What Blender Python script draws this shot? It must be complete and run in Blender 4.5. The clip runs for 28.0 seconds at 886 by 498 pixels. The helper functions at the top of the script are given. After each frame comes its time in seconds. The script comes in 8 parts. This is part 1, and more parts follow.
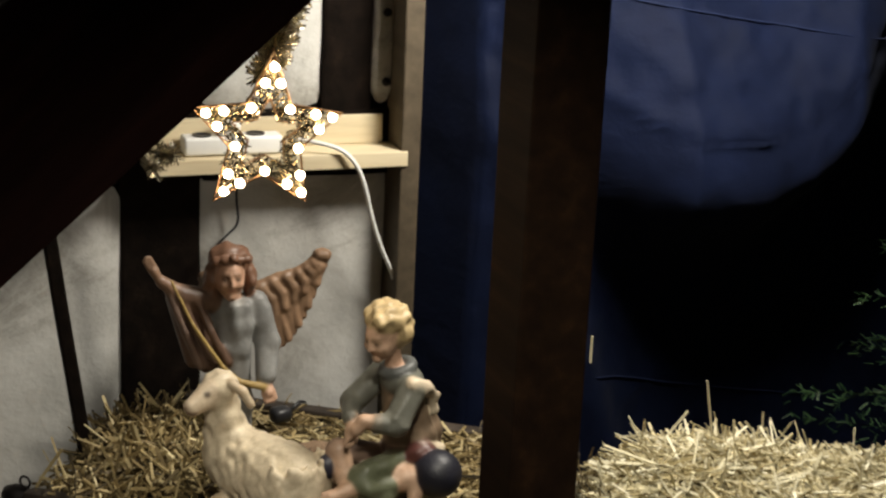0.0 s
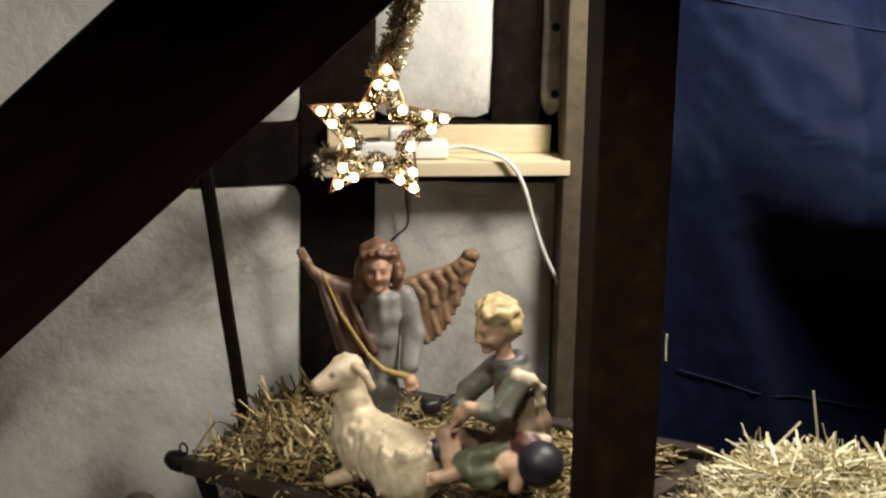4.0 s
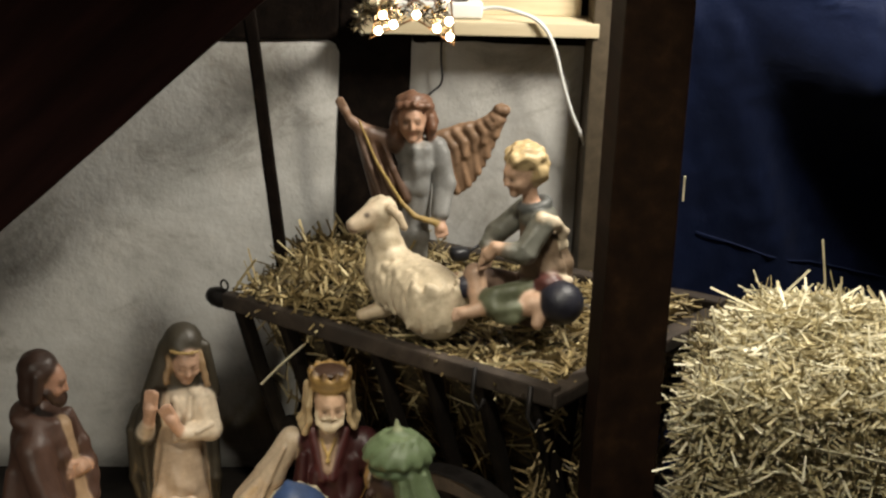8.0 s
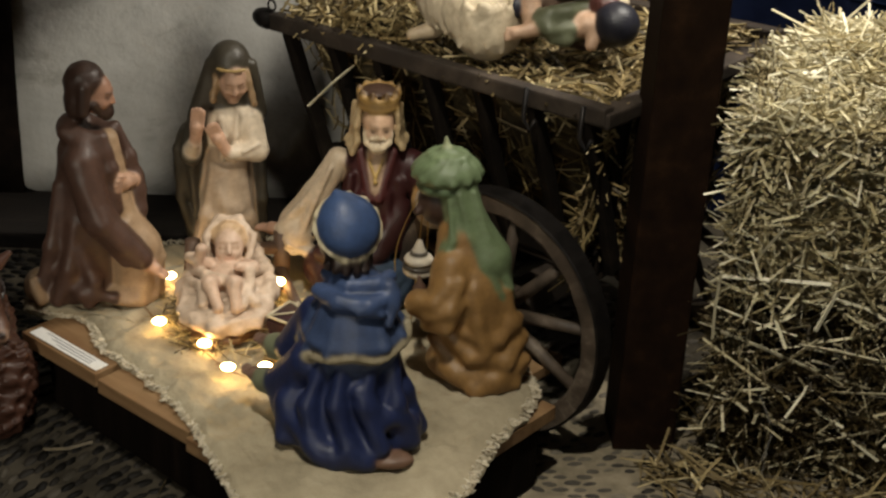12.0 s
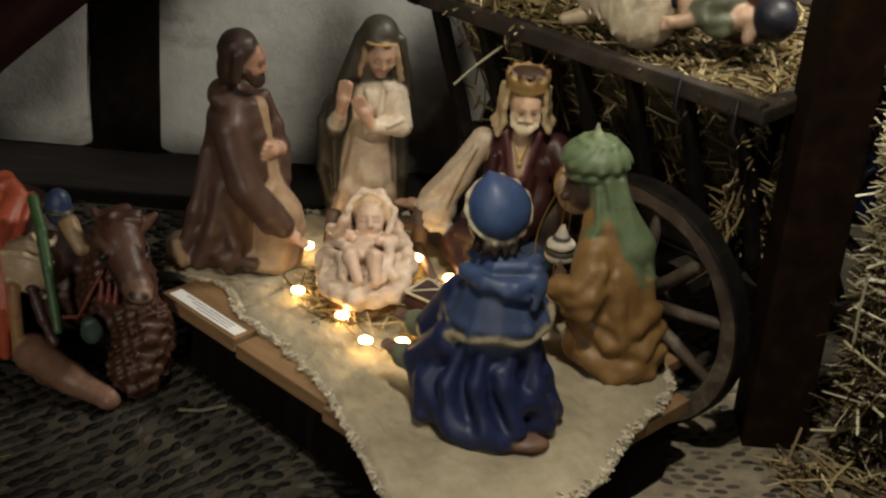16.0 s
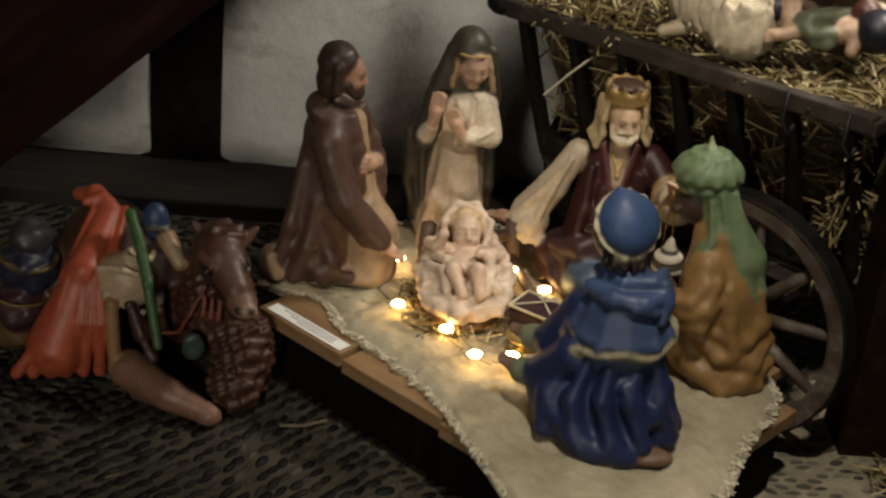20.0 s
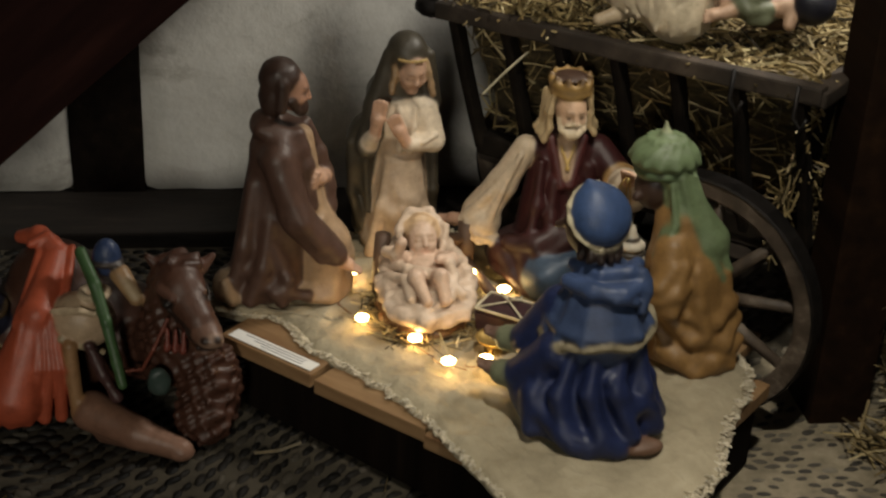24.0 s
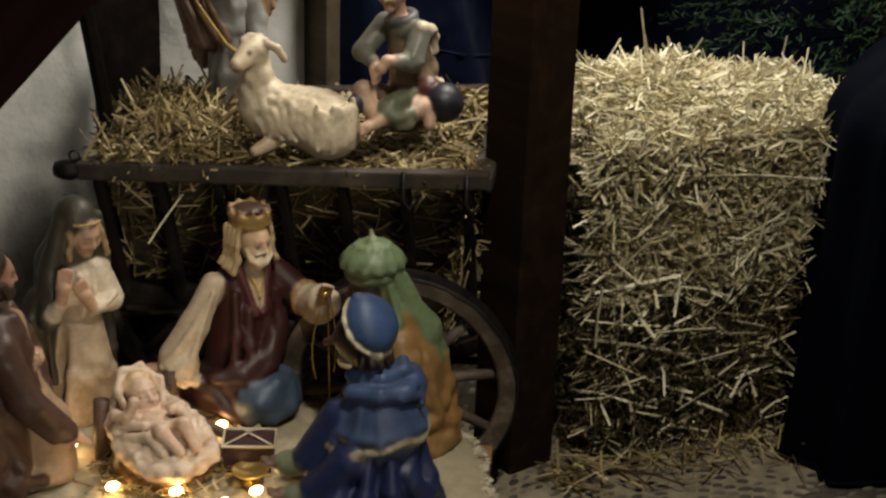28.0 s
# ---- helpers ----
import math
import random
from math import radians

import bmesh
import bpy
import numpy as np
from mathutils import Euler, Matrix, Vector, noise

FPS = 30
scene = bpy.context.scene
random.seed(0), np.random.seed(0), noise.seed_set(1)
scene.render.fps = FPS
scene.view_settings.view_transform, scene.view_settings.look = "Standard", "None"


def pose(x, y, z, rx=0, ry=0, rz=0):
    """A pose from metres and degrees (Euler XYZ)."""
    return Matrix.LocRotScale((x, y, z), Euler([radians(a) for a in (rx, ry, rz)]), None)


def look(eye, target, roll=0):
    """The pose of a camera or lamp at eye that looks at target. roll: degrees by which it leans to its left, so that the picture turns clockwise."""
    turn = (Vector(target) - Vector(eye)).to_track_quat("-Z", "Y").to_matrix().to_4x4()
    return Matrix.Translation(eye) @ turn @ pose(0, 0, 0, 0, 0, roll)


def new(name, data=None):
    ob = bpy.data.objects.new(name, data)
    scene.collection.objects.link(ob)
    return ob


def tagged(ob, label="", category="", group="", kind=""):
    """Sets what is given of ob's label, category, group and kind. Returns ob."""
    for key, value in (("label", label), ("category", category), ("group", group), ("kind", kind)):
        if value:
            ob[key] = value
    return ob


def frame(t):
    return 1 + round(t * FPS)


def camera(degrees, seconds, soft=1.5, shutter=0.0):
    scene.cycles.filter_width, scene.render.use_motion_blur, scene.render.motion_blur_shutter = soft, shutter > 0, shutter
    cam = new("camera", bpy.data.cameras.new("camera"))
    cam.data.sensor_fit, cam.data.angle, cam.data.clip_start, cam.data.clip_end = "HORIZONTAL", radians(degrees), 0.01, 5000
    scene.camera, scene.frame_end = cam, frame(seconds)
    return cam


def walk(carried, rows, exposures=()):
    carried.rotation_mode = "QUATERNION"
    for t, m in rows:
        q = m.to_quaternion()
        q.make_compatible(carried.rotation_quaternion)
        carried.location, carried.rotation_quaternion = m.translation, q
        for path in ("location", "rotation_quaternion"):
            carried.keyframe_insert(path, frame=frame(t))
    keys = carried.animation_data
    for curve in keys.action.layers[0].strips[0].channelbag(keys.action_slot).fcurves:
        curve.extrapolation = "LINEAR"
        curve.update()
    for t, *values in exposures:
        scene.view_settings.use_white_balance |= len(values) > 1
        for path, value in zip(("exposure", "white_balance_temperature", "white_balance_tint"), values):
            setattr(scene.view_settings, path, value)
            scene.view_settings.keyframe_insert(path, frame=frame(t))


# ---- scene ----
cam = camera(30.7, 28.0, soft=2.4, shutter=0.5)

PATH = [
    (0, (-0.863, -1.781, 1.620), (-0.206, 0.000, 1.044), 2.6),
    (0.5, (-0.748, -1.732, 1.619), (-0.205, 0.082, 1.035), 3.1),
    (1, (-0.695, -1.772, 1.640), (-0.237, 0.062, 1.065), 1.8),
    (1.5, (-0.670, -1.895, 1.646), (-0.229, -0.060, 1.038), 2.5),
    (2, (-0.589, -1.894, 1.667), (-0.215, -0.018, 1.080), 2.2),
    (2.5, (-0.518, -1.880, 1.627), (-0.317, 0.040, 1.064), 2.9),
    (4.5, (-0.490, -2.043, 1.601), (-0.296, -0.127, 1.062), 0.6),
    (5, (-0.493, -2.076, 1.602), (-0.285, -0.159, 1.070), 0.8),
    (5.5, (-0.488, -2.099, 1.598), (-0.274, -0.186, 1.056), 0.7),
    (6, (-0.488, -2.123, 1.596), (-0.290, -0.208, 1.056), 0.8),
    (6.5, (-0.490, -2.147, 1.577), (-0.304, -0.238, 1.009), 1.7),
    (7, (-0.490, -2.138, 1.563), (-0.312, -0.247, 0.935), 1.8),
    (7.5, (-0.499, -2.143, 1.556), (-0.341, -0.258, 0.905), 1.8),
    (8, (-0.508, -2.150, 1.547), (-0.355, -0.266, 0.893), 2.2),
    (8.5, (-0.505, -2.146, 1.526), (-0.361, -0.275, 0.832), 2.2),
    (9, (-0.507, -2.144, 1.512), (-0.343, -0.290, 0.779), 3.0),
    (9.5, (-0.507, -2.145, 1.498), (-0.336, -0.301, 0.743), 2.7),
    (10, (-0.503, -2.151, 1.488), (-0.332, -0.316, 0.712), 2.2),
    (10.5, (-0.500, -2.156, 1.483), (-0.342, -0.331, 0.681), 2.3),
    (11, (-0.507, -2.161, 1.467), (-0.357, -0.352, 0.628), 2.6),
    (11.5, (-0.517, -2.159, 1.449), (-0.379, -0.368, 0.569), 3.2),
    (12, (-0.525, -2.153, 1.445), (-0.412, -0.373, 0.541), 3.1),
    (12.5, (-0.535, -2.154, 1.439), (-0.440, -0.378, 0.523), 3.4),
    (14.5, (-0.576, -2.159, 1.446), (-0.540, -0.388, 0.517), 4.0),
    (15, (-0.591, -2.155, 1.445), (-0.573, -0.385, 0.513), 4.3),
    (15.5, (-0.607, -2.153, 1.446), (-0.604, -0.385, 0.511), 4.8),
    (16, (-0.613, -2.149, 1.450), (-0.603, -0.383, 0.512), 4.9),
    (16.5, (-0.623, -2.155, 1.447), (-0.624, -0.386, 0.514), 5.3),
    (17, (-0.639, -2.172, 1.447), (-0.614, -0.403, 0.514), 5.5),
    (17.5, (-0.657, -2.127, 1.446), (-0.599, -0.354, 0.523), 5.3),
    (18, (-0.701, -2.056, 1.452), (-0.645, -0.282, 0.530), 4.5),
    (18.5, (-0.760, -2.048, 1.442), (-0.689, -0.288, 0.493), 5.0),
    (19, (-0.815, -2.085, 1.452), (-0.721, -0.329, 0.500), 4.7),
    (19.5, (-0.845, -2.116, 1.457), (-0.739, -0.351, 0.521), 5.0),
    (20, (-0.885, -2.132, 1.452), (-0.787, -0.368, 0.513), 5.9),
    (20.5, (-0.915, -2.136, 1.452), (-0.827, -0.375, 0.509), 5.9),
    (21, (-0.939, -2.157, 1.448), (-0.860, -0.392, 0.510), 6.1),
    (21.5, (-0.935, -2.170, 1.436), (-0.825, -0.404, 0.504), 4.8),
    (22, (-0.941, -2.177, 1.446), (-0.811, -0.406, 0.524), 4.5),
    (22.5, (-0.927, -2.175, 1.451), (-0.763, -0.414, 0.518), 3.2),
    (24.5, (-1.152, -2.027, 1.435), (-0.808, -0.268, 0.506), 3.9),
    (25, (-1.316, -1.971, 1.441), (-0.830, -0.223, 0.505), 3.6),
    (25.5, (-1.454, -1.990, 1.436), (-0.774, -0.337, 0.518), 0.7),
    (26, (-1.550, -1.995, 1.444), (-0.760, -0.382, 0.537), 2.8),
    (26.5, (-1.594, -1.861, 1.405), (-0.721, -0.264, 0.551), 0.5),
    (27, (-1.631, -1.826, 1.399), (-0.611, -0.297, 0.551), 1.3),
    (27.5, (-1.683, -1.894, 1.471), (-0.593, -0.397, 0.659), 1.5),
    (28, (-1.710, -1.940, 1.467), (-0.602, -0.455, 0.705), 1.9),
]

EXPOSURES = [(0, -0.35), (2.5, -0.3), (5, -0.07), (9, -0.06), (12, -0.1), (15, -0.2), (22, -0.2), (26, -0.3), (28, -0.25)]
walk(cam, [(t, look(eye, target, roll)) for t, eye, target, roll in PATH], EXPOSURES)

# ---- world and lights ----
world = bpy.data.worlds.new("dim_room")
scene.world = world
world.use_nodes = True
world.node_tree.nodes["Background"].inputs["Color"].default_value = (0.55, 0.6, 0.75, 1)
world.node_tree.nodes["Background"].inputs["Strength"].default_value = 0.0006


def lamp(name, kind, energy, colour, m, **more):
    data = bpy.data.lights.new(name, kind)
    data.energy, data.color = energy, colour
    if "size" in more:
        data.shape, data.size = "DISK", more["size"]
    if "radius" in more:
        data.shadow_soft_size = more["radius"]
    if "angle" in more:
        data.spot_size, data.spot_blend = radians(more["angle"]), more.get("blend", 0.5)
    ob = new(name, data)
    ob.matrix_world = m
    return ob


KEY_AT = (0.28, 0.26, 1.66)
lamp("shelter_lamp_glow", "POINT", 88, (1.0, 0.94, 0.82), Matrix.Translation(KEY_AT), radius=0.13)
ROOM_LAMP_AT = (-0.55, -1.0, 2.4)
lamp("room_lamp_glow", "SPOT", 150, (1.0, 0.935, 0.785), look(ROOM_LAMP_AT, (-0.16, -0.1, 0.22)), radius=0.05, angle=48, blend=0.8)
WALL_LAMP_AT = (-1.75, -4.0, 1.6)
lamp("wall_lamp_glow", "SPOT", 270, (1.0, 0.935, 0.785), look(WALL_LAMP_AT, (-1.04, 0.45, 0.32)), radius=0.3, angle=25, blend=0.8)


# ---- materials ----
def material(name, base, rough=0.6, metal=0.0, spec=0.5):
    m = bpy.data.materials.new(name)
    m.use_nodes = True
    b = m.node_tree.nodes["Principled BSDF"]
    b.inputs["Base Color"].default_value = (*base, 1)
    b.inputs["Roughness"].default_value = rough
    b.inputs["Metallic"].default_value = metal
    b.inputs["Specular IOR Level"].default_value = spec
    return m


def add(m, kind, **sets):
    n = m.node_tree.nodes.new(kind)
    for key, value in sets.items():
        if key in n.inputs:
            n.inputs[key].default_value = value
        else:
            n.inputs[key.replace("_", " ")].default_value = value
    return n


def link(m, a, out, b, into):
    m.node_tree.links.new(a.outputs[out], b.inputs[into])


def ramp(m, stops):
    r = m.node_tree.nodes.new("ShaderNodeValToRGB")
    while len(r.color_ramp.elements) < len(stops):
        r.color_ramp.elements.new(0.5)
    for e, (at, colour) in zip(r.color_ramp.elements, stops):
        e.position, e.color = at, (*colour, 1)
    return r


def coords(m, scale=(1, 1, 1), turn=(0, 0, 0)):
    tc = m.node_tree.nodes.new("ShaderNodeTexCoord")
    mp = m.node_tree.nodes.new("ShaderNodeMapping")
    mp.inputs["Scale"].default_value = scale
    mp.inputs["Rotation"].default_value = [radians(a) for a in turn]
    link(m, tc, "Object", mp, "Vector")
    return mp


def bump(m, source, out, strength=0.3, distance=0.002):
    b = m.node_tree.nodes.new("ShaderNodeBump")
    b.inputs["Strength"].default_value, b.inputs["Distance"].default_value = strength, distance
    link(m, source, out, b, "Height")
    link(m, b, "Normal", m.node_tree.nodes["Principled BSDF"], "Normal")
    return b


def noisy(name, stops, scale=(8, 8, 8), detail=6, rough=0.7, metal=0.0, bumps=0.3, depth=0.002, turn=(0, 0, 0), fine=None, spec=0.4):
    """A surface whose colour runs through stops by a noise, with a second, finer noise for relief."""
    m = material(name, stops[0][1], rough, metal, spec)
    mp = coords(m, scale, turn)
    n = add(m, "ShaderNodeTexNoise", Scale=1.0, Detail=detail, Roughness=0.62)
    link(m, mp, "Vector", n, "Vector")
    r = ramp(m, stops)
    link(m, n, "Fac", r, "Fac")
    link(m, r, "Color", m.node_tree.nodes["Principled BSDF"], "Base Color")
    f = add(m, "ShaderNodeTexNoise", Scale=fine or 5.0, Detail=4, Roughness=0.7)
    link(m, mp, "Vector", f, "Vector")
    if bumps:
        bump(m, f, "Fac", bumps, depth)
    return m


def glow(name, colour, strength):
    m = material(name, colour, 0.4)
    b = m.node_tree.nodes["Principled BSDF"]
    b.inputs["Emission Color"].default_value = (*colour, 1)
    b.inputs["Emission Strength"].default_value = strength
    return m


PLASTER = noisy("white_limewash", [(0.3, (0.4, 0.395, 0.375)), (0.5, (0.55, 0.54, 0.515)), (0.7, (0.63, 0.62, 0.595))], (5, 5, 5), 8, 0.9, bumps=0.6, depth=0.007, fine=3.0)
grime_at = coords(PLASTER, (2.4, 2.4, 4.0))
grime = add(PLASTER, "ShaderNodeTexNoise", Scale=1.0, Detail=9, Roughness=0.7, Distortion=0.8)
link(PLASTER, grime_at, "Vector", grime, "Vector")
grime_ramp = ramp(PLASTER, [(0.33, (0.5, 0.48, 0.45)), (0.46, (0.9, 0.89, 0.88)), (0.6, (1.0, 1.0, 1.0))])
link(PLASTER, grime, "Fac", grime_ramp, "Fac")
grime_mix = PLASTER.node_tree.nodes.new("ShaderNodeMix")
grime_mix.data_type, grime_mix.blend_type = "RGBA", "MULTIPLY"
grime_mix.inputs["Factor"].default_value = 1.0
plaster_base = PLASTER.node_tree.nodes["Principled BSDF"].inputs["Base Color"]
PLASTER.node_tree.links.new(plaster_base.links[0].from_socket, grime_mix.inputs[6])
PLASTER.node_tree.links.new(grime_ramp.outputs["Color"], grime_mix.inputs[7])
PLASTER.node_tree.links.new(grime_mix.outputs[2], plaster_base)
DARK_OAK = noisy("dark_oak", [(0.3, (0.0035, 0.0025, 0.002)), (0.6, (0.009, 0.006, 0.0045)), (0.8, (0.02, 0.013, 0.009))], (30, 30, 3), 6, 0.85, bumps=0.4, depth=0.003, spec=0.05)
POST_WOOD = noisy("stained_post_wood", [(0.3, (0.008, 0.0042, 0.0026)), (0.55, (0.016, 0.0082, 0.0046)), (0.8, (0.034, 0.0165, 0.008))], (26, 26, 2.2), 6, 0.75, bumps=0.3, depth=0.002, spec=0.06)
BRACE_WOOD = noisy("red_brown_brace_wood", [(0.3, (0.008, 0.003, 0.0027)), (0.55, (0.017, 0.0064, 0.0053)), (0.8, (0.034, 0.0125, 0.01))], (3, 26, 26), 6, 0.8, bumps=0.3, depth=0.002, spec=0.05)
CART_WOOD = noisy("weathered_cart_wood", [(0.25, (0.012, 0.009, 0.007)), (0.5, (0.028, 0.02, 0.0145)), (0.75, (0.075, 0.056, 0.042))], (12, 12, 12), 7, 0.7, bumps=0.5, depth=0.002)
# Darker copy of the cart wood, with the shade under the top rail in its colour.
SHADED_STAKE = noisy("shade_dark_stake_wood", [(0.3, (0.006, 0.0045, 0.0035)), (0.55, (0.012, 0.009, 0.0065)), (0.8, (0.03, 0.022, 0.016))], (14, 14, 14), 7, 0.8, bumps=0.5, depth=0.002, spec=0.1)
RIM_WOOD = noisy("worn_wheel_wood", [(0.3, (0.03, 0.022, 0.016)), (0.55, (0.09, 0.066, 0.048)), (0.75, (0.26, 0.21, 0.16))], (16, 16, 16), 7, 0.6, bumps=0.5, depth=0.002)
PINE = noisy("raw_pine", [(0.3, (0.55, 0.45, 0.29)), (0.55, (0.66, 0.56, 0.38)), (0.8, (0.72, 0.62, 0.45))], (4, 40, 40), 5, 0.6, bumps=0.15, depth=0.001)
STUD_WOOD = noisy("grey_brown_stud", [(0.3, (0.05, 0.037, 0.022)), (0.6, (0.085, 0.064, 0.04)), (0.8, (0.12, 0.092, 0.06))], (30, 30, 3), 5, 0.7, bumps=0.2)
PLANK = noisy("sawn_plank", [(0.3, (0.17, 0.09, 0.04)), (0.55, (0.25, 0.15, 0.072)), (0.8, (0.34, 0.22, 0.115))], (5, 40, 40), 5, 0.6, bumps=0.2, depth=0.001)
IRON = noisy("black_iron", [(0.3, (0.012, 0.011, 0.011)), (0.7, (0.035, 0.03, 0.028))], (40, 40, 40), 4, 0.5, 0.7, 0.3)
PAPER = noisy("white_paper", [(0.3, (0.72, 0.71, 0.68)), (0.7, (0.8, 0.79, 0.77))], (30, 30, 30), 3, 0.8, bumps=0.0)
INK = material("grey_ink", (0.18, 0.18, 0.2), 0.8)
WHITE_PLASTIC = noisy("white_plastic", [(0.3, (0.74, 0.73, 0.7)), (0.7, (0.8, 0.79, 0.77))], (20, 20, 20), 3, 0.35, bumps=0.0)
BLACK_PLASTIC = noisy("black_plastic", [(0.3, (0.012, 0.012, 0.014)), (0.7, (0.022, 0.022, 0.025))], (30, 30, 30), 3, 0.4, bumps=0.1)
GOLD = noisy("worn_gold", [(0.3, (0.45, 0.28, 0.08)), (0.7, (0.7, 0.5, 0.18))], (30, 30, 30), 4, 0.35, 0.8, 0.2, 0.001)
WARM_BULB = glow("warm_bulb", (1.0, 0.78, 0.5), 38)
SMALL_BULB = glow("small_warm_bulb", (1.0, 0.64, 0.23), 44)
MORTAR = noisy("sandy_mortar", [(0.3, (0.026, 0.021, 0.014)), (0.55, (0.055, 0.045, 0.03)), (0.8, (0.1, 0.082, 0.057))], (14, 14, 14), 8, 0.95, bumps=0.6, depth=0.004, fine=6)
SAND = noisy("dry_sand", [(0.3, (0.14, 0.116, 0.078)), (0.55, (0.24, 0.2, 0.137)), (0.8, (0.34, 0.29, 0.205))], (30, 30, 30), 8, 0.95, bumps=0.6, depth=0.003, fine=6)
SILL_WOOD = noisy("sooty_sill_beam", [(0.3, (0.008, 0.006, 0.005)), (0.55, (0.018, 0.013, 0.010)), (0.8, (0.04, 0.029, 0.021))], (5, 40, 40), 7, 0.8, bumps=0.6, depth=0.004)
ROOM_WALL = noisy("dark_timber_room_wall", [(0.3, (0.016, 0.013, 0.010)), (0.7, (0.03, 0.024, 0.018))], (3, 3, 3), 5, 0.9, bumps=0.2)


def island(name, stops, rough=0.6, noise_scale=60.0, obj=False, bumps=0.2):
    """Colour that changes from piece to piece of one mesh (or from object to object), with a fine noise on top."""
    m = material(name, stops[0][1], rough, 0.0, 0.35)
    src = m.node_tree.nodes.new("ShaderNodeObjectInfo" if obj else "ShaderNodeNewGeometry")
    r = ramp(m, stops)
    link(m, src, "Random" if obj else "Random Per Island", r, "Fac")
    mp = coords(m, (noise_scale,) * 3)
    n = add(m, "ShaderNodeTexNoise", Scale=1.0, Detail=4)
    link(m, mp, "Vector", n, "Vector")
    rr = ramp(m, [(0.25, (0.6, 0.6, 0.6)), (0.75, (1.1, 1.1, 1.1))])
    link(m, n, "Fac", rr, "Fac")
    mix = m.node_tree.nodes.new("ShaderNodeMix")
    mix.data_type, mix.blend_type = "RGBA", "MULTIPLY"
    mix.inputs["Factor"].default_value = 1.0
    m.node_tree.links.new(r.outputs["Color"], mix.inputs[6])
    m.node_tree.links.new(rr.outputs["Color"], mix.inputs[7])
    m.node_tree.links.new(mix.outputs[2], m.node_tree.nodes["Principled BSDF"].inputs["Base Color"])
    if bumps:
        bump(m, n, "Fac", bumps, 0.001)
    return m


# Same straw twice: STRAW has shade in its colour, TOP_STRAW has light in it.
STRAW = island("shade_toned_straw", [(0.0, (0.016, 0.011, 0.004)), (0.5, (0.068, 0.047, 0.017)), (0.84, (0.21, 0.155, 0.068)), (1.0, (0.78, 0.7, 0.46))], 0.5, 30)
TOP_STRAW = island("lit_top_straw", [(0.0, (0.24, 0.19, 0.09)), (0.35, (0.48, 0.4, 0.22)), (0.75, (0.68, 0.61, 0.39)), (1.0, (0.84, 0.79, 0.6))], 0.5, 30)
PALE_STRAW = island("pale_straw", [(0.0, (0.6, 0.52, 0.32)), (1.0, (0.85, 0.8, 0.6))], 0.45, 30)
HAY = island("brown_hay", [(0.0, (0.05, 0.035, 0.015)), (0.4, (0.21, 0.15, 0.062)), (0.75, (0.44, 0.34, 0.165)), (1.0, (0.7, 0.59, 0.34))], 0.6, 30)
# Packed straw, its colour darkened to give the shade between stalks and stakes.
CHAFF = noisy("shade_dark_packed_straw", [(0.3, (0.02, 0.014, 0.006)), (0.5, (0.06, 0.043, 0.018)), (0.7, (0.16, 0.12, 0.055))], (26, 26, 60), 8, 0.85, bumps=0.8, depth=0.01, fine=3)
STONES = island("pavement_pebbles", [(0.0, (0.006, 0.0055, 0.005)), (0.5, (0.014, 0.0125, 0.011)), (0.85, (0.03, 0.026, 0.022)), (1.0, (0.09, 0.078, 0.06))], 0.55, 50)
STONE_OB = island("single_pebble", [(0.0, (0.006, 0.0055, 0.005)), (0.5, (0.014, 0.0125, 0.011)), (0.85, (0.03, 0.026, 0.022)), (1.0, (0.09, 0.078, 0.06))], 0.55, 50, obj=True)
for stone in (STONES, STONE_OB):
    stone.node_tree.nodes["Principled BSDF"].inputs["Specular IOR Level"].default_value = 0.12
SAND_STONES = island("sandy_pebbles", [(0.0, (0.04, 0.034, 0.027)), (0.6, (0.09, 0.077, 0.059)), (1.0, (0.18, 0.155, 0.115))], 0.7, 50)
NEEDLES = island("fir_needles", [(0.0, (0.02, 0.045, 0.02)), (0.6, (0.045, 0.1, 0.042)), (1.0, (0.08, 0.15, 0.065))], 0.5, 40, bumps=0)
TINSEL = island("gold_tinsel", [(0.0, (0.10, 0.075, 0.04)), (0.6, (0.3, 0.24, 0.14)), (1.0, (0.8, 0.74, 0.6))], 0.22, 40, bumps=0)
TINSEL.node_tree.nodes["Principled BSDF"].inputs["Metallic"].default_value = 0.9


def cloth(name, base, fold=1.0):
    m = noisy(name, [(0.3, tuple(c * 0.75 for c in base)), (0.6, base), (0.8, tuple(min(1, c * 1.2) for c in base))], (9, 9, 9), 6, 0.75, bumps=0.5, depth=0.006, fine=1.2, spec=0.25)
    m.node_tree.nodes["Principled BSDF"].inputs["Sheen Weight"].default_value = 0.25
    return m


BLUE_CLOTH = cloth("dark_blue_cloth", (0.0048, 0.0115, 0.047))
BLUE_CLOTH.node_tree.nodes["Principled BSDF"].inputs["Sheen Weight"].default_value = 0.04
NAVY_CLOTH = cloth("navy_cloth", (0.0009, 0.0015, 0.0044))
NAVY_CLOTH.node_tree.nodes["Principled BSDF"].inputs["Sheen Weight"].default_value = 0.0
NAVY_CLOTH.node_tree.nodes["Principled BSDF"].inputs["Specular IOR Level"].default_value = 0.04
FLEECE = noisy("cream_fleece", [(0.3, (0.26, 0.22, 0.15)), (0.55, (0.375, 0.32, 0.222)), (0.8, (0.48, 0.415, 0.3))], (14, 14, 14), 7, 0.95, bumps=0.7, depth=0.006, fine=5, spec=0.1)


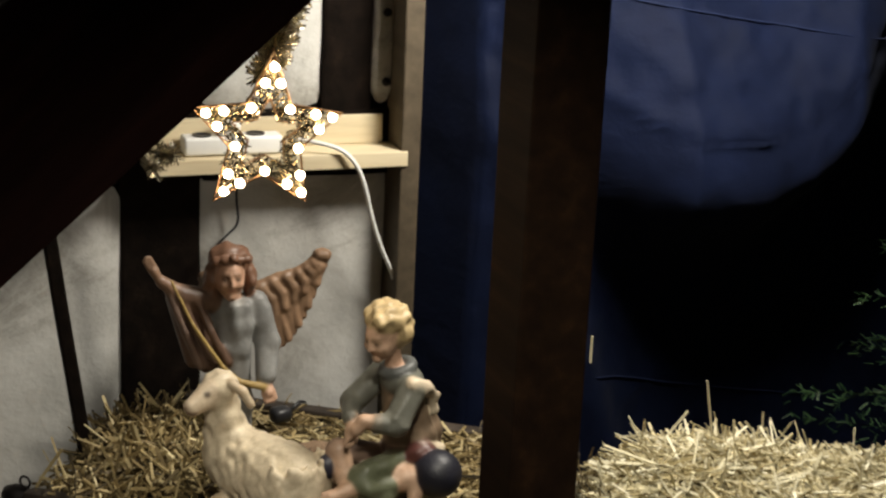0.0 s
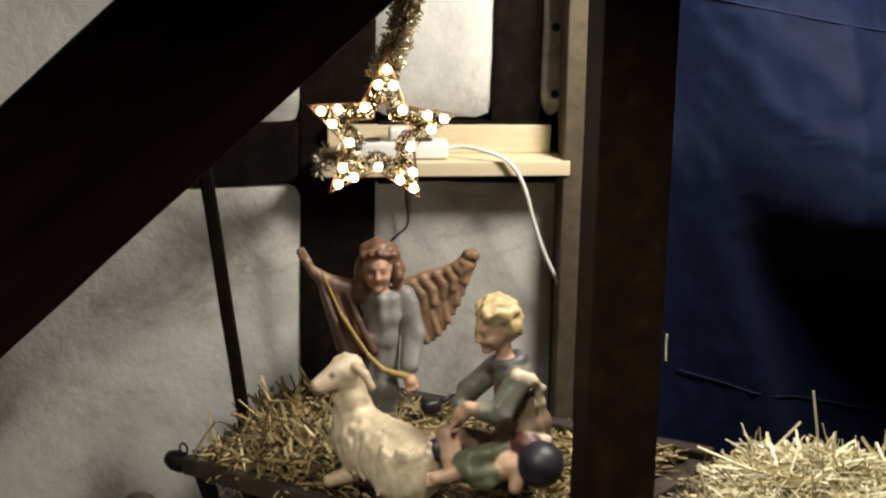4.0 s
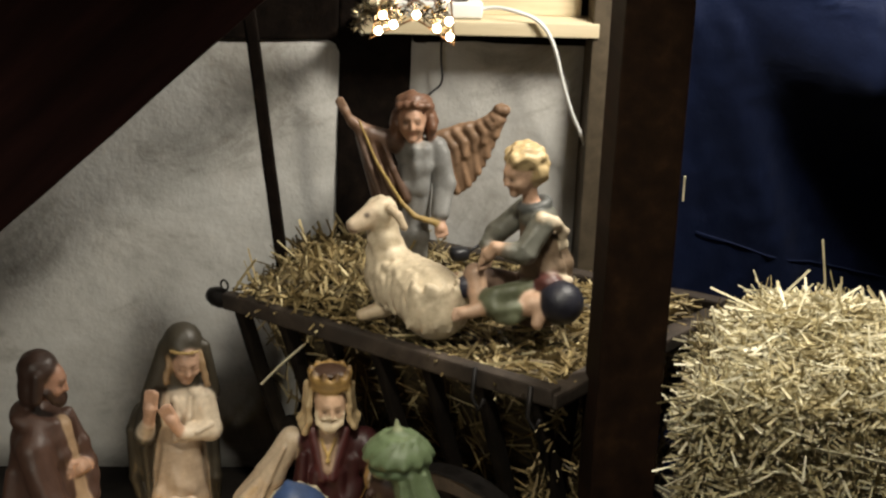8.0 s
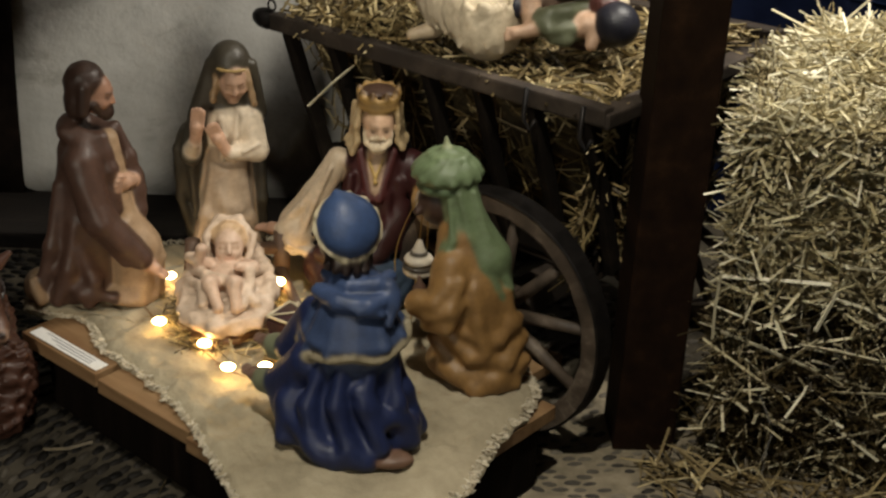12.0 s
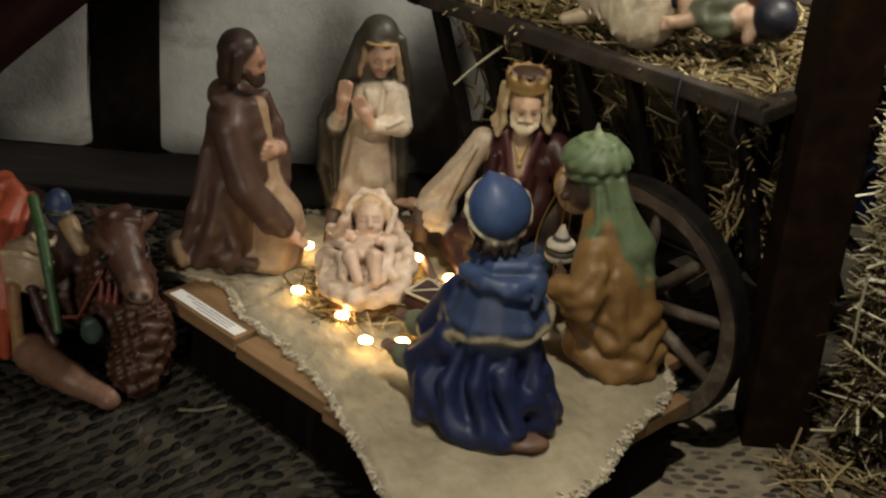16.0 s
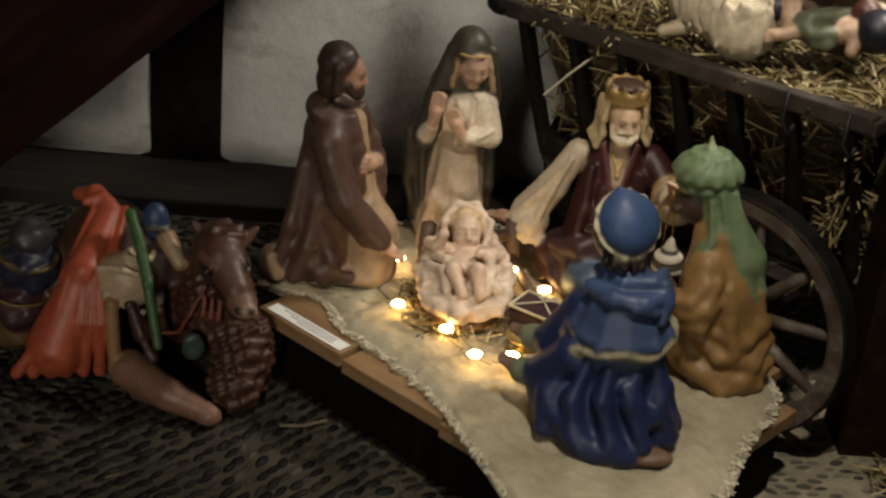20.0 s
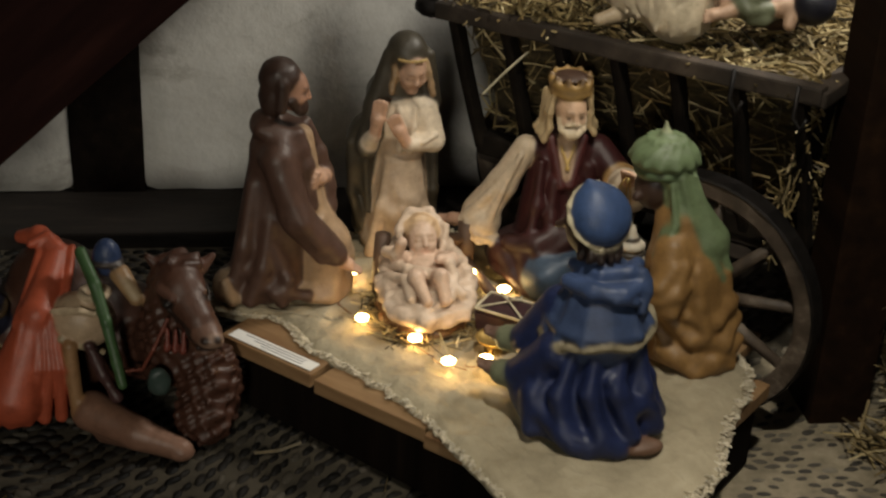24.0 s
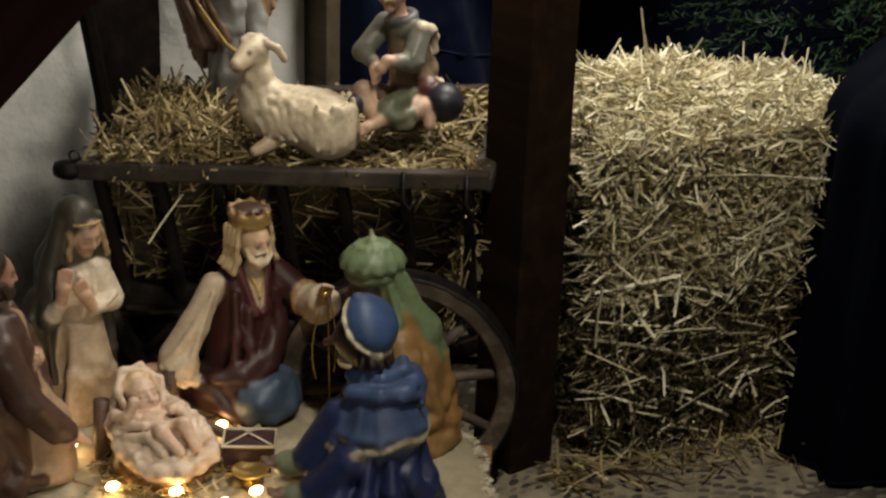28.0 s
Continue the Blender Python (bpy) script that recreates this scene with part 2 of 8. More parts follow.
def painted():
    """Hand-painted cast stone: the paint of each figure, worn, with a soft gloss."""
    m = material("painted_cast_figure", (0.5, 0.4, 0.3), 0.42, 0.0, 0.4)
    a = m.node_tree.nodes.new("ShaderNodeAttribute")
    a.attribute_name = "paint"
    mp = coords(m, (55, 55, 55))
    n = add(m, "ShaderNodeTexNoise", Scale=1.0, Detail=7, Roughness=0.65)
    link(m, mp, "Vector", n, "Vector")
    r = ramp(m, [(0.3, (0.7, 0.68, 0.65)), (0.42, (0.88, 0.86, 0.84)), (0.56, (1.0, 0.99, 0.98)), (0.72, (1.2, 1.18, 1.15))])
    link(m, n, "Fac", r, "Fac")
    mix = m.node_tree.nodes.new("ShaderNodeMix")
    mix.data_type, mix.blend_type = "RGBA", "MULTIPLY"
    mix.inputs["Factor"].default_value = 1.0
    m.node_tree.links.new(a.outputs["Color"], mix.inputs[6])
    m.node_tree.links.new(r.outputs["Color"], mix.inputs[7])
    m.node_tree.links.new(mix.outputs[2], m.node_tree.nodes["Principled BSDF"].inputs["Base Color"])
    f = add(m, "ShaderNodeTexNoise", Scale=5.0, Detail=4)
    link(m, mp, "Vector", f, "Vector")
    stretched = coords(m, (48, 48, 13))
    pleat = add(m, "ShaderNodeTexNoise", Scale=1.0, Detail=3, Roughness=0.5, Distortion=0.6)
    link(m, stretched, "Vector", pleat, "Vector")
    first = bump(m, pleat, "Fac", 0.25, 0.003)
    second = bump(m, f, "Fac", 0.3, 0.0015)
    link(m, first, "Normal", second, "Normal")
    rr = m.node_tree.nodes.new("ShaderNodeMapRange")
    rr.inputs["To Min"].default_value, rr.inputs["To Max"].default_value = 0.3, 0.62
    link(m, f, "Fac", rr, "Value")
    link(m, rr, "Result", m.node_tree.nodes["Principled BSDF"], "Roughness")
    return m


PAINT = painted()


# ---- mesh helpers ----
def thing(name, label, category, m=None, group="", kind=""):
    ob = new(name)
    ob.empty_display_size = 0.02
    if m is not None:
        ob.matrix_world = m
    return tagged(ob, label, category, group, kind)


def part(name, bm, mat, parent=None, label="", smooth=False, m=None):
    """Links a bmesh (or mesh data) as one mesh object under a thing or a part."""
    if isinstance(bm, bmesh.types.BMesh):
        data = bpy.data.meshes.new(name)
        bm.to_mesh(data)
        bm.free()
        for p in data.polygons:
            p.use_smooth = smooth
    else:
        data = bm
    if mat is not None and not data.materials:
        data.materials.append(mat)
    ob = new(name, data)
    ob.parent = parent
    if m is not None:
        ob.matrix_local = m
    return tagged(ob, label)


def place(ob, **tags):
    return tagged(ob, **tags)


def box(size, at=(0, 0, 0), bevel=0.003, rough=0.0, cuts=0, seed=1, m=None):
    """A block centred at `at`, with bevelled edges; rough: uneven surface in metres, over `cuts` cuts."""
    bm = bmesh.new()
    bmesh.ops.create_cube(bm, size=1, matrix=Matrix.Translation(at) @ Matrix.Diagonal((*size, 1)))
    if cuts:
        longest = max(range(3), key=lambda k: size[k])
        edges = [e for e in bm.edges if abs((e.verts[0].co - e.verts[1].co)[longest]) > 0.5 * size[longest]]
        bmesh.ops.subdivide_edges(bm, edges=edges, cuts=cuts)
    if bevel:
        sharp = [e for e in bm.edges if e.calc_face_angle(0) > 0.7]
        bmesh.ops.bevel(bm, geom=sharp, offset=bevel, segments=2, affect="EDGES", profile=0.6)
    if rough:
        for v in bm.verts:
            v.co += noise.noise_vector(v.co * 9 + Vector((seed, seed * 2, 0))) * rough
    if m is not None:
        bm.transform(m)
    return bm


def beam(a, b, wide, deep, bevel=0.004, rough=0.0, cuts=0, up=(0, 0, 1), seed=1):
    """A block from a to b; wide across, deep along `up`. Returns the bmesh in a's own frame and the pose of that frame."""
    a, b = Vector(a), Vector(b)
    x = (b - a).normalized()
    y = Vector(up).cross(x).normalized()
    z = x.cross(y)
    m = Matrix.Translation((a + b) / 2) @ Matrix((x, y, z)).transposed().to_4x4()
    return box(((b - a).length, wide, deep), bevel=bevel, rough=rough, cuts=cuts, seed=seed), m


def rod(points, radius, sides=8, taper=None):
    """A tube along points."""
    bm = bmesh.new()
    pts = [Vector(p) for p in points]
    rings = []
    for i, p in enumerate(pts):
        d = (pts[min(i + 1, len(pts) - 1)] - pts[max(i - 1, 0)]).normalized()
        side = d.orthogonal().normalized() if i == 0 else (side - d * side.dot(d)).normalized()
        other = d.cross(side)
        r = radius if taper is None else radius + (taper - radius) * i / (len(pts) - 1)
        rings.append([bm.verts.new(p + (side * math.cos(k * math.tau / sides) + other * math.sin(k * math.tau / sides)) * r) for k in range(sides)])
    for a, b in zip(rings, rings[1:]):
        for k in range(sides):
            bm.faces.new((a[k], a[(k + 1) % sides], b[(k + 1) % sides], b[k]))
    bm.faces.new(rings[0][::-1]), bm.faces.new(rings[-1])
    return bm


def turned(profile, sides=24):
    """A turned body from rows of (radius, height)."""
    bm = bmesh.new()
    rings = [[bm.verts.new((r * math.cos(k * math.tau / sides), r * math.sin(k * math.tau / sides), z)) for k in range(sides)] for r, z in profile]
    for a, b in zip(rings, rings[1:]):
        for k in range(sides):
            bm.faces.new((a[k], a[(k + 1) % sides], b[(k + 1) % sides], b[k]))
    bm.faces.new(rings[0][::-1]), bm.faces.new(rings[-1])
    return bm


def mesh_data(name, verts, faces, smooth=False):
    data = bpy.data.meshes.new(name)
    data.from_pydata([tuple(v) for v in verts], [], faces)
    if smooth:
        data.polygons.foreach_set("use_smooth", [True] * len(data.polygons))
    data.update()
    return data


def straws(name, rng, count, where, length=(0.05, 0.16), radius=(0.0008, 0.0019), bend=0.15):
    """Many stalks joined into one mesh. where(rng) gives the middle of a stalk and its direction."""
    verts, faces = [], []
    for _ in range(count):
        mid, way = where(rng)
        way = Vector(way).normalized()
        half = rng.uniform(*length) / 2
        r = rng.uniform(*radius)
        s = way.orthogonal().normalized()
        o = way.cross(s)
        turn = rng.uniform(0, math.tau)
        s, o = s * math.cos(turn) + o * math.sin(turn), o * math.cos(turn) - s * math.sin(turn)
        sag = s * rng.uniform(-bend, bend) * half
        at = len(verts)
        for k, (d, w) in enumerate(((-1, 0), (0, 1), (1, 0))):
            c = Vector(mid) + way * d * half + sag * w
            for q in range(3):
                a = q * math.tau / 3
                verts.append(c + (s * math.cos(a) * 1.5 + o * math.sin(a)) * r)
        for k in (0, 3):
            for q in range(3):
                faces.append((at + k + q, at + k + (q + 1) % 3, at + k + 3 + (q + 1) % 3, at + k + 3 + q))
        faces.append((at + 2, at + 1, at)), faces.append((at + 6, at + 7, at + 8))
    return mesh_data(name, verts, faces)


# ---- modelled figures: blended round forms, meshed on a grid ----
def ball(c, r, colour, k=0.012, rot=None, **more):
    return dict(kind="ball", c=c, r=(r, r, r) if isinstance(r, (int, float)) else r, colour=colour, k=k, rot=rot, **more)


def limb(a, b, ra, rb, colour, k=0.012, **more):
    return dict(kind="limb", a=a, b=b, ra=ra, rb=rb, colour=colour, k=k, **more)


def hoop(c, big, small, colour, k=0.004, rot=None, **more):
    return dict(kind="hoop", c=c, big=big, small=small, colour=colour, k=k, rot=rot, **more)


def distance(p, f):
    if f["kind"] == "limb":
        a, b = np.array(f["a"]), np.array(f["b"])
        ab = b - a
        t = np.clip(((p - a) @ ab) / (ab @ ab), 0, 1)
        d = np.linalg.norm(p - a - t[:, None] * ab, axis=1) - (f["ra"] + (f["rb"] - f["ra"]) * t)
        around, along = p - a, t
    else:
        q = p - np.array(f["c"])
        if f.get("rot"):
            q = q @ np.array(Euler([radians(v) for v in f["rot"]]).to_matrix())
        if f["kind"] == "hoop":
            ring = np.hypot(np.hypot(q[:, 0], q[:, 1] * f.get("squash", 1.0)) - f["big"], q[:, 2] * f.get("flat", 1.0))
            d = ring - f["small"]
        else:
            r = np.array(f["r"])
            k0 = np.linalg.norm(q / r, axis=1)
            k1 = np.linalg.norm(q / r**2, axis=1)
            d = k0 * (k0 - 1) / np.maximum(k1, 1e-9)
        around, along = q, np.clip(q[:, 2] / 0.2 + 0.5, 0, 1)
    if "folds" in f:
        n, amp, twist = f["folds"]
        angle = np.arctan2(around[:, 1], around[:, 0])
        fade = (1 - along) if f["kind"] == "limb" else 1.0
        wave = np.abs(np.sin(0.5 * n * angle + twist * p[:, 2] * 15)) * 2 - 1.2
        wave = wave + 0.7 * np.sin(0.8 * n * angle - twist * p[:, 2] * 24 + 1.3)
        d = d + amp * (0.25 + 0.75 * fade) * wave
    if "curls" in f:
        s, amp = f["curls"]
        w = 0.9 * np.sin(p @ np.array((0.5, 0.7, -0.4)) * s * 0.6)
        d = d + amp * 0.4 * (np.sin(p @ np.array((0.8, -0.3, 0.5)) * s + w) + np.sin(p @ np.array((-0.4, 0.8, 0.6)) * s * 1.17 - w + 1) + np.sin(p @ np.array((0.3, 0.6, -0.8)) * s * 0.83 + 2))
    return d


def sculpt(name, forms, step=0.0045, floor=None):
    """One mesh of all forms blended together, with the paint of each form on its own surface."""
    lo, hi = np.full(3, 9.0), np.full(3, -9.0)
    for f in forms:
        if f["kind"] == "limb":
            ends = np.array([f["a"], f["b"]])
            r = max(f["ra"], f["rb"])
            lo, hi = np.minimum(lo, ends.min(0) - r), np.maximum(hi, ends.max(0) + r)
        else:
            r = f["big"] + f["small"] if f["kind"] == "hoop" else max(f["r"])
            lo, hi = np.minimum(lo, np.array(f["c"]) - r), np.maximum(hi, np.array(f["c"]) + r)
    lo, hi = lo - 3 * step, hi + 3 * step
    if floor is not None:
        lo[2] = floor - 2 * step
    shape = np.ceil((hi - lo) / step).astype(int) + 1
    axes = [lo[k] + step * np.arange(shape[k]) for k in range(3)]
    v = np.full(shape, 1.0)
    for f in forms:
        pad = f["k"] + 4 * step + 0.01
        if f["kind"] == "limb":
            ends, rr = np.array([f["a"], f["b"]]), max(f["ra"], f["rb"])
            a, b = ends.min(0) - rr - pad, ends.max(0) + rr + pad
        else:
            rr = f["big"] + f["small"] if f["kind"] == "hoop" else max(f["r"])
            a, b = np.array(f["c"]) - rr - pad, np.array(f["c"]) + rr + pad
        i0 = np.clip(np.floor((a - lo) / step).astype(int), 0, shape)
        i1 = np.clip(np.ceil((b - lo) / step).astype(int) + 1, 0, shape)
        cut = tuple(slice(m, n) for m, n in zip(i0, i1))
        old = v[cut]
        if not old.size:
            continue
        p = np.stack(np.meshgrid(*[axes[k][cut[k]] for k in range(3)], indexing="ij"), -1).reshape(-1, 3)
        d = distance(p, f).reshape(old.shape)
        h = np.maximum(f["k"] - np.abs(old - d), 0) / f["k"]
        if f.get("cut"):
            h = np.maximum(f["k"] - np.abs(old + d), 0) / f["k"]
            v[cut] = np.maximum(old, -d) + h * h * f["k"] * 0.25
        else:
            v[cut] = np.minimum(old, d) - h * h * f["k"] * 0.25
    if floor is not None:
        v = np.maximum(v, (floor - axes[2])[None, None, :])
    inside = v < 0
    corner = [(i, j, k) for i in (0, 1) for j in (0, 1) for k in (0, 1)]
    cut = [tuple(slice(o, s - 1 + o) for o, s in zip(c, shape)) for c in corner]
    count = sum(inside[c].astype(int) for c in cut)
    active = (count > 0) & (count < 8)
    cells = np.argwhere(active)
    index = np.full(active.shape, -1)
    index[active] = np.arange(len(cells))
    sums, hits = np.zeros((len(cells), 3)), np.zeros(len(cells))
    vals = [v[c][active] for c in cut]
    for a in range(8):
        for b in range(a + 1, 8):
            if sum(x != y for x, y in zip(corner[a], corner[b])) != 1:
                continue
            cross = (vals[a] < 0) != (vals[b] < 0)
            t = vals[a][cross] / (vals[a][cross] - vals[b][cross])
            ca, cb = np.array(corner[a]), np.array(corner[b])
            sums[cross] += ca + t[:, None] * (cb - ca)
            hits[cross] += 1
    verts = lo + step * (cells + sums / hits[:, None])
    faces = []
    for axis in range(3):
        u, w = (axis + 1) % 3, (axis + 2) % 3
        sl_a, sl_b = [slice(1, s - 1) for s in shape], [slice(1, s - 1) for s in shape]
        sl_a[axis], sl_b[axis] = slice(0, shape[axis] - 1), slice(1, shape[axis])
        ina, inb = inside[tuple(sl_a)], inside[tuple(sl_b)]
        where = np.argwhere(ina != inb)
        flip = ina[tuple(where.T)]
        base = where + 1
        base[:, axis] -= 1
        eu, ew = np.eye(3, dtype=int)[u], np.eye(3, dtype=int)[w]
        quad = [index[tuple((base - o).T)] for o in (eu * 0 + ew * 0, eu, eu + ew, ew)]
        quad = np.stack(quad, 1)
        quad[~flip] = quad[~flip][:, ::-1]
        faces.append(quad)
    faces = np.concatenate(faces)
    data = bpy.data.meshes.new(name)
    data.from_pydata(verts.tolist(), [], faces.tolist())
    data.polygons.foreach_set("use_smooth", [True] * len(data.polygons))
    paint, total = np.zeros((len(verts), 4)), np.full((len(verts), 1), 1e-30)
    solid = [f for f in forms if not f.get("cut")]
    near = [distance(verts, f) - f.get("over", 0.0) for f in solid]
    best = np.min(near, axis=0)
    for f, d in zip(solid, near):
        w = np.exp(-np.clip((d - best) / 0.0009, 0, 60))[:, None]
        paint[:, :3] += w * np.array(f["colour"])
        total += w
    paint = paint / total
    paint[:, 3] = 1
    layer = data.attributes.new("paint", "FLOAT_COLOR", "POINT")
    layer.data.foreach_set("color", paint.ravel())
    data.update()
    data.materials.append(PAINT)
    return data


def statue(name, forms, m, label, category, step=0.0045, floor=None):
    ob = new(name, sculpt(name, forms, step, floor))
    ob.matrix_world = m
    return tagged(ob, label, category)


# ---- structure ----
WALL_Y = 0.83


def structure(name, bm, mat, m=None, label="", smooth=False):
    return tagged(part(name, bm, mat, None, label, smooth, m), kind="structure")


ground = bmesh.new()
bmesh.ops.create_grid(ground, x_segments=60, y_segments=60, size=4.0)
for v in ground.verts:
    v.co.z = noise.noise(v.co * 1.3) * 0.004 - 0.004
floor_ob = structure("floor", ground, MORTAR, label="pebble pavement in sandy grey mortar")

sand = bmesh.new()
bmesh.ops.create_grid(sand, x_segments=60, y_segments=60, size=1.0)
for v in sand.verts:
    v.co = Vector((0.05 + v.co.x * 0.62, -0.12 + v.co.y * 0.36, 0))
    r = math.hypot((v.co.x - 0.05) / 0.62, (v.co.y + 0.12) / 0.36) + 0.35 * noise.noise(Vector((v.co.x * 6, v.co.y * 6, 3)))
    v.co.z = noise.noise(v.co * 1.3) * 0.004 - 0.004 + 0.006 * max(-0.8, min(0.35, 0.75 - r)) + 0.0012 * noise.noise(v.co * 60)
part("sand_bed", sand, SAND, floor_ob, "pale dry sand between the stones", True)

back = structure("wall_north", box((3.63, 0.2, 2.6), (-1.79, WALL_Y + 0.14, 1.3), 0.0), ROOM_WALL, label="half-timbered wall with white limewashed panels")


def panel(x0, x1, z0, z1, seed, corner=0.02):
    """A limewashed infill with a soft, uneven outline, a little proud of the timber."""
    w, h = x1 - x0, z1 - z0
    nx, nz = max(6, int(w / 0.03)), max(6, int(h / 0.03))
    bm = bmesh.new()
    rows = []
    for j in range(nz + 1):
        row = []
        for i in range(nx + 1):
            x, z = w * i / nx, h * j / nz
            edge = min(x, w - x, z, h - z)
            ex, ez = min(x, w - x), min(z, h - z)
            if ex < corner and ez < corner:
                far = math.hypot(corner - ex, corner - ez)
                pull = max(0, far - corner) * 0.75
                x += pull * (1 if x < w / 2 else -1)
                z += pull * (1 if z < h / 2 else -1)
            n = noise.noise_vector(Vector((x0 + x, seed, z0 + z)) * 14)
            n2 = noise.noise(Vector((x0 + x, seed * 3, z0 + z)) * 4)
            y = -0.016 - 0.005 * n2 + (0.016 if edge < 1e-6 else 0.0)
            row.append(bm.verts.new((x0 + x + n.x * 0.004, WALL_Y + 0.012 + y, z0 + z + n.z * 0.004)))
        rows.append(row)
    for a, b in zip(rows, rows[1:]):
        for i in range(nx):
            bm.faces.new((a[i], a[i + 1], b[i + 1], b[i]))
    return part("plaster_panel", bm, PLASTER, back, "uneven white limewashed panel", True)


for n, (x0, x1, z0, z1) in enumerate(((-3.2, -2.3, 0.03, 0.92), (-2.17, -1.323, 0.03, 0.92), (-1.194, -0.474, 0.03, 0.925), (-0.342, -0.006, 0.03, 0.945),
                                      (-2.17, -1.323, 1.03, 1.9), (-1.194, -0.472, 1.03, 1.9), (-0.342, -0.129, 1.04, 1.9), (-0.043, -0.002, 1.04, 1.9))):
    panel(x0, x1, z0, z1, n + 1, 0.03)


def timber(a, b, wide, deep, seed, mat=None):
    bm, m = beam(a, b, wide, deep, 0.006, 0.004, 14, (0, 1, 0), seed)
    return part("timber", bm, mat or DARK_OAK, back, "", False, m)


for n, x in enumerate((-2.235, -1.2585, -0.407)):
    timber((x, WALL_Y + 0.055, 0.02), (x, WALL_Y + 0.055, 2.0), 0.14, 0.1, n + 3)
timber((-0.085, WALL_Y + 0.055, 1.03), (-0.085, WALL_Y + 0.055, 2.0), 0.09, 0.1, 9)
for n, (a, b) in enumerate(((-3.2, -2.305), (-2.165, -1.33), (-1.188, -0.478), (-0.336, 0.03))):
    timber((a, WALL_Y + 0.05, 0.978), (b, WALL_Y + 0.05, 0.978), 0.115, 0.1, 12 + n)
timber((-3.2, WALL_Y - 0.075, -0.02), (0.05, WALL_Y - 0.075, -0.02), 0.10, 0.19, 21, SILL_WOOD)

for x, z in ((-0.022, 1.205), (-0.02, 1.085)):
    part("nail", turned([(0.008, 0.0), (0.0075, 0.004), (0.003, 0.006)], 10), IRON, back, "black iron nail head", True, Matrix.Translation((x, WALL_Y - 0.006, z)) @ Matrix.Rotation(radians(90), 4, "X"))

# the front frame: a post and a long brace
post, m = beam((-0.049, 0.055, -0.01), (-0.049, 0.055, 2.35), 0.098, 0.11, 0.004, 0.0012, 30, (0, 1, 0), 5)
front_post = tagged(part("front_post", post, POST_WOOD, None, "", False, m), "square dark-stained wooden post on the pavement", "post", kind="structure")
d = Vector((0.736, -0.02, 0.673)).normalized()
low = Vector((-1.109, 0.075, 0.658))
across = Vector((-0.673, 0.0, 0.736))
mid = low + across * 0.118 + Vector((0, 0.05, 0))
bm, m = beam(mid - d * 1.02, mid + d * 1.36, 0.1, 0.236, 0.006, 0.002, 30, across, 7)
tagged(part("brace", bm, BRACE_WOOD, None, "", False, m), "broad red-brown diagonal timber brace", "beam", kind="structure")
# upright stud and pine shelf at the end of the wall
bm, m = beam((0.006, WALL_Y - 0.03, 0.0), (0.006, WALL_Y - 0.03, 2.0), 0.034, 0.09, 0.003, 0.001, 20, (0, 1, 0), 4)
tagged(part("stud", bm, STUD_WOOD, None, "", False, m), "upright grey-brown sawn stud at the wall's end", "stud", kind="structure")

shelf = thing("shelf", "raw pine shelf board fixed to the wall", "shelf", pose(-0.22, WALL_Y - 0.02, 0.966))
part("shelf_board", box((0.44, 0.12, 0.026), (0, 0.0, 0), 0.002), PINE, shelf)
part("back_board", box((0.40, 0.022, 0.05), (-0.005, 0.02, 0.0385), 0.002), PINE, shelf)

# curtain of dark blue cloth behind the straw: a deep swag above, plain cloth falling in one long fold below
SWAG = ((-0.5, 1.30), (0.19, 1.26), (0.232, 1.133), (0.29, 1.039), (0.367, 0.973), (0.46, 0.93), (0.55, 0.915), (0.66, 0.93), (0.77, 1.0), (0.88, 1.13), (1.0, 1.22), (3.0, 1.26))


def along(rows, x):
    for (a, za), (b, zb) in zip(rows, rows[1:]):
        if x <= b:
            t = (x - a) / (b - a)
            return za + (zb - za) * t
    return rows[-1][1]


def drape(x0, x1, z0, z1, y, nx=230, nz=180):
    bm = bmesh.new()
    rows = []
    for j in range(nz + 1):
        row = []
        for i in range(nx + 1):
            x, z = x0 + (x1 - x0) * i / nx, z0 + (z1 - z0) * j / nz
            line = (along(SWAG, x - 0.03) + along(SWAG, x) + along(SWAG, x + 0.03)) / 3
            deep = 0.27 * max(0.0, min(1.0, (x - 0.2) / 0.28)) * max(0.25, min(1.0, (1.1 - x) / 0.3))
            over = z - line
            if over > 0:
                f = deep * max(0.0, 1 - (over / 0.46) ** 1.6)
            else:
                f = deep * math.exp(-(over / 0.16) ** 2)
            # one long fold under the swag, from the upper corner downwards
            ridge = 0.207 + (1.073 - z) * 0.35
            off = x - ridge
            if z < 1.12:
                f += 0.045 * min(1, (1.12 - z) / 0.15) * (math.exp(-(off / 0.045) ** 2) if off > 0 else math.exp(-(off / 0.09) ** 2))
            # fine pulled creases fanning out from the corner
            fan = math.atan2(1.45 - z, x + 0.02)
            f += 0.006 * noise.noise(Vector((fan * 11, math.hypot(x, z - 1.45) * 1.6, 2))) + 0.004 * noise.noise(Vector((fan * 30, math.hypot(x, z - 1.45) * 3, 5)))
            crease = noise.noise(Vector((x * 7 + z * 5, z * 9 - x * 4, 8)))
            f += 0.01 * (1 - abs(crease) * 2) * (1 if over > 0.08 else 0.3)
            f -= 0.3 * max(0.0, 1 - (x - x0) / 0.15)
            f += 0.006 * (1 - 2 * abs(noise.noise(Vector((x * 15 - z * 11, z * 14 + x * 9, 4))))) * (1 if over > 0.08 else 0.3) + 0.0025 * noise.noise(Vector((x * 40, 1, z * 40)))
            row.append(bm.verts.new((x, y - f, z)))
        rows.append(row)
    for a, b in zip(rows, rows[1:]):
        for i in range(nx):
            bm.faces.new((a[i], a[i + 1], b[i + 1], b[i]))
    bmesh.ops.solidify(bm, geom=bm.faces[:], thickness=0.003)
    return bm


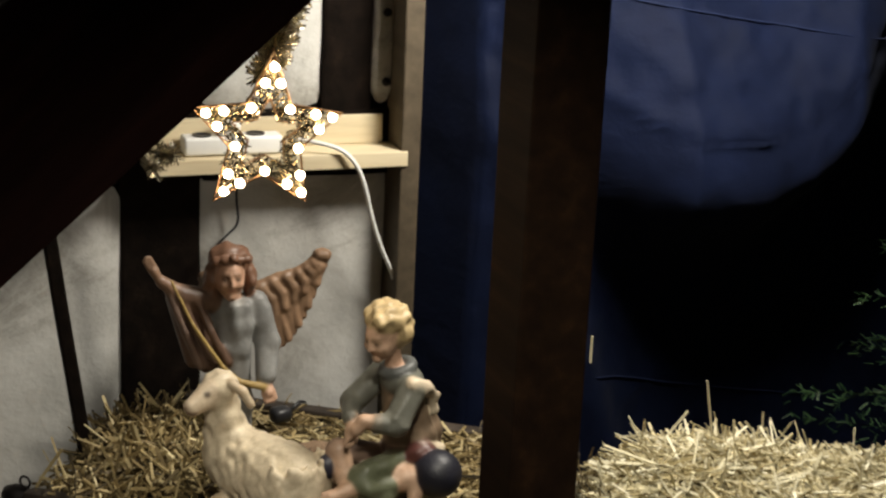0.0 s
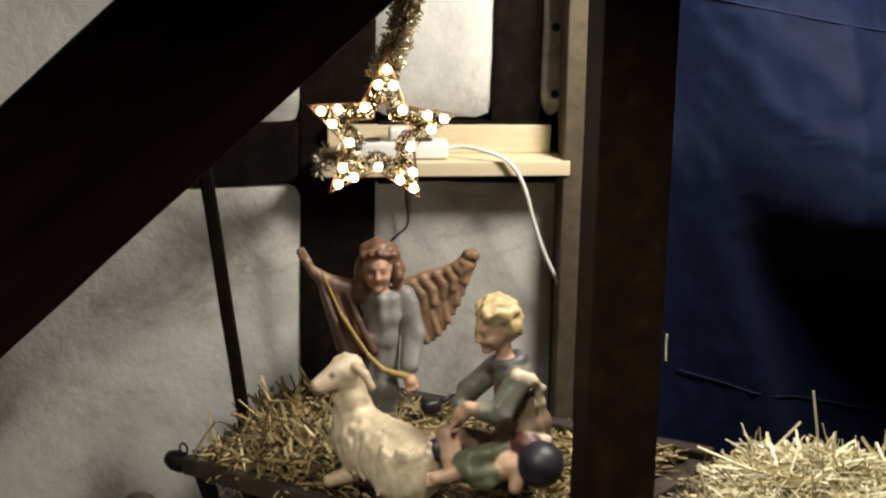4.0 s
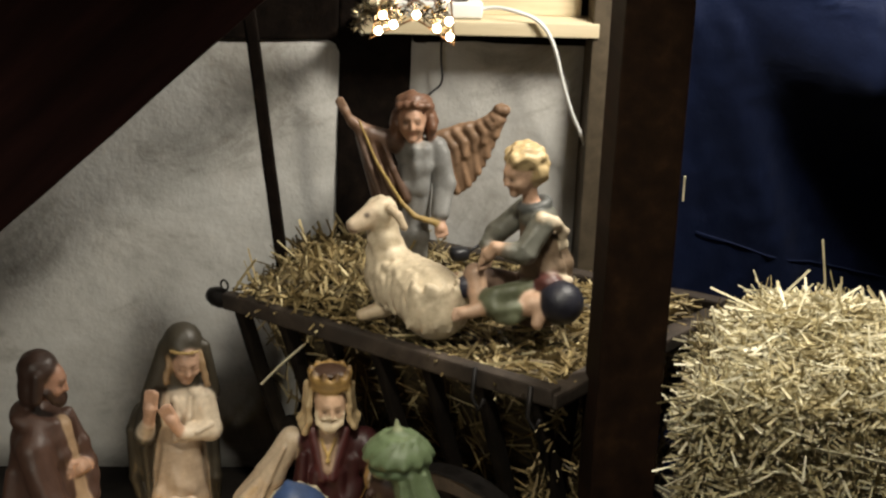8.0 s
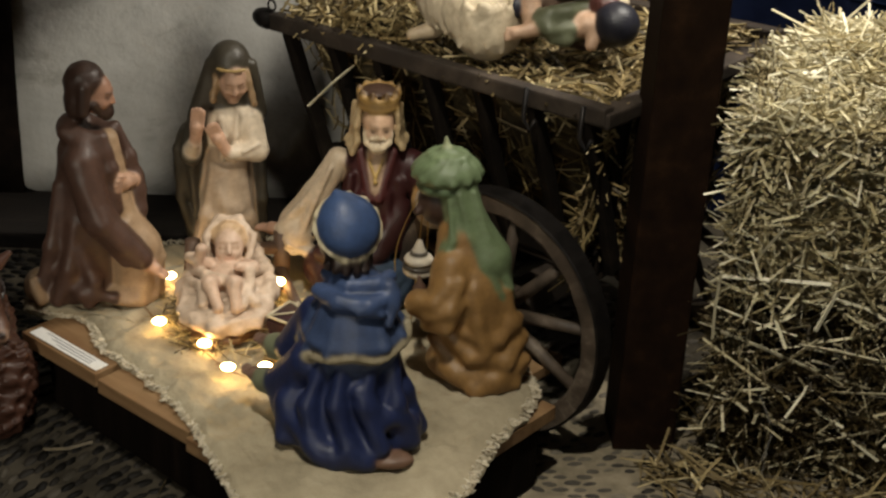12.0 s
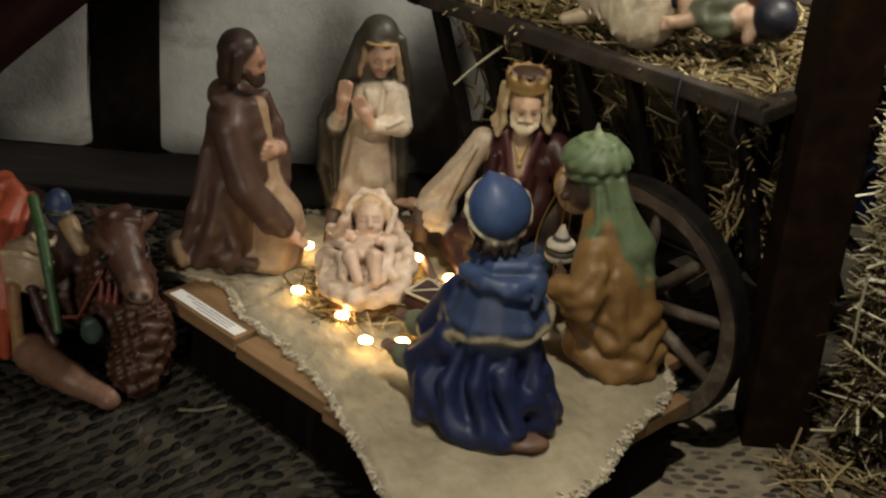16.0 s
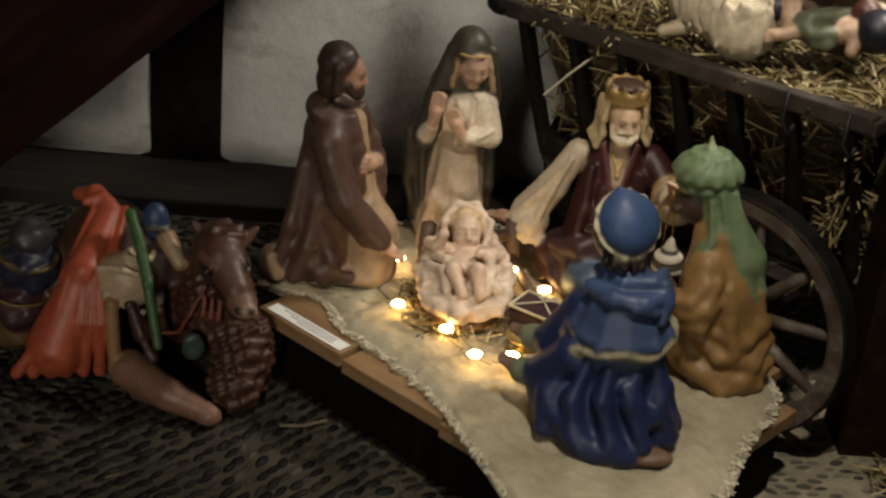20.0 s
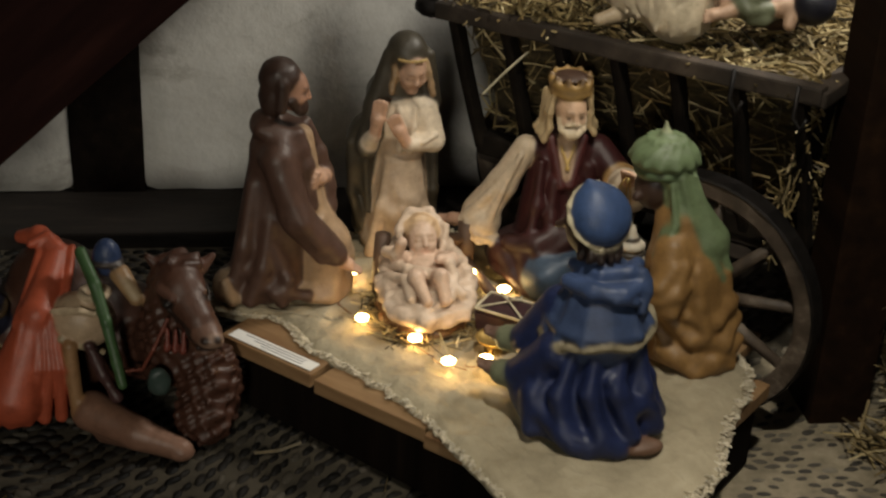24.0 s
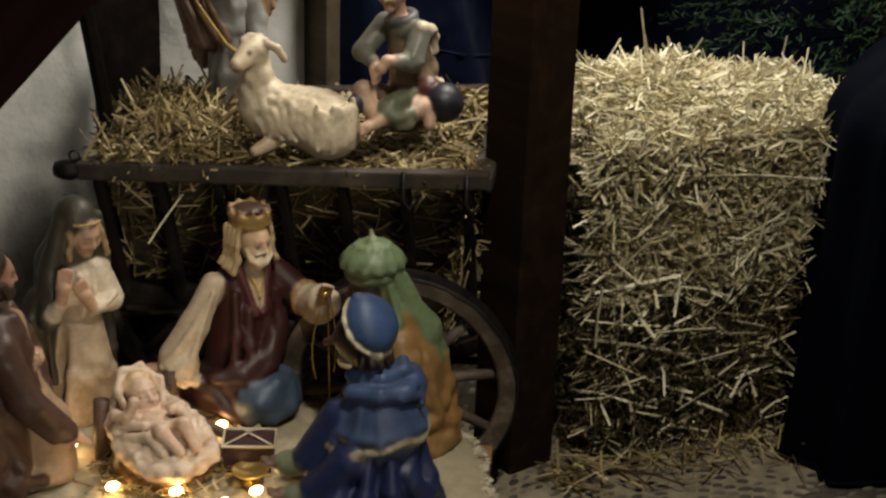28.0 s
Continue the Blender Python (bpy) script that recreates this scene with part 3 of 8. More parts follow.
def front_of(x, z, bm):
    """How far forward the cloth stands at x, z."""
    return min((v.co for v in bm.verts), key=lambda c: (c.x - x) ** 2 + (c.z - z) ** 2).y


curtain = thing("curtain", "dark blue cloth hung in a deep swag behind the straw", "curtain")
cloth_bm = drape(0.025, 2.3, 0.0, 2.3, 0.87)
seams = []
for xa, za, xb, zb in ((0.24, 1.262, 1.15, 1.15), (0.24, 0.545, 0.95, 0.40)):
    pts = []
    for k in range(16):
        x, z = xa + (xb - xa) * k / 15, za + (zb - za) * k / 15 - 0.012 * math.sin(k / 15 * math.pi)
        pts.append((x, front_of(x, z, cloth_bm) - 0.003, z))
    seams.append(pts)
part("cloth", cloth_bm, BLUE_CLOTH, curtain, "", True)
for pts in seams:
    part("seam", rod(pts, 0.0018, 6), BLUE_CLOTH, curtain, "sewn seam across the cloth", True)

# the room behind the camera
structure("wall_south", box((9.0, 0.2, 2.7), (-0.5, -4.2, 1.35), 0.0), ROOM_WALL)
structure("wall_west", box((0.2, 8.0, 2.7), (-3.7, -1.5, 1.35), 0.0), ROOM_WALL)
structure("wall_east", box((0.2, 8.0, 2.7), (3.2, -1.5, 1.35), 0.0), ROOM_WALL)
structure("wall_north_end", box((3.6, 0.2, 2.5), (1.5, 1.3, 1.25), 0.0), ROOM_WALL)
structure("ceiling", box((9.0, 8.0, 0.12), (-0.5, -1.5, 2.72), 0.0), ROOM_WALL)


# ---- handcart ----
CART = Matrix.Translation((-0.668, 0.50, 0)) @ Matrix.Rotation(math.atan2(-0.678, 0.735), 4, "Z")
LONG, WIDE, TOP = 0.70, 0.44, 0.555
cart = thing("hay_cart", "old wooden ladder-sided handcart heaped with straw", "cart", CART)


def sag(p):
    """The old cart leans: its handle end hangs lower than its front."""
    lean = -0.026 + 0.032 * p[0] / LONG
    return (p[0], p[1], p[2] + lean * max(0.0, (p[2] - 0.2) / (TOP - 0.2)))


def cart_beam(name, a, b, wide, deep, mat=CART_WOOD, label="", seed=1, up=(0, 0, 1)):
    bm, m = beam(sag(a), sag(b), wide, deep, 0.005, 0.0025, 10, up, seed)
    return part(name, bm, mat, cart, label, False, m)


cart_beam("top_rail", (0.0, 0, TOP), (LONG, 0, TOP), 0.026, 0.03, seed=2)
cart_beam("top_rail", (0.0, WIDE, TOP), (LONG, WIDE + 0.06, TOP), 0.03, 0.034, seed=3)
cart_beam("end_rail", (LONG - 0.012, -0.01, TOP - 0.004), (LONG - 0.012, WIDE + 0.06, TOP - 0.014), 0.036, 0.026, seed=4)
cart_beam("end_rail", (0.03, 0.0, TOP - 0.006), (0.03, WIDE, TOP - 0.006), 0.03, 0.026, seed=5)
# Lower rails and stakes take the wood tone that holds the shade.
cart_beam("lower_rail", (0.04, 0.1, 0.27), (LONG - 0.05, 0.1, 0.27), 0.035, 0.04, SHADED_STAKE, seed=6)
cart_beam("lower_rail", (0.04, WIDE - 0.1, 0.27), (LONG - 0.05, WIDE - 0.1, 0.27), 0.035, 0.04, SHADED_STAKE, seed=7)
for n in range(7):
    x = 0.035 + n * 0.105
    cart_beam("stake", (x, 0.002, TOP - 0.01), (x + 0.01, 0.095, 0.26), 0.026, 0.018, SHADED_STAKE, seed=10 + n, up=(1, 0, 0))
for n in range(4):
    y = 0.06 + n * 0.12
    cart_beam("end_stake", (LONG - 0.012, y, TOP - 0.015), (LONG - 0.06, 0.1 + n * 0.08, 0.26), 0.024, 0.018, SHADED_STAKE, seed=30 + n, up=(0, 1, 0))
cart_beam("bed_board", (0.04, WIDE / 2, 0.245), (LONG - 0.05, WIDE / 2, 0.245), 0.26, 0.02, seed=40)
cart_beam("axle", (0.565, -0.05, 0.205), (0.565, WIDE + 0.02, 0.205), 0.045, 0.05, seed=41)
cart_beam("axle", (0.13, 0.24, 0.18), (0.13, WIDE - 0.03, 0.18), 0.045, 0.05, seed=42)
knob = part("rail_knob", turned([(0.004, -0.03), (0.013, -0.026), (0.018, -0.012), (0.018, 0.004), (0.012, 0.016), (0.01, 0.03)], 16), IRON, cart, "black turned knob on the rail's end", True,
            Matrix.Translation(sag((-0.014, 0, TOP))) @ Matrix.Rotation(radians(90), 4, "Y"))
part("eye_ring", rod([(0.009 * math.cos(a), 0, 0.009 * math.sin(a)) for a in [k * math.tau / 14 for k in range(15)]], 0.002, 6), IRON, cart, "small iron eye ring", True, pose(*sag((-0.005, 0, TOP + 0.028))))
part("eye_stem", rod([sag((-0.005, 0, TOP + 0.005)), sag((-0.005, 0, TOP + 0.02))], 0.002, 6), IRON, cart)
for x in (0.56, 0.665):
    part("iron_strap", rod([(x, -0.018, TOP + 0.018), (x, -0.022, TOP - 0.03), (x + 0.012, -0.02, TOP - 0.05), (x + 0.02, -0.018, TOP - 0.03)], 0.004, 6), IRON, cart, "iron hook strap on the rail", True)


def wheel(at, radius, spokes, tilt=0.0):
    w = part("wheel", turned([(0.03, -0.045), (0.04, -0.03), (0.043, 0.0), (0.036, 0.03), (0.022, 0.05), (0.02, 0.06)], 20), RIM_WOOD, cart, "spoked wooden wheel with a worn iron tyre", True,
             Matrix.Translation(at) @ Matrix.Rotation(radians(90 + tilt), 4, "X"))
    r0, r1 = radius - 0.034, radius - 0.004
    rim = bmesh.new()
    rings = []
    for k in range(48):
        a = k * math.tau / 48
        w_ = 0.0135 + 0.0015 * math.sin(k * 2.1)
        rings.append([rim.verts.new((r * math.cos(a), r * math.sin(a), z)) for r, z in ((r0, -w_), (r0 + 0.004, -w_ - 0.003), (r1, -w_ - 0.003), (r1, w_ + 0.003), (r0 + 0.004, w_ + 0.003), (r0, w_))])
    for a, b in zip(rings, rings[1:] + rings[:1]):
        for k in range(6):
            rim.faces.new((a[k], a[(k + 1) % 6], b[(k + 1) % 6], b[k]))
    part("rim", rim, RIM_WOOD, w)
    tyre = bmesh.new()
    rings = [[tyre.verts.new((r * math.cos(k * math.tau / 48), r * math.sin(k * math.tau / 48), z)) for r, z in ((r1 + 0.0005, -0.019), (radius, -0.017), (radius, 0.017), (r1 + 0.0005, 0.019))] for k in range(48)]
    for a, b in zip(rings, rings[1:] + rings[:1]):
        for k in range(4):
            tyre.faces.new((a[k], a[(k + 1) % 4], b[(k + 1) % 4], b[k]))
    part("tyre", tyre, IRON, w, "rusty iron tyre")
    for k in range(spokes):
        a = (k + 0.3) * math.tau / spokes
        bm = rod([(0.036 * math.cos(a), 0.036 * math.sin(a), 0), (0.09 * math.cos(a), 0.09 * math.sin(a), 0), ((r0 + 0.004) * math.cos(a), (r0 + 0.004) * math.sin(a), 0)], 0.012, 8, 0.009)
        part("spoke", bm, RIM_WOOD, w, "", True)


wheel((0.565, -0.055, 0.205), 0.205, 10)
wheel((0.565, WIDE + 0.03, 0.205), 0.205, 10)
wheel((0.13, 0.24, 0.18), 0.18, 10)

rng = random.Random(4)


def heap(x, y):
    """Height of the straw over the cart's floor plan."""
    h = 0.055 * math.exp(-((x - 0.12) / 0.13) ** 2 - ((y - 0.17) / 0.14) ** 2)
    h += 0.02 * math.exp(-((x - 0.6) / 0.12) ** 2 - ((y - 0.36) / 0.12) ** 2)
    return sag((x, y, TOP))[2] + h + 0.012 * noise.noise(Vector((x * 11, y * 11, 3)))


bm = bmesh.new()
n = 26
rows = [[bm.verts.new((0.03 + (LONG - 0.07) * i / n, 0.035 + (WIDE - 0.005) * j / n, heap(0.03 + (LONG - 0.07) * i / n, 0.02 + (WIDE + 0.01) * j / n) - 0.012)) for i in range(n + 1)] for j in range(n + 1)]
for a, b in zip(rows, rows[1:]):
    for i in range(n):
        bm.faces.new((a[i], a[i + 1], b[i + 1], b[i]))
border = [rows[0][i] for i in range(n + 1)] + [rows[j][n] for j in range(1, n + 1)] + [rows[n][i] for i in range(n - 1, -1, -1)] + [rows[j][0] for j in range(n - 1, 0, -1)]
foot = [bm.verts.new((0.06 + (v.co.x - 0.06) * 0.93, 0.19 + (v.co.y - 0.035) * 0.4, 0.262)) for v in border]
for k in range(len(border)):
    q = (k + 1) % len(border)
    bm.faces.new((border[q], border[k], foot[k], foot[q]))
straw_load = thing("straw_load", "loose golden-brown straw filling the handcart", "straw", CART, kind="stuff")
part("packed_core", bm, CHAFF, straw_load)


def on_top(g):
    x, y = g.uniform(0.03, LONG - 0.04), g.uniform(0.02, WIDE + 0.02)
    a = g.uniform(0, math.tau)
    return (x, y, heap(x, y) - 0.008 + g.random() ** 2 * 0.02), (math.cos(a), math.sin(a), g.gauss(0, 0.28))


def in_hump(g):
    x, y = g.gauss(0.13, 0.075), g.gauss(0.16, 0.085)
    return (max(0.02, x), max(0.015, y), heap(x, y) + g.uniform(-0.01, 0.03)), (g.gauss(0, 0.6), g.gauss(0, 0.6), g.uniform(-0.2, 1.0))


def at_side(g):
    t = g.random()
    x, z = g.uniform(0.03, LONG - 0.03), TOP - 0.02 - (TOP - 0.28) * t
    return (x, 0.03 + 0.11 * t + g.uniform(-0.012, 0.02), z), (g.gauss(0, 1), g.gauss(0, 0.25), g.gauss(0, 0.7))


def at_end(g):
    t = g.random()
    y, z = g.uniform(0.02, WIDE), TOP - 0.02 - (TOP - 0.28) * t
    return (LONG - 0.02 - 0.045 * t + g.uniform(-0.012, 0.008), y, z), (g.gauss(0, 0.25), g.gauss(0, 1), g.gauss(0, 0.8))


part("loose_straw", straws("loose_straw", rng, 2900, on_top, (0.03, 0.11), (0.0009, 0.0023), 0.3), HAY, straw_load)
part("pale_loose_straw", straws("pale_loose_straw", rng, 240, on_top, (0.05, 0.13), (0.0012, 0.0025)), STRAW, straw_load)
part("heaped_straw", straws("heaped_straw", rng, 800, in_hump, (0.04, 0.12), (0.0011, 0.0025)), HAY, straw_load)
part("side_straw", straws("side_straw", rng, 380, at_side, (0.025, 0.09), (0.0008, 0.0017)), HAY, straw_load)
part("end_straw", straws("end_straw", rng, 800, at_end, (0.025, 0.09), (0.0008, 0.0017)), HAY, straw_load)

bm, m = beam((-0.568, 0.575, 0.53), (-0.645, 0.60, 1.12), 0.022, 0.026, 0.004, 0.001, 12, (0, 1, 0), 3)
tagged(part("cart_pole", bm, DARK_OAK, None, "", False, m), "dark wooden pole leaning up from the straw cart", "pole")

# ---- straw bales ----
def bale(at, size, label, seed, tops):
    g = random.Random(seed)
    ob = thing("straw_bale", label, "straw bale", at, "stacked straw bales", "stuff")
    sx, sy, sz = size
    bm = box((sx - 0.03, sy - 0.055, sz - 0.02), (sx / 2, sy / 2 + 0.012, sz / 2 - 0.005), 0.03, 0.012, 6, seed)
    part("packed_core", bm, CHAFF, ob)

    def crown(x, y):
        return 0.06 * math.exp(-((x - sx * 0.34) / 0.17) ** 2 - ((y - sy * 0.6) / 0.14) ** 2) - 0.07 * max(0, 0.09 - x) / 0.09 - 0.03 * max(0, 0.06 - y) / 0.06 + 0.01 * noise.noise(Vector((x * 14, y * 14, seed)))

    def front(q):
        x, z = q.uniform(0.0, sx), q.uniform(0.0, sz - 0.01)
        return (x, 0.012 + q.uniform(-0.022, 0.026) + 0.024 * noise.noise(Vector((x * 9, z * 9, seed))), z), (q.gauss(0, 1), q.gauss(0, 0.45), q.gauss(0, 0.75))

    def left(q):
        y, z = q.uniform(0, sy), q.uniform(0, sz - 0.01)
        return (0.012 + q.uniform(-0.014, 0.02), y, z), (q.gauss(0, 0.35), q.gauss(0, 1), q.gauss(0, 0.8))

    def top(q):
        x, y = q.uniform(0, sx), q.uniform(0, sy)
        return (x, y, sz + crown(x, y) + q.uniform(-0.012, 0.012)), (q.gauss(0, 1), q.gauss(0, 1), q.gauss(0, 0.28))

    def wild(q):
        x, y = q.uniform(0, sx), q.uniform(0, sy)
        return (x, y, sz + crown(x, y) + 0.012), (q.gauss(0, 0.6), q.gauss(0, 0.6), q.uniform(0.2, 1.0))

    def jut(q):
        (x, y, z), way = front(q)
        return (x, y - 0.012, z), (way[0], -abs(way[1]) * 0.8, way[2] * 0.7)

    # Upper bale's front takes the lit tone, lower bale's the shaded one.
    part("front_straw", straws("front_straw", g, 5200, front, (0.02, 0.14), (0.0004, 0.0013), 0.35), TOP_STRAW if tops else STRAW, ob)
    def shoulder(q):
        x = q.uniform(0, sx)
        z = sz - abs(q.gauss(0, 0.11))
        return (x, 0.004 + q.uniform(-0.02, 0.02), z), (q.gauss(0, 1), q.gauss(0, 0.5), q.gauss(0, 0.6))

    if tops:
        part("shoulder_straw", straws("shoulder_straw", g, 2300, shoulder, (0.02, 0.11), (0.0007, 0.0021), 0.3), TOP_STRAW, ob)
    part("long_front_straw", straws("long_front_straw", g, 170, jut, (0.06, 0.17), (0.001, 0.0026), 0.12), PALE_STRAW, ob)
    # Both bales' sides use the dark tone for the shade beside the post.
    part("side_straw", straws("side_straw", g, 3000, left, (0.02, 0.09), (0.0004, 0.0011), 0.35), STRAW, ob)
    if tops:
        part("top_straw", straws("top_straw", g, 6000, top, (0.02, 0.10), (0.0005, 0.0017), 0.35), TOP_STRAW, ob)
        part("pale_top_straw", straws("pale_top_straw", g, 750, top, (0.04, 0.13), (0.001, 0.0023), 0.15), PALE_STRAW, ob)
        part("stray_straw", straws("stray_straw", g, 120, wild, (0.05, 0.12), (0.0009, 0.0017)), PALE_STRAW, ob)
    return ob


BALE = Matrix.Translation((0.04, -0.045, 0)) @ Matrix.Rotation(radians(-14), 4, "Z")
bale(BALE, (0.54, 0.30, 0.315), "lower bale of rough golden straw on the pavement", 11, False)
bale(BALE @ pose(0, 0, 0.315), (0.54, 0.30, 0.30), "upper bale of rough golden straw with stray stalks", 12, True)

place(part("straw_stalk", straws("straw_stalk", random.Random(5), 1, lambda g: ((0.262, 0.12, 0.72), (-0.12, 0.1, 1)), (0.12, 0.121), (0.0013, 0.0014), 0.02), PALE_STRAW), label="pale stalk standing up from the bale", category="straw")
place(part("straw_stalk", straws("straw_stalk", random.Random(6), 1, lambda g: ((0.13, 0.09, 0.69), (-1, 0, 0.45)), (0.11, 0.111), (0.0013, 0.0014), 0.02), PALE_STRAW), label="pale stalk jutting sideways from the bale's top", category="straw")


def single_stalk(a, b, radius, label):
    a, b = Vector(a), Vector(b)
    data = straws("straw_stalk", random.Random(7), 1, lambda g: ((a + b) / 2, b - a), ((b - a).length,) * 2, (radius, radius), 0.05)
    place(part("straw_stalk", data, PALE_STRAW), label=label, category="straw")


single_stalk((-0.604, 0.373, 0.424), (-0.529, 0.388, 0.494), 0.0018, "pale stalk sticking out between the cart's stakes")
single_stalk((0.15, -0.10, 0.55), (0.43, -0.20, 0.522), 0.002, "long pale stalk across the upper bale's front")
single_stalk((0.015, -0.085, 0.37), (0.018, -0.075, 0.25), 0.0018, "pale stalk hanging down beside the post")
single_stalk((0.004, -0.004, 0.878), (0.003, -0.006, 0.915), 0.0016, "short pale stalk caught on the post's edge")
single_stalk((0.143, -0.10, 0.258), (0.257, -0.13, 0.25), 0.002, "pale stalk lying across the lower bale's front")


# ---- platform and fleece ----
platform = thing("platform", "low platform of sawn planks under the fleece", "platform", CART)
for n, (x0, x1, y0, y1) in enumerate(((0.0, 0.183, -0.555, -0.05), (0.194, 0.40, -0.56, -0.05), (0.405, 0.58, -0.57, -0.07), (0.585, 0.735, -0.6, -0.12))):
    part("plank", box((x1 - x0, y1 - y0, 0.024), ((x0 + x1) / 2, (y0 + y1) / 2, 0.127 - 0.002 * n), 0.002, 0.0008, 8, n), PLANK, platform)
part("plank", box((0.14, 0.40, 0.02), (0.595, -0.21, 0.137), 0.002, 0.0008, 6, 8), PLANK, platform)
turn = math.atan2(-0.862, -0.505)
part("plank", box((0.26, 0.2, 0.012), (0.13, -0.1, 0), 0.002), PLANK, platform, "board end jutting out from under the fleece", False, CART.inverted() @ Matrix.Translation((-0.203, 0.046, 0.141)) @ Matrix.Rotation(turn, 4, "Z"))
for x, y in ((0.1, -0.42), (0.1, -0.1), (0.62, -0.42), (0.62, -0.16)):
    part("trestle_block", box((0.08, 0.1, 0.113), (x, y, 0.0565), 0.003), DARK_OAK, platform)

# Dark boards added below the planks to stand for the shade underneath.
for n, (xa, ya, xb, yb) in enumerate(((0.02, -0.51, 0.56, -0.53), (0.57, -0.55, 0.72, -0.56), (0.72, -0.55, 0.72, -0.15), (0.02, -0.5, 0.02, -0.08))):
    bm, m = beam((xa, ya, 0.055), (xb, yb, 0.055), 0.018, 0.108, 0.002, 0.001, 6, (0, 0, 1), 50 + n)
    part("under_shade_board", bm, DARK_OAK, platform, "added dark board standing in for the shade under the platform", False, m)

note = thing("paper_strip", "narrow strip of white paper lying on the plank", "paper", CART @ pose(0.095, -0.537, 0.1398))
part("sheet", box((0.165, 0.024, 0.0008), (0, 0, 0.0005), 0.0), PAPER, note)
for k in range(3):
    part("text_line", box((0.12 - 0.02 * k, 0.0018, 0.0003), (0.01 * k, 0.006 - 0.006 * k, 0.0011), 0.0), INK, note)

OUTLINE = [(-0.07, -0.50), (0.05, -0.47), (0.13, -0.505), (0.27, -0.52), (0.40, -0.555), (0.52, -0.61), (0.67, -0.665), (0.77, -0.575), (0.795, -0.42), (0.75, -0.28), (0.71, -0.13),
           (0.60, -0.06), (0.42, -0.02), (0.22, -0.02), (0.05, -0.04), (-0.06, -0.16), (-0.10, -0.33)]


def fleece():
    """A woolly skin cut to a rounded, uneven outline, thick and drooping at its rim."""
    centre = Vector((0.35, -0.30))
    rim, steps = [], 260
    total = len(OUTLINE)
    for k in range(steps):
        s = k / steps * total
        i, t = int(s), s - int(s)
        p = [Vector(OUTLINE[(i + q) % total]) for q in (-1, 0, 1, 2)]
        c = 0.5 * (2 * p[1] + (p[2] - p[0]) * t + (2 * p[0] - 5 * p[1] + 4 * p[2] - p[3]) * t * t + (3 * p[1] - p[0] - 3 * p[2] + p[3]) * t**3)
        rim.append(c + Vector((noise.noise(Vector((k * 0.38, 1, 0))), noise.noise(Vector((k * 0.38, 5, 0))))) * 0.008)
    bm = bmesh.new()
    rings, levels = [], 70
    for r in range(levels + 2):
        f = min(1.0, r / levels)
        row = []
        for c in rim:
            q = centre + (c - centre) * (f if r <= levels else 0.985)
            edge = (1 - f) * 0.32
            z = 0.152 + 0.007 * noise.noise(Vector((q.x * 14, q.y * 14, 2))) + 0.006 * noise.noise(Vector((q.x * 45, q.y * 45, 7))) + 0.004 * abs(noise.noise(Vector((q.x * 95, q.y * 95, 4)))) - 0.014 * math.exp(-(edge / 0.02) ** 2)
            row.append(bm.verts.new((q.x, q.y, z if r <= levels else 0.1315)))
        rings.append(row)
    for a, b in zip(rings[1:], rings[2:]):
        for k in range(steps):
            q = (k + 1) % steps
            bm.faces.new((a[k], a[q], b[q], b[k]))
    bm.faces.new(rings[1])
    for v in rings[0]:
        bm.verts.remove(v)
    return bm, rim, centre


skin = thing("fleece", "cream sheepskin with matted wool spread over planks", "sheepskin", CART)
bm, rim, centre = fleece()
part("hide", bm, FLEECE, skin, "", True)
WOOL = island("wool_locks", [(0.0, (0.5, 0.43, 0.31)), (0.5, (0.6, 0.53, 0.4)), (1.0, (0.7, 0.63, 0.5))], 0.9, 40, bumps=0)


def lock(g):
    k = g.randrange(len(rim))
    along_rim = g.random()
    edge = rim[k].lerp(rim[(k + 1) % len(rim)], along_rim)
    f = g.uniform(0.965, 1.0)
    q = centre + (edge - centre) * f
    out = (edge - centre).normalized()
    return (q.x, q.y, 0.153 - 0.1 * max(0.0, f - 0.9)), (out.x * f + g.gauss(0, 0.5), out.y * f + g.gauss(0, 0.5), g.gauss(0.1, 0.25))


part("wool", straws("wool", random.Random(8), 1500, lock, (0.006, 0.014), (0.0008, 0.0018), 0.6), WOOL, skin)

# ---- figures ----
SKIN, DARK = (0.50, 0.31, 0.215), (0.04, 0.022, 0.016)
CREAM, GOLDEN = (0.62, 0.52, 0.40), (0.50, 0.34, 0.11)
BASE = 0.152
FINE = 0.0026


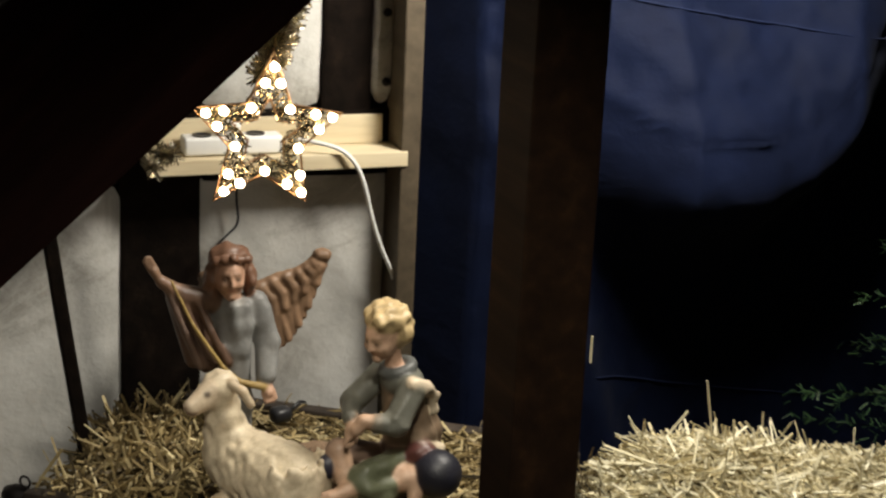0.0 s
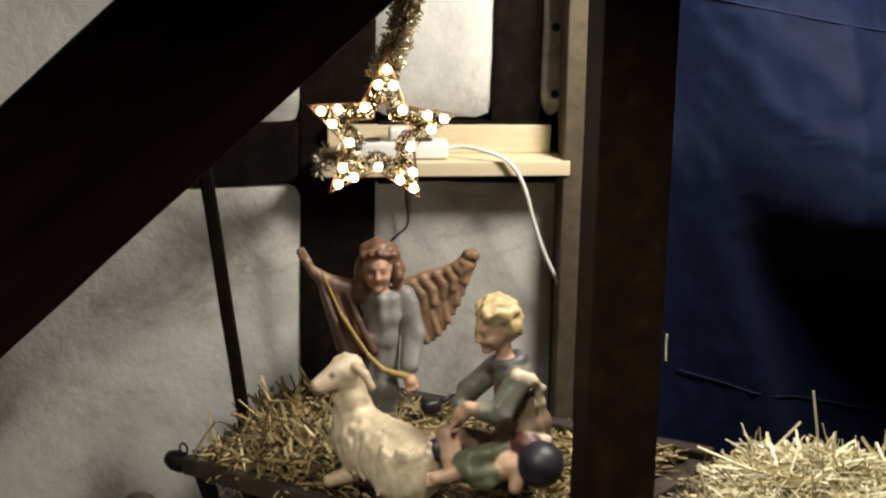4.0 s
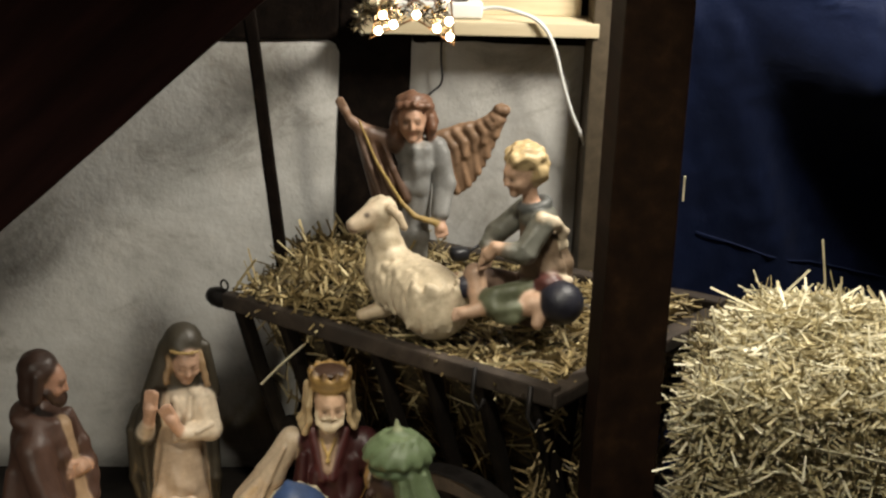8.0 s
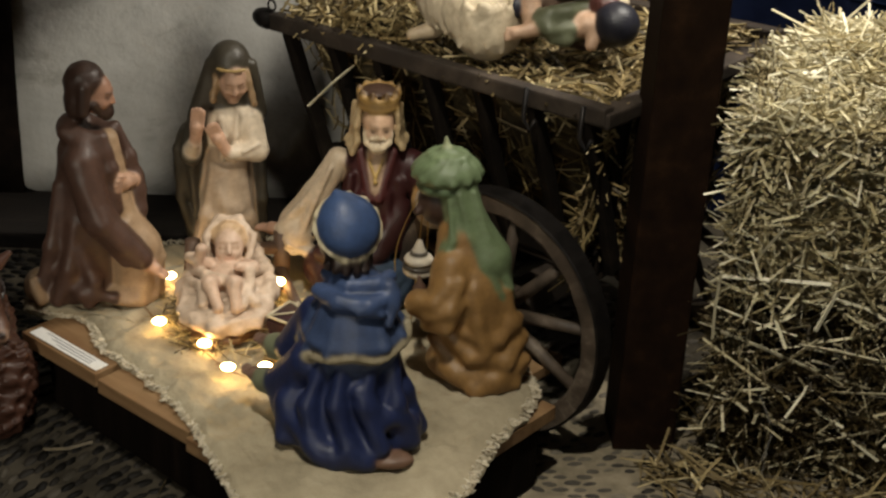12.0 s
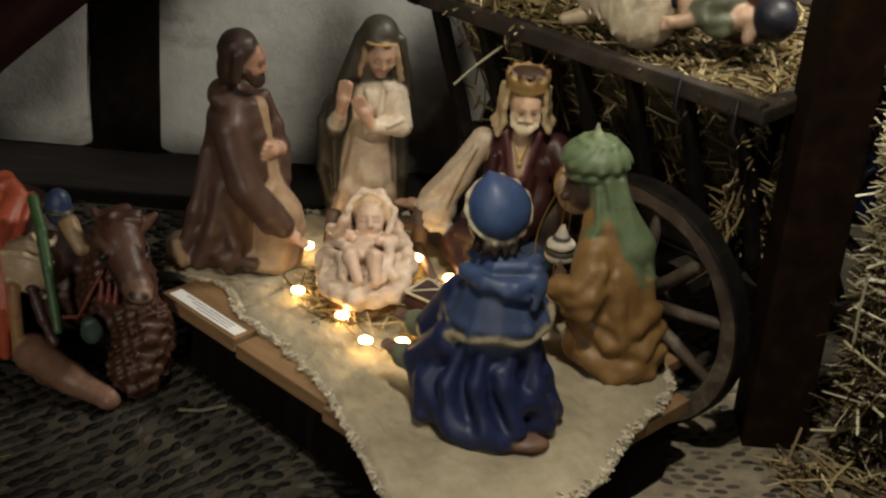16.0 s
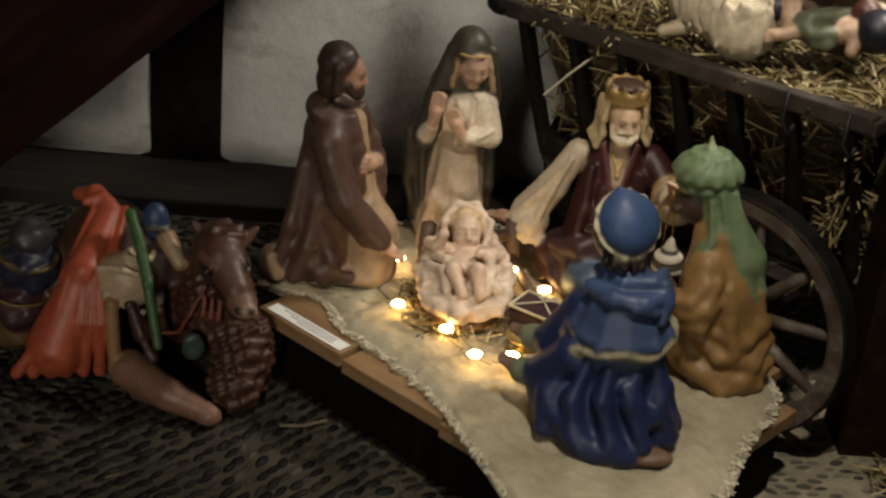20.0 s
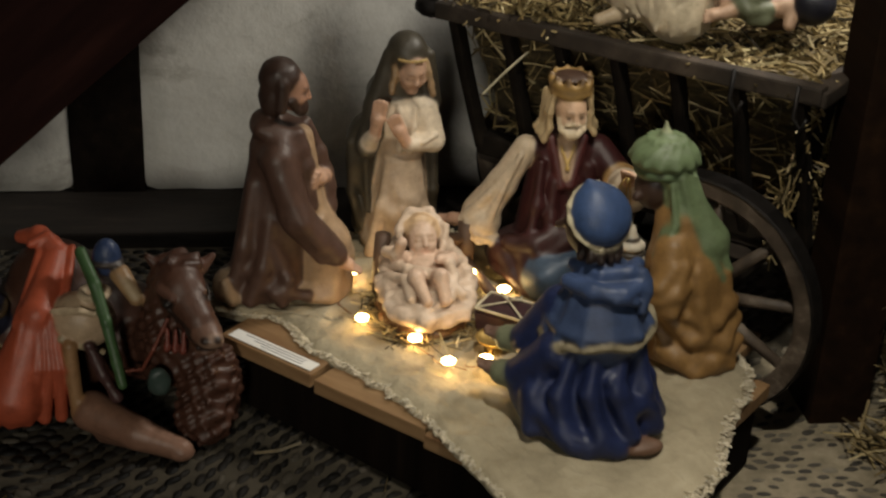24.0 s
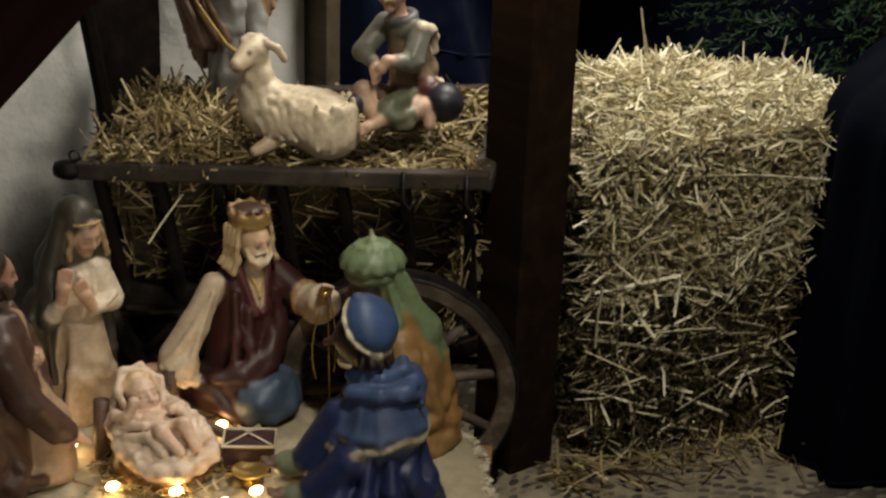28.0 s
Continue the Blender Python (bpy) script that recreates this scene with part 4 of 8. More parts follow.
def head(c, yaw, pitch, s, skin, brow=(0.07, 0.04, 0.025), open_eyes=True):
    """A modelled head with hollow eyes, lids, nose and lips. At yaw 0 it looks along -y."""
    r = Euler((radians(pitch), 0, radians(yaw))).to_matrix()

    def at(x, y, z):
        return tuple(Vector(c) + r @ Vector((x, y, z)) * s)

    rot = (pitch, 0, yaw)
    forms = [
        ball(c, (0.0275 * s, 0.033 * s, 0.037 * s), skin, 0.004, rot=rot),
        ball(at(0, -0.008, -0.015), (0.0235 * s, 0.024 * s, 0.027 * s), skin, 0.006, rot=rot),
        ball(at(0, -0.0235, -0.0355), (0.0105 * s, 0.0095 * s, 0.008 * s), skin, 0.006, rot=rot),
    ]
    for q in (-1, 1):
        forms.append(ball(at(q * 0.014, -0.0235, -0.011), 0.0085 * s, skin, 0.006))
        forms.append(ball(at(q * 0.0112, -0.0365, 0.0015), (0.0076 * s, 0.0072 * s, 0.005 * s), skin, 0.003, rot=rot, cut=True))
        forms.append(ball(at(q * 0.0112, -0.0262, 0.0012), 0.0052 * s, tuple(v * 0.9 for v in skin), 0.001))
        if open_eyes:
            forms.append(ball(at(q * 0.0112, -0.0302, 0.0006), (0.0024 * s, 0.0018 * s, 0.0017 * s), (0.045, 0.03, 0.022), 0.001, rot=rot, over=0.0014))
        forms.append(limb(at(q * 0.0065, -0.0305, 0.0034 if open_eyes else -0.001), at(q * 0.0165, -0.0275, 0.003 if open_eyes else -0.001), 0.001 * s, 0.0009 * s, brow, 0.0015, over=0.001))
        forms.append(limb(at(q * 0.005, -0.0318, 0.0098), at(q * 0.0175, -0.0275, 0.0098), 0.0018 * s, 0.0012 * s, tuple(0.5 * (u + v) for u, v in zip(brow, skin)), 0.003, over=0.001))
    forms += [
        limb(at(0, -0.031, 0.007), at(0, -0.0385, -0.0095), 0.0026 * s, 0.0042 * s, skin, 0.0035),
        limb(at(-0.0038, -0.0345, -0.0105), at(0.0038, -0.0345, -0.0105), 0.003 * s, 0.003 * s, skin, 0.002),
        limb(at(-0.005, -0.0308, -0.021), at(0.005, -0.0308, -0.021), 0.0018 * s, 0.0018 * s, (skin[0] * 0.88, skin[1] * 0.72, skin[2] * 0.68), 0.002, over=0.001),
    ]
    return forms


def palm(a, b, colour, s=1.0, spread=(0, 0, 1)):
    """A hand from the wrist a towards b, with fingers."""
    a, b = Vector(a), Vector(b)
    d = b - a
    w = Vector(spread).normalized() * 0.0062 * s
    forms = [limb(tuple(a), tuple(a + d * 0.5), 0.0085 * s, 0.0105 * s, colour, 0.004)]
    for k in (-1.2, -0.4, 0.4, 1.2):
        forms.append(limb(tuple(a + d * 0.45 + w * k), tuple(a + d * (1.0 - 0.06 * abs(k)) + w * k * 1.15), 0.0042 * s, 0.0032 * s, colour, 0.0018))
    return forms


def pleat(points, ra, rb, colour, k=0.008, **more):
    """One fold of cloth along a bent line, from ra thick at its start to rb at its end."""
    n = len(points) - 1
    return [limb(points[i], points[i + 1], ra + (rb - ra) * i / n, ra + (rb - ra) * (i + 1) / n, colour, k, **more) for i in range(n)]


def soft_pleat(points, ra, rb, colour, k=0.016):
    """A broad fold that melts into the cloth round it."""
    return pleat(points, ra * 0.9, rb * 0.9, colour, k)


robe = (0.075, 0.04, 0.029)
inner = (0.36, 0.245, 0.15)
statue("kneeling_bearded_figure", [
    limb((-0.025, 0.0, 0.05), (-0.014, 0.0, 0.245), 0.064, 0.043, robe, 0.02),
    ball((-0.045, 0.0, 0.014), (0.072, 0.062, 0.03), robe, 0.02),
    ball((-0.01, 0.0, 0.25), (0.043, 0.06, 0.03), robe, 0.016),
    *soft_pleat([(-0.056, -0.03, 0.2), (-0.07, -0.046, 0.1), (-0.09, -0.05, 0.02)], 0.008, 0.013, robe),
    *soft_pleat([(-0.03, -0.052, 0.14), (-0.04, -0.064, 0.07), (-0.06, -0.064, 0.012)], 0.006, 0.012, robe),
    *soft_pleat([(-0.02, -0.056, 0.1), (0.0, -0.066, 0.05), (-0.01, -0.07, 0.012)], 0.006, 0.011, robe),
    *soft_pleat([(-0.06, -0.05, 0.06), (-0.02, -0.07, 0.03), (0.03, -0.066, 0.02)], 0.006, 0.009, robe),
    # tan gown over the thighs
    limb((0.026, -0.014, 0.17), (0.06, -0.016, 0.09), 0.026, 0.038, inner, 0.012),
    limb((0.06, -0.016, 0.09), (0.062, -0.018, 0.03), 0.04, 0.042, inner, 0.012),
    ball((0.052, -0.016, 0.014), (0.05, 0.056, 0.02), inner, 0.012),
    *soft_pleat([(0.05, -0.04, 0.14), (0.082, -0.044, 0.08), (0.07, -0.056, 0.012)], 0.006, 0.009, inner),
    *soft_pleat([(0.056, -0.012, 0.14), (0.096, -0.012, 0.07), (0.09, -0.02, 0.012)], 0.006, 0.009, inner),
    ball((-0.1, -0.03, 0.022), (0.02, 0.034, 0.026), inner, 0.008),
    *pleat([(-0.1, -0.056, 0.042), (-0.088, -0.062, 0.012)], 0.008, 0.01, inner, 0.008),
    # gown at the breast and the open edges of the cloak
    limb((0.026, -0.012, 0.275), (0.036, -0.016, 0.165), 0.014, 0.022, inner, 0.006, over=0.002),
    *soft_pleat([(0.016, -0.03, 0.285), (0.03, -0.038, 0.235), (0.036, -0.042, 0.17)], 0.008, 0.009, robe),
    *pleat([(0.03, 0.02, 0.285), (0.05, 0.014, 0.235), (0.062, 0.008, 0.18)], 0.009, 0.016, robe, 0.008),
    *pleat([(0.062, 0.008, 0.18), (0.066, -0.002, 0.15), (0.062, -0.01, 0.128)], 0.015, 0.011, robe, 0.006),
    # hood lying round the neck
    hoop((-0.01, 0.0, 0.286), 0.03, 0.0125, robe, 0.012, rot=(0, 18, 0)),
    ball((-0.036, 0.0, 0.288), (0.022, 0.034, 0.02), robe, 0.012),
    *soft_pleat([(-0.042, -0.03, 0.292), (-0.012, -0.042, 0.276), (0.022, -0.03, 0.262)], 0.007, 0.007, robe),
    *head((0.004, 0.0, 0.35), 80, 12, 0.86, (0.36, 0.2, 0.135), DARK),
    ball((-0.011, 0.002, 0.366), (0.033, 0.033, 0.032), DARK, 0.003, over=0.001, curls=(260, 0.0008)),
    ball((-0.022, 0.002, 0.335), (0.022, 0.032, 0.034), DARK, 0.006, curls=(260, 0.001)),
    limb((-0.008, -0.026, 0.365), (-0.01, -0.028, 0.325), 0.01, 0.009, DARK, 0.004, over=0.001),
    ball((0.021, 0.0, 0.318), (0.0125, 0.0155, 0.0155), DARK, 0.004, over=0.002),
    limb((0.006, -0.022, 0.336), (0.015, -0.016, 0.318), 0.0065, 0.006, DARK, 0.004, over=0.001),
    # near arm reaching down, with the sleeve's folds
    limb((-0.016, -0.05, 0.25), (0.01, -0.068, 0.165), 0.027, 0.026, robe, 0.012),
    limb((0.01, -0.068, 0.165), (0.074, -0.062, 0.092), 0.026, 0.019, robe, 0.008),
    *soft_pleat([(-0.01, -0.074, 0.225), (0.022, -0.09, 0.16), (0.05, -0.082, 0.118)], 0.004, 0.005, robe),
    *soft_pleat([(0.006, -0.068, 0.14), (0.05, -0.07, 0.088)], 0.007, 0.008, robe),
    *palm((0.074, -0.06, 0.088), (0.116, -0.055, 0.056), SKIN, 1.0, (0.2, 1, 0)),
    # far arm, its hand laid on the breast
    limb((-0.012, 0.05, 0.25), (0.03, 0.05, 0.19), 0.026, 0.024, robe, 0.01),
    limb((0.03, 0.05, 0.19), (0.055, 0.014, 0.2), 0.023, 0.019, robe, 0.008),
    *palm((0.058, 0.0, 0.202), (0.04, -0.046, 0.214), SKIN, 1.3, (0.3, 0.1, 1)),
], pose(-0.935, 0.215, BASE), "painted kneeling bearded figure in a brown robe", "statue", FINE, 0.0)

dress, veil = (0.42, 0.315, 0.22), (0.045, 0.038, 0.027)
statue("kneeling_veiled_figure", [
    limb((-0.002, 0.0, 0.03), (0.0, 0.0, 0.19), 0.054, 0.035, dress, 0.01),
    ball((-0.004, -0.004, 0.014), (0.062, 0.056, 0.022), dress, 0.012),
    *soft_pleat([(-0.022, -0.03, 0.165), (-0.036, -0.046, 0.09), (-0.052, -0.05, 0.006)], 0.005, 0.012, dress),
    *soft_pleat([(-0.01, -0.034, 0.165), (-0.016, -0.052, 0.08), (-0.024, -0.058, 0.006)], 0.0045, 0.011, dress),
    *soft_pleat([(0.002, -0.036, 0.165), (0.002, -0.052, 0.09), (0.006, -0.06, 0.006)], 0.0045, 0.011, dress),
    *soft_pleat([(0.014, -0.034, 0.165), (0.022, -0.048, 0.08), (0.034, -0.05, 0.006)], 0.0045, 0.012, dress),
    *soft_pleat([(0.024, -0.026, 0.165), (0.038, -0.034, 0.08), (0.054, -0.034, 0.006)], 0.005, 0.012, dress),
    *soft_pleat([(-0.016, -0.034, 0.14), (0.0, -0.05, 0.11), (0.02, -0.05, 0.1)], 0.003, 0.004, dress),
    ball((-0.001, -0.004, 0.235), (0.04, 0.031, 0.046), CREAM, 0.008),
    *pleat([(-0.01, -0.03, 0.262), (-0.004, -0.037, 0.23), (-0.006, -0.036, 0.19)], 0.004, 0.005, CREAM, 0.005),
    *pleat([(0.018, -0.028, 0.262), (0.016, -0.035, 0.23), (0.012, -0.036, 0.19)], 0.004, 0.005, CREAM, 0.005),
    hoop((0.0, 0.0, 0.172), 0.0335, 0.0038, (0.38, 0.28, 0.19), 0.004, over=0.001),
    # veil falling over shoulder and back
    limb((-0.052, 0.026, 0.03), (-0.026, 0.022, 0.27), 0.027, 0.033, veil, 0.012),
    ball((-0.066, 0.012, 0.165), (0.028, 0.028, 0.07), veil, 0.012),
    limb((0.036, 0.032, 0.03), (0.022, 0.024, 0.27), 0.027, 0.031, veil, 0.012),
    *pleat([(-0.05, -0.004, 0.26), (-0.084, -0.002, 0.19), (-0.082, 0.0, 0.1), (-0.064, 0.004, 0.03)], 0.008, 0.008, veil, 0.007),
    *pleat([(-0.036, -0.012, 0.25), (-0.06, -0.014, 0.16), (-0.054, -0.014, 0.07)], 0.007, 0.006, veil, 0.006),
    *pleat([(0.054, 0.004, 0.2), (0.058, 0.002, 0.1), (0.056, 0.006, 0.03)], 0.009, 0.009, veil, 0.007),
    limb((0.004, 0.006, 0.34), (-0.01, 0.02, 0.27), 0.033, 0.042, veil, 0.01),
    ball((0.004, 0.002, 0.346), (0.0345, 0.036, 0.038), veil, 0.004, over=0.001),
    *head((0.011, -0.015, 0.325), 12, 20, 0.84, (0.43, 0.275, 0.195), (0.16, 0.09, 0.05), False),
    *pleat([(-0.014, -0.02, 0.34), (-0.018, -0.026, 0.315), (-0.022, -0.028, 0.29)], 0.004, 0.006, (0.27, 0.18, 0.1), 0.004, over=0.0015, curls=(360, 0.0015)),
    *pleat([(0.034, -0.02, 0.34), (0.041, -0.026, 0.312), (0.046, -0.026, 0.286)], 0.004, 0.006, (0.27, 0.18, 0.1), 0.004, over=0.0015, curls=(360, 0.0015)),
    *[limb((0.009 + 0.033 * math.sin(a), -0.008 - 0.036 * math.cos(a), 0.348), (0.009 + 0.033 * math.sin(a + 0.3), -0.008 - 0.036 * math.cos(a + 0.3), 0.348), 0.0028, 0.0028, (0.36, 0.25, 0.1), 0.002, over=0.002) for a in (-0.75, -0.45, -0.15, 0.15, 0.45)],
    limb((-0.026, -0.006, 0.345), (-0.046, 0.0, 0.255), 0.011, 0.02, veil, 0.008, over=0.001),
    limb((0.04, -0.002, 0.345), (0.05, 0.008, 0.258), 0.01, 0.016, veil, 0.008, over=0.001),
    # near sleeve, bent across the breast
    limb((0.038, -0.004, 0.252), (0.05, -0.02, 0.2), 0.02, 0.02, CREAM, 0.006),
    limb((0.05, -0.02, 0.2), (0.008, -0.05, 0.206), 0.019, 0.0125, CREAM, 0.006),
    *pleat([(0.058, -0.012, 0.24), (0.066, -0.03, 0.205)], 0.004, 0.004, CREAM, 0.004),
    *pleat([(0.052, -0.036, 0.216), (0.03, -0.052, 0.21)], 0.004, 0.004, CREAM, 0.004),
    *palm((0.002, -0.054, 0.21), (-0.024, -0.064, 0.262), SKIN, 1.1, (1, 0, 0.6)),
    limb((-0.04, -0.002, 0.252), (-0.06, -0.024, 0.19), 0.021, 0.019, veil, 0.008),
    limb((-0.06, -0.024, 0.19), (-0.051, -0.048, 0.222), 0.016, 0.0115, CREAM, 0.005),
    *palm((-0.05, -0.05, 0.222), (-0.042, -0.06, 0.288), SKIN, 1.1, (1, -0.3, 0)),
], pose(-0.738, 0.37, BASE), "painted kneeling veiled figure with raised hands", "statue", FINE, 0.0)

vest, skirt = (0.04, 0.0105, 0.011), (0.036, 0.0125, 0.011)
hair, white_hair = (0.4, 0.3, 0.17), (0.56, 0.46, 0.32)
knee_blue, sleeve = (0.05, 0.075, 0.115), (0.48, 0.385, 0.28)
statue("crowned_figure", [
    ball((-0.005, 0.03, 0.035), (0.098, 0.07, 0.045), skirt, 0.012),
    limb((0.004, 0.025, 0.08), (0.012, 0.02, 0.215), 0.06, 0.05, vest, 0.012),
    ball((0.012, 0.014, 0.232), (0.058, 0.034, 0.026), vest, 0.008),
    *soft_pleat([(-0.03, -0.024, 0.22), (-0.034, -0.034, 0.15), (-0.045, -0.042, 0.09)], 0.006, 0.01, vest),
    *soft_pleat([(-0.008, -0.032, 0.19), (-0.01, -0.04, 0.13), (-0.02, -0.052, 0.08)], 0.006, 0.009, vest),
    *soft_pleat([(0.03, -0.03, 0.19), (0.034, -0.036, 0.13), (0.03, -0.046, 0.09)], 0.006, 0.009, vest),
    *soft_pleat([(0.052, -0.02, 0.21), (0.056, -0.028, 0.14), (0.05, -0.036, 0.1)], 0.007, 0.01, vest),
    # sash of cloth slung over the hip
    *soft_pleat([(0.06, -0.02, 0.165), (0.02, -0.05, 0.115), (-0.035, -0.055, 0.09), (-0.075, -0.035, 0.085)], 0.01, 0.014, skirt),
    *soft_pleat([(0.062, -0.022, 0.14), (0.02, -0.056, 0.095), (-0.03, -0.066, 0.07)], 0.008, 0.011, skirt),
    # breast with its golden pendant between the open edges of the vest
    limb((0.011, -0.012, 0.262), (0.01, -0.03, 0.2), 0.0145, 0.007, (0.4, 0.28, 0.19), 0.003, over=0.003),
    limb((-0.014, -0.01, 0.258), (0.003, -0.035, 0.185), 0.0085, 0.008, (0.07, 0.018, 0.018), 0.003),
    limb((0.038, -0.01, 0.258), (0.017, -0.035, 0.185), 0.0085, 0.008, (0.07, 0.018, 0.018), 0.003),
    *pleat([(-0.002, -0.026, 0.25), (0.01, -0.036, 0.222), (0.022, -0.026, 0.25)], 0.0018, 0.0018, GOLDEN, 0.002, over=0.003),
    ball((0.01, -0.038, 0.216), 0.004, GOLDEN, 0.002, over=0.003),
    # wide sleeve hanging from the lowered arm
    limb((-0.05, 0.014, 0.232), (-0.084, 0.018, 0.165), 0.02, 0.024, sleeve, 0.008),
    limb((-0.084, 0.018, 0.165), (-0.116, 0.024, 0.112), 0.025, 0.03, sleeve, 0.008),
    ball((-0.116, 0.014, 0.1), (0.034, 0.032, 0.03), sleeve, 0.008),
    ball((-0.137, 0.034, 0.084), (0.02, 0.022, 0.02), sleeve, 0.004, cut=True),
    *pleat([(-0.15, 0.012, 0.108), (-0.148, 0.0, 0.088), (-0.122, -0.014, 0.074), (-0.096, -0.008, 0.074)], 0.0045, 0.0045, (0.56, 0.46, 0.34), 0.003),
    *pleat([(-0.062, -0.008, 0.225), (-0.088, -0.008, 0.165), (-0.112, -0.01, 0.098)], 0.004, 0.008, sleeve, 0.005),
    *pleat([(-0.075, -0.004, 0.205), (-0.108, -0.002, 0.155), (-0.142, 0.006, 0.112)], 0.004, 0.008, sleeve, 0.005),
    *pleat([(-0.075, 0.01, 0.15), (-0.1, 0.0, 0.11), (-0.1, -0.004, 0.084)], 0.004, 0.008, sleeve, 0.005),
    *pleat([(-0.142, -0.002, 0.106), (-0.128, -0.014, 0.088), (-0.104, -0.012, 0.078)], 0.0055, 0.0055, sleeve, 0.003),
    *palm((-0.132, 0.028, 0.094), (-0.185, 0.058, 0.085), (0.4, 0.24, 0.165), 1.1, (0.5, 1, 0)),
    # raised arm: dark short sleeve, bell-shaped cream cuff, hand with the chain
    limb((0.068, 0.012, 0.226), (0.1, -0.02, 0.186), 0.027, 0.03, vest, 0.008),
    limb((0.1, -0.02, 0.186), (0.108, -0.062, 0.186), 0.026, 0.033, CREAM, 0.006),
    limb((0.108, -0.062, 0.186), (0.104, -0.084, 0.2), 0.033, 0.031, CREAM, 0.006),
    hoop((0.102, -0.034, 0.186), 0.031, 0.0035, (0.30, 0.18, 0.07), 0.002, rot=(80, 0, 10), over=0.002),
    *pleat([(0.085, -0.04, 0.2), (0.082, -0.085, 0.205)], 0.005, 0.006, CREAM, 0.004),
    *pleat([(0.1, -0.06, 0.16), (0.1, -0.09, 0.172)], 0.006, 0.007, CREAM, 0.004),
    *palm((0.1, -0.09, 0.214), (0.082, -0.132, 0.252), SKIN, 1.1, (1, 0, -0.5)),
    # head, waving hair and beard
    *head((0.012, -0.014, 0.308), 6, 8, 0.9, (0.5, 0.33, 0.22), (0.2, 0.13, 0.07)),
    ball((0.012, 0.006, 0.322), (0.034, 0.028, 0.032), hair, 0.003),
    *[p for k in range(4) for p in pleat([(-0.017 - 0.003 * k, -0.018 + 0.009 * k, 0.334), (-0.022 - 0.002 * k, -0.02 + 0.009 * k, 0.305), (-0.02 - 0.003 * k, -0.018 + 0.009 * k, 0.28), (-0.028 - 0.003 * k, -0.018 + 0.009 * k, 0.258 + 0.004 * k)], 0.0045, 0.006, hair, 0.003, curls=(330, 0.0012))],
    *[p for k in range(4) for p in pleat([(0.041 + 0.002 * k, -0.018 + 0.009 * k, 0.334), (0.044 + 0.002 * k, -0.02 + 0.009 * k, 0.305), (0.043 + 0.003 * k, -0.018 + 0.009 * k, 0.283), (0.052 + 0.002 * k, -0.02 + 0.009 * k, 0.268 + 0.003 * k)], 0.0042, 0.0055, hair, 0.003, curls=(330, 0.0012))],
    ball((0.012, -0.038, 0.277), (0.0145, 0.0095, 0.0125), white_hair, 0.003, over=0.002, curls=(320, 0.001)),
    *pleat([(-0.008, -0.028, 0.296), (-0.005, -0.036, 0.284), (0.006, -0.042, 0.276)], 0.005, 0.006, white_hair, 0.003, over=0.002),
    *pleat([(0.032, -0.028, 0.296), (0.029, -0.036, 0.284), (0.018, -0.042, 0.276)], 0.005, 0.006, white_hair, 0.003, over=0.002),
    *pleat([(-0.002, -0.045, 0.292), (0.012, -0.047, 0.296), (0.026, -0.045, 0.292)], 0.0018, 0.0018, white_hair, 0.002, over=0.002),
    # crown: two bands, a dark cap and short points
    *[hoop((0.012, -0.0025 + 0.0012 * k, 0.34 + 0.0065 * k), 0.0306 + 0.0003 * k, 0.0042, (0.25, 0.155, 0.052) if k != 1 else (0.17, 0.1, 0.036), 0.002, rot=(8, 0, 0), flat=0.8, over=0.002) for k in range(3)],
    ball((0.012, 0.002, 0.357), (0.029, 0.027, 0.008), (0.04, 0.02, 0.012), 0.003),
    *[limb((0.012 + 0.0308 * math.cos(a), 0.001 + 0.031 * math.sin(a), 0.355), (0.012 + 0.032 * math.cos(a), 0.002 + 0.0318 * math.sin(a), 0.3625), 0.006, 0.0035, (0.09, 0.05, 0.02), 0.005) for a in [k * math.tau / 9 + 0.2 for k in range(9)]],
    # blue knee drawn up in front
    limb((0.045, -0.03, 0.038), (-0.015, -0.075, 0.04), 0.04, 0.038, knee_blue, 0.012),
    ball((0.015, -0.06, 0.03), (0.055, 0.045, 0.04), knee_blue, 0.012),
    *soft_pleat([(0.05, -0.055, 0.068), (0.015, -0.082, 0.07), (-0.03, -0.1, 0.05)], 0.006, 0.006, knee_blue),
    *soft_pleat([(0.06, -0.06, 0.04), (0.03, -0.098, 0.03), (-0.01, -0.11, 0.02)], 0.007, 0.008, knee_blue),
    limb((-0.07, -0.006, 0.045), (-0.03, -0.05, 0.034), 0.035, 0.03, skirt, 0.012),
    *soft_pleat([(-0.09, -0.01, 0.07), (-0.07, -0.05, 0.035), (-0.05, -0.07, 0.012)], 0.009, 0.011, skirt),
    *soft_pleat([(-0.06, -0.035, 0.08), (-0.045, -0.065, 0.05), (-0.03, -0.08, 0.012)], 0.008, 0.01, skirt),
], pose(-0.5, 0.235, BASE), "painted seated figure with a golden crown and dark red vest", "statue", FINE, 0.0)

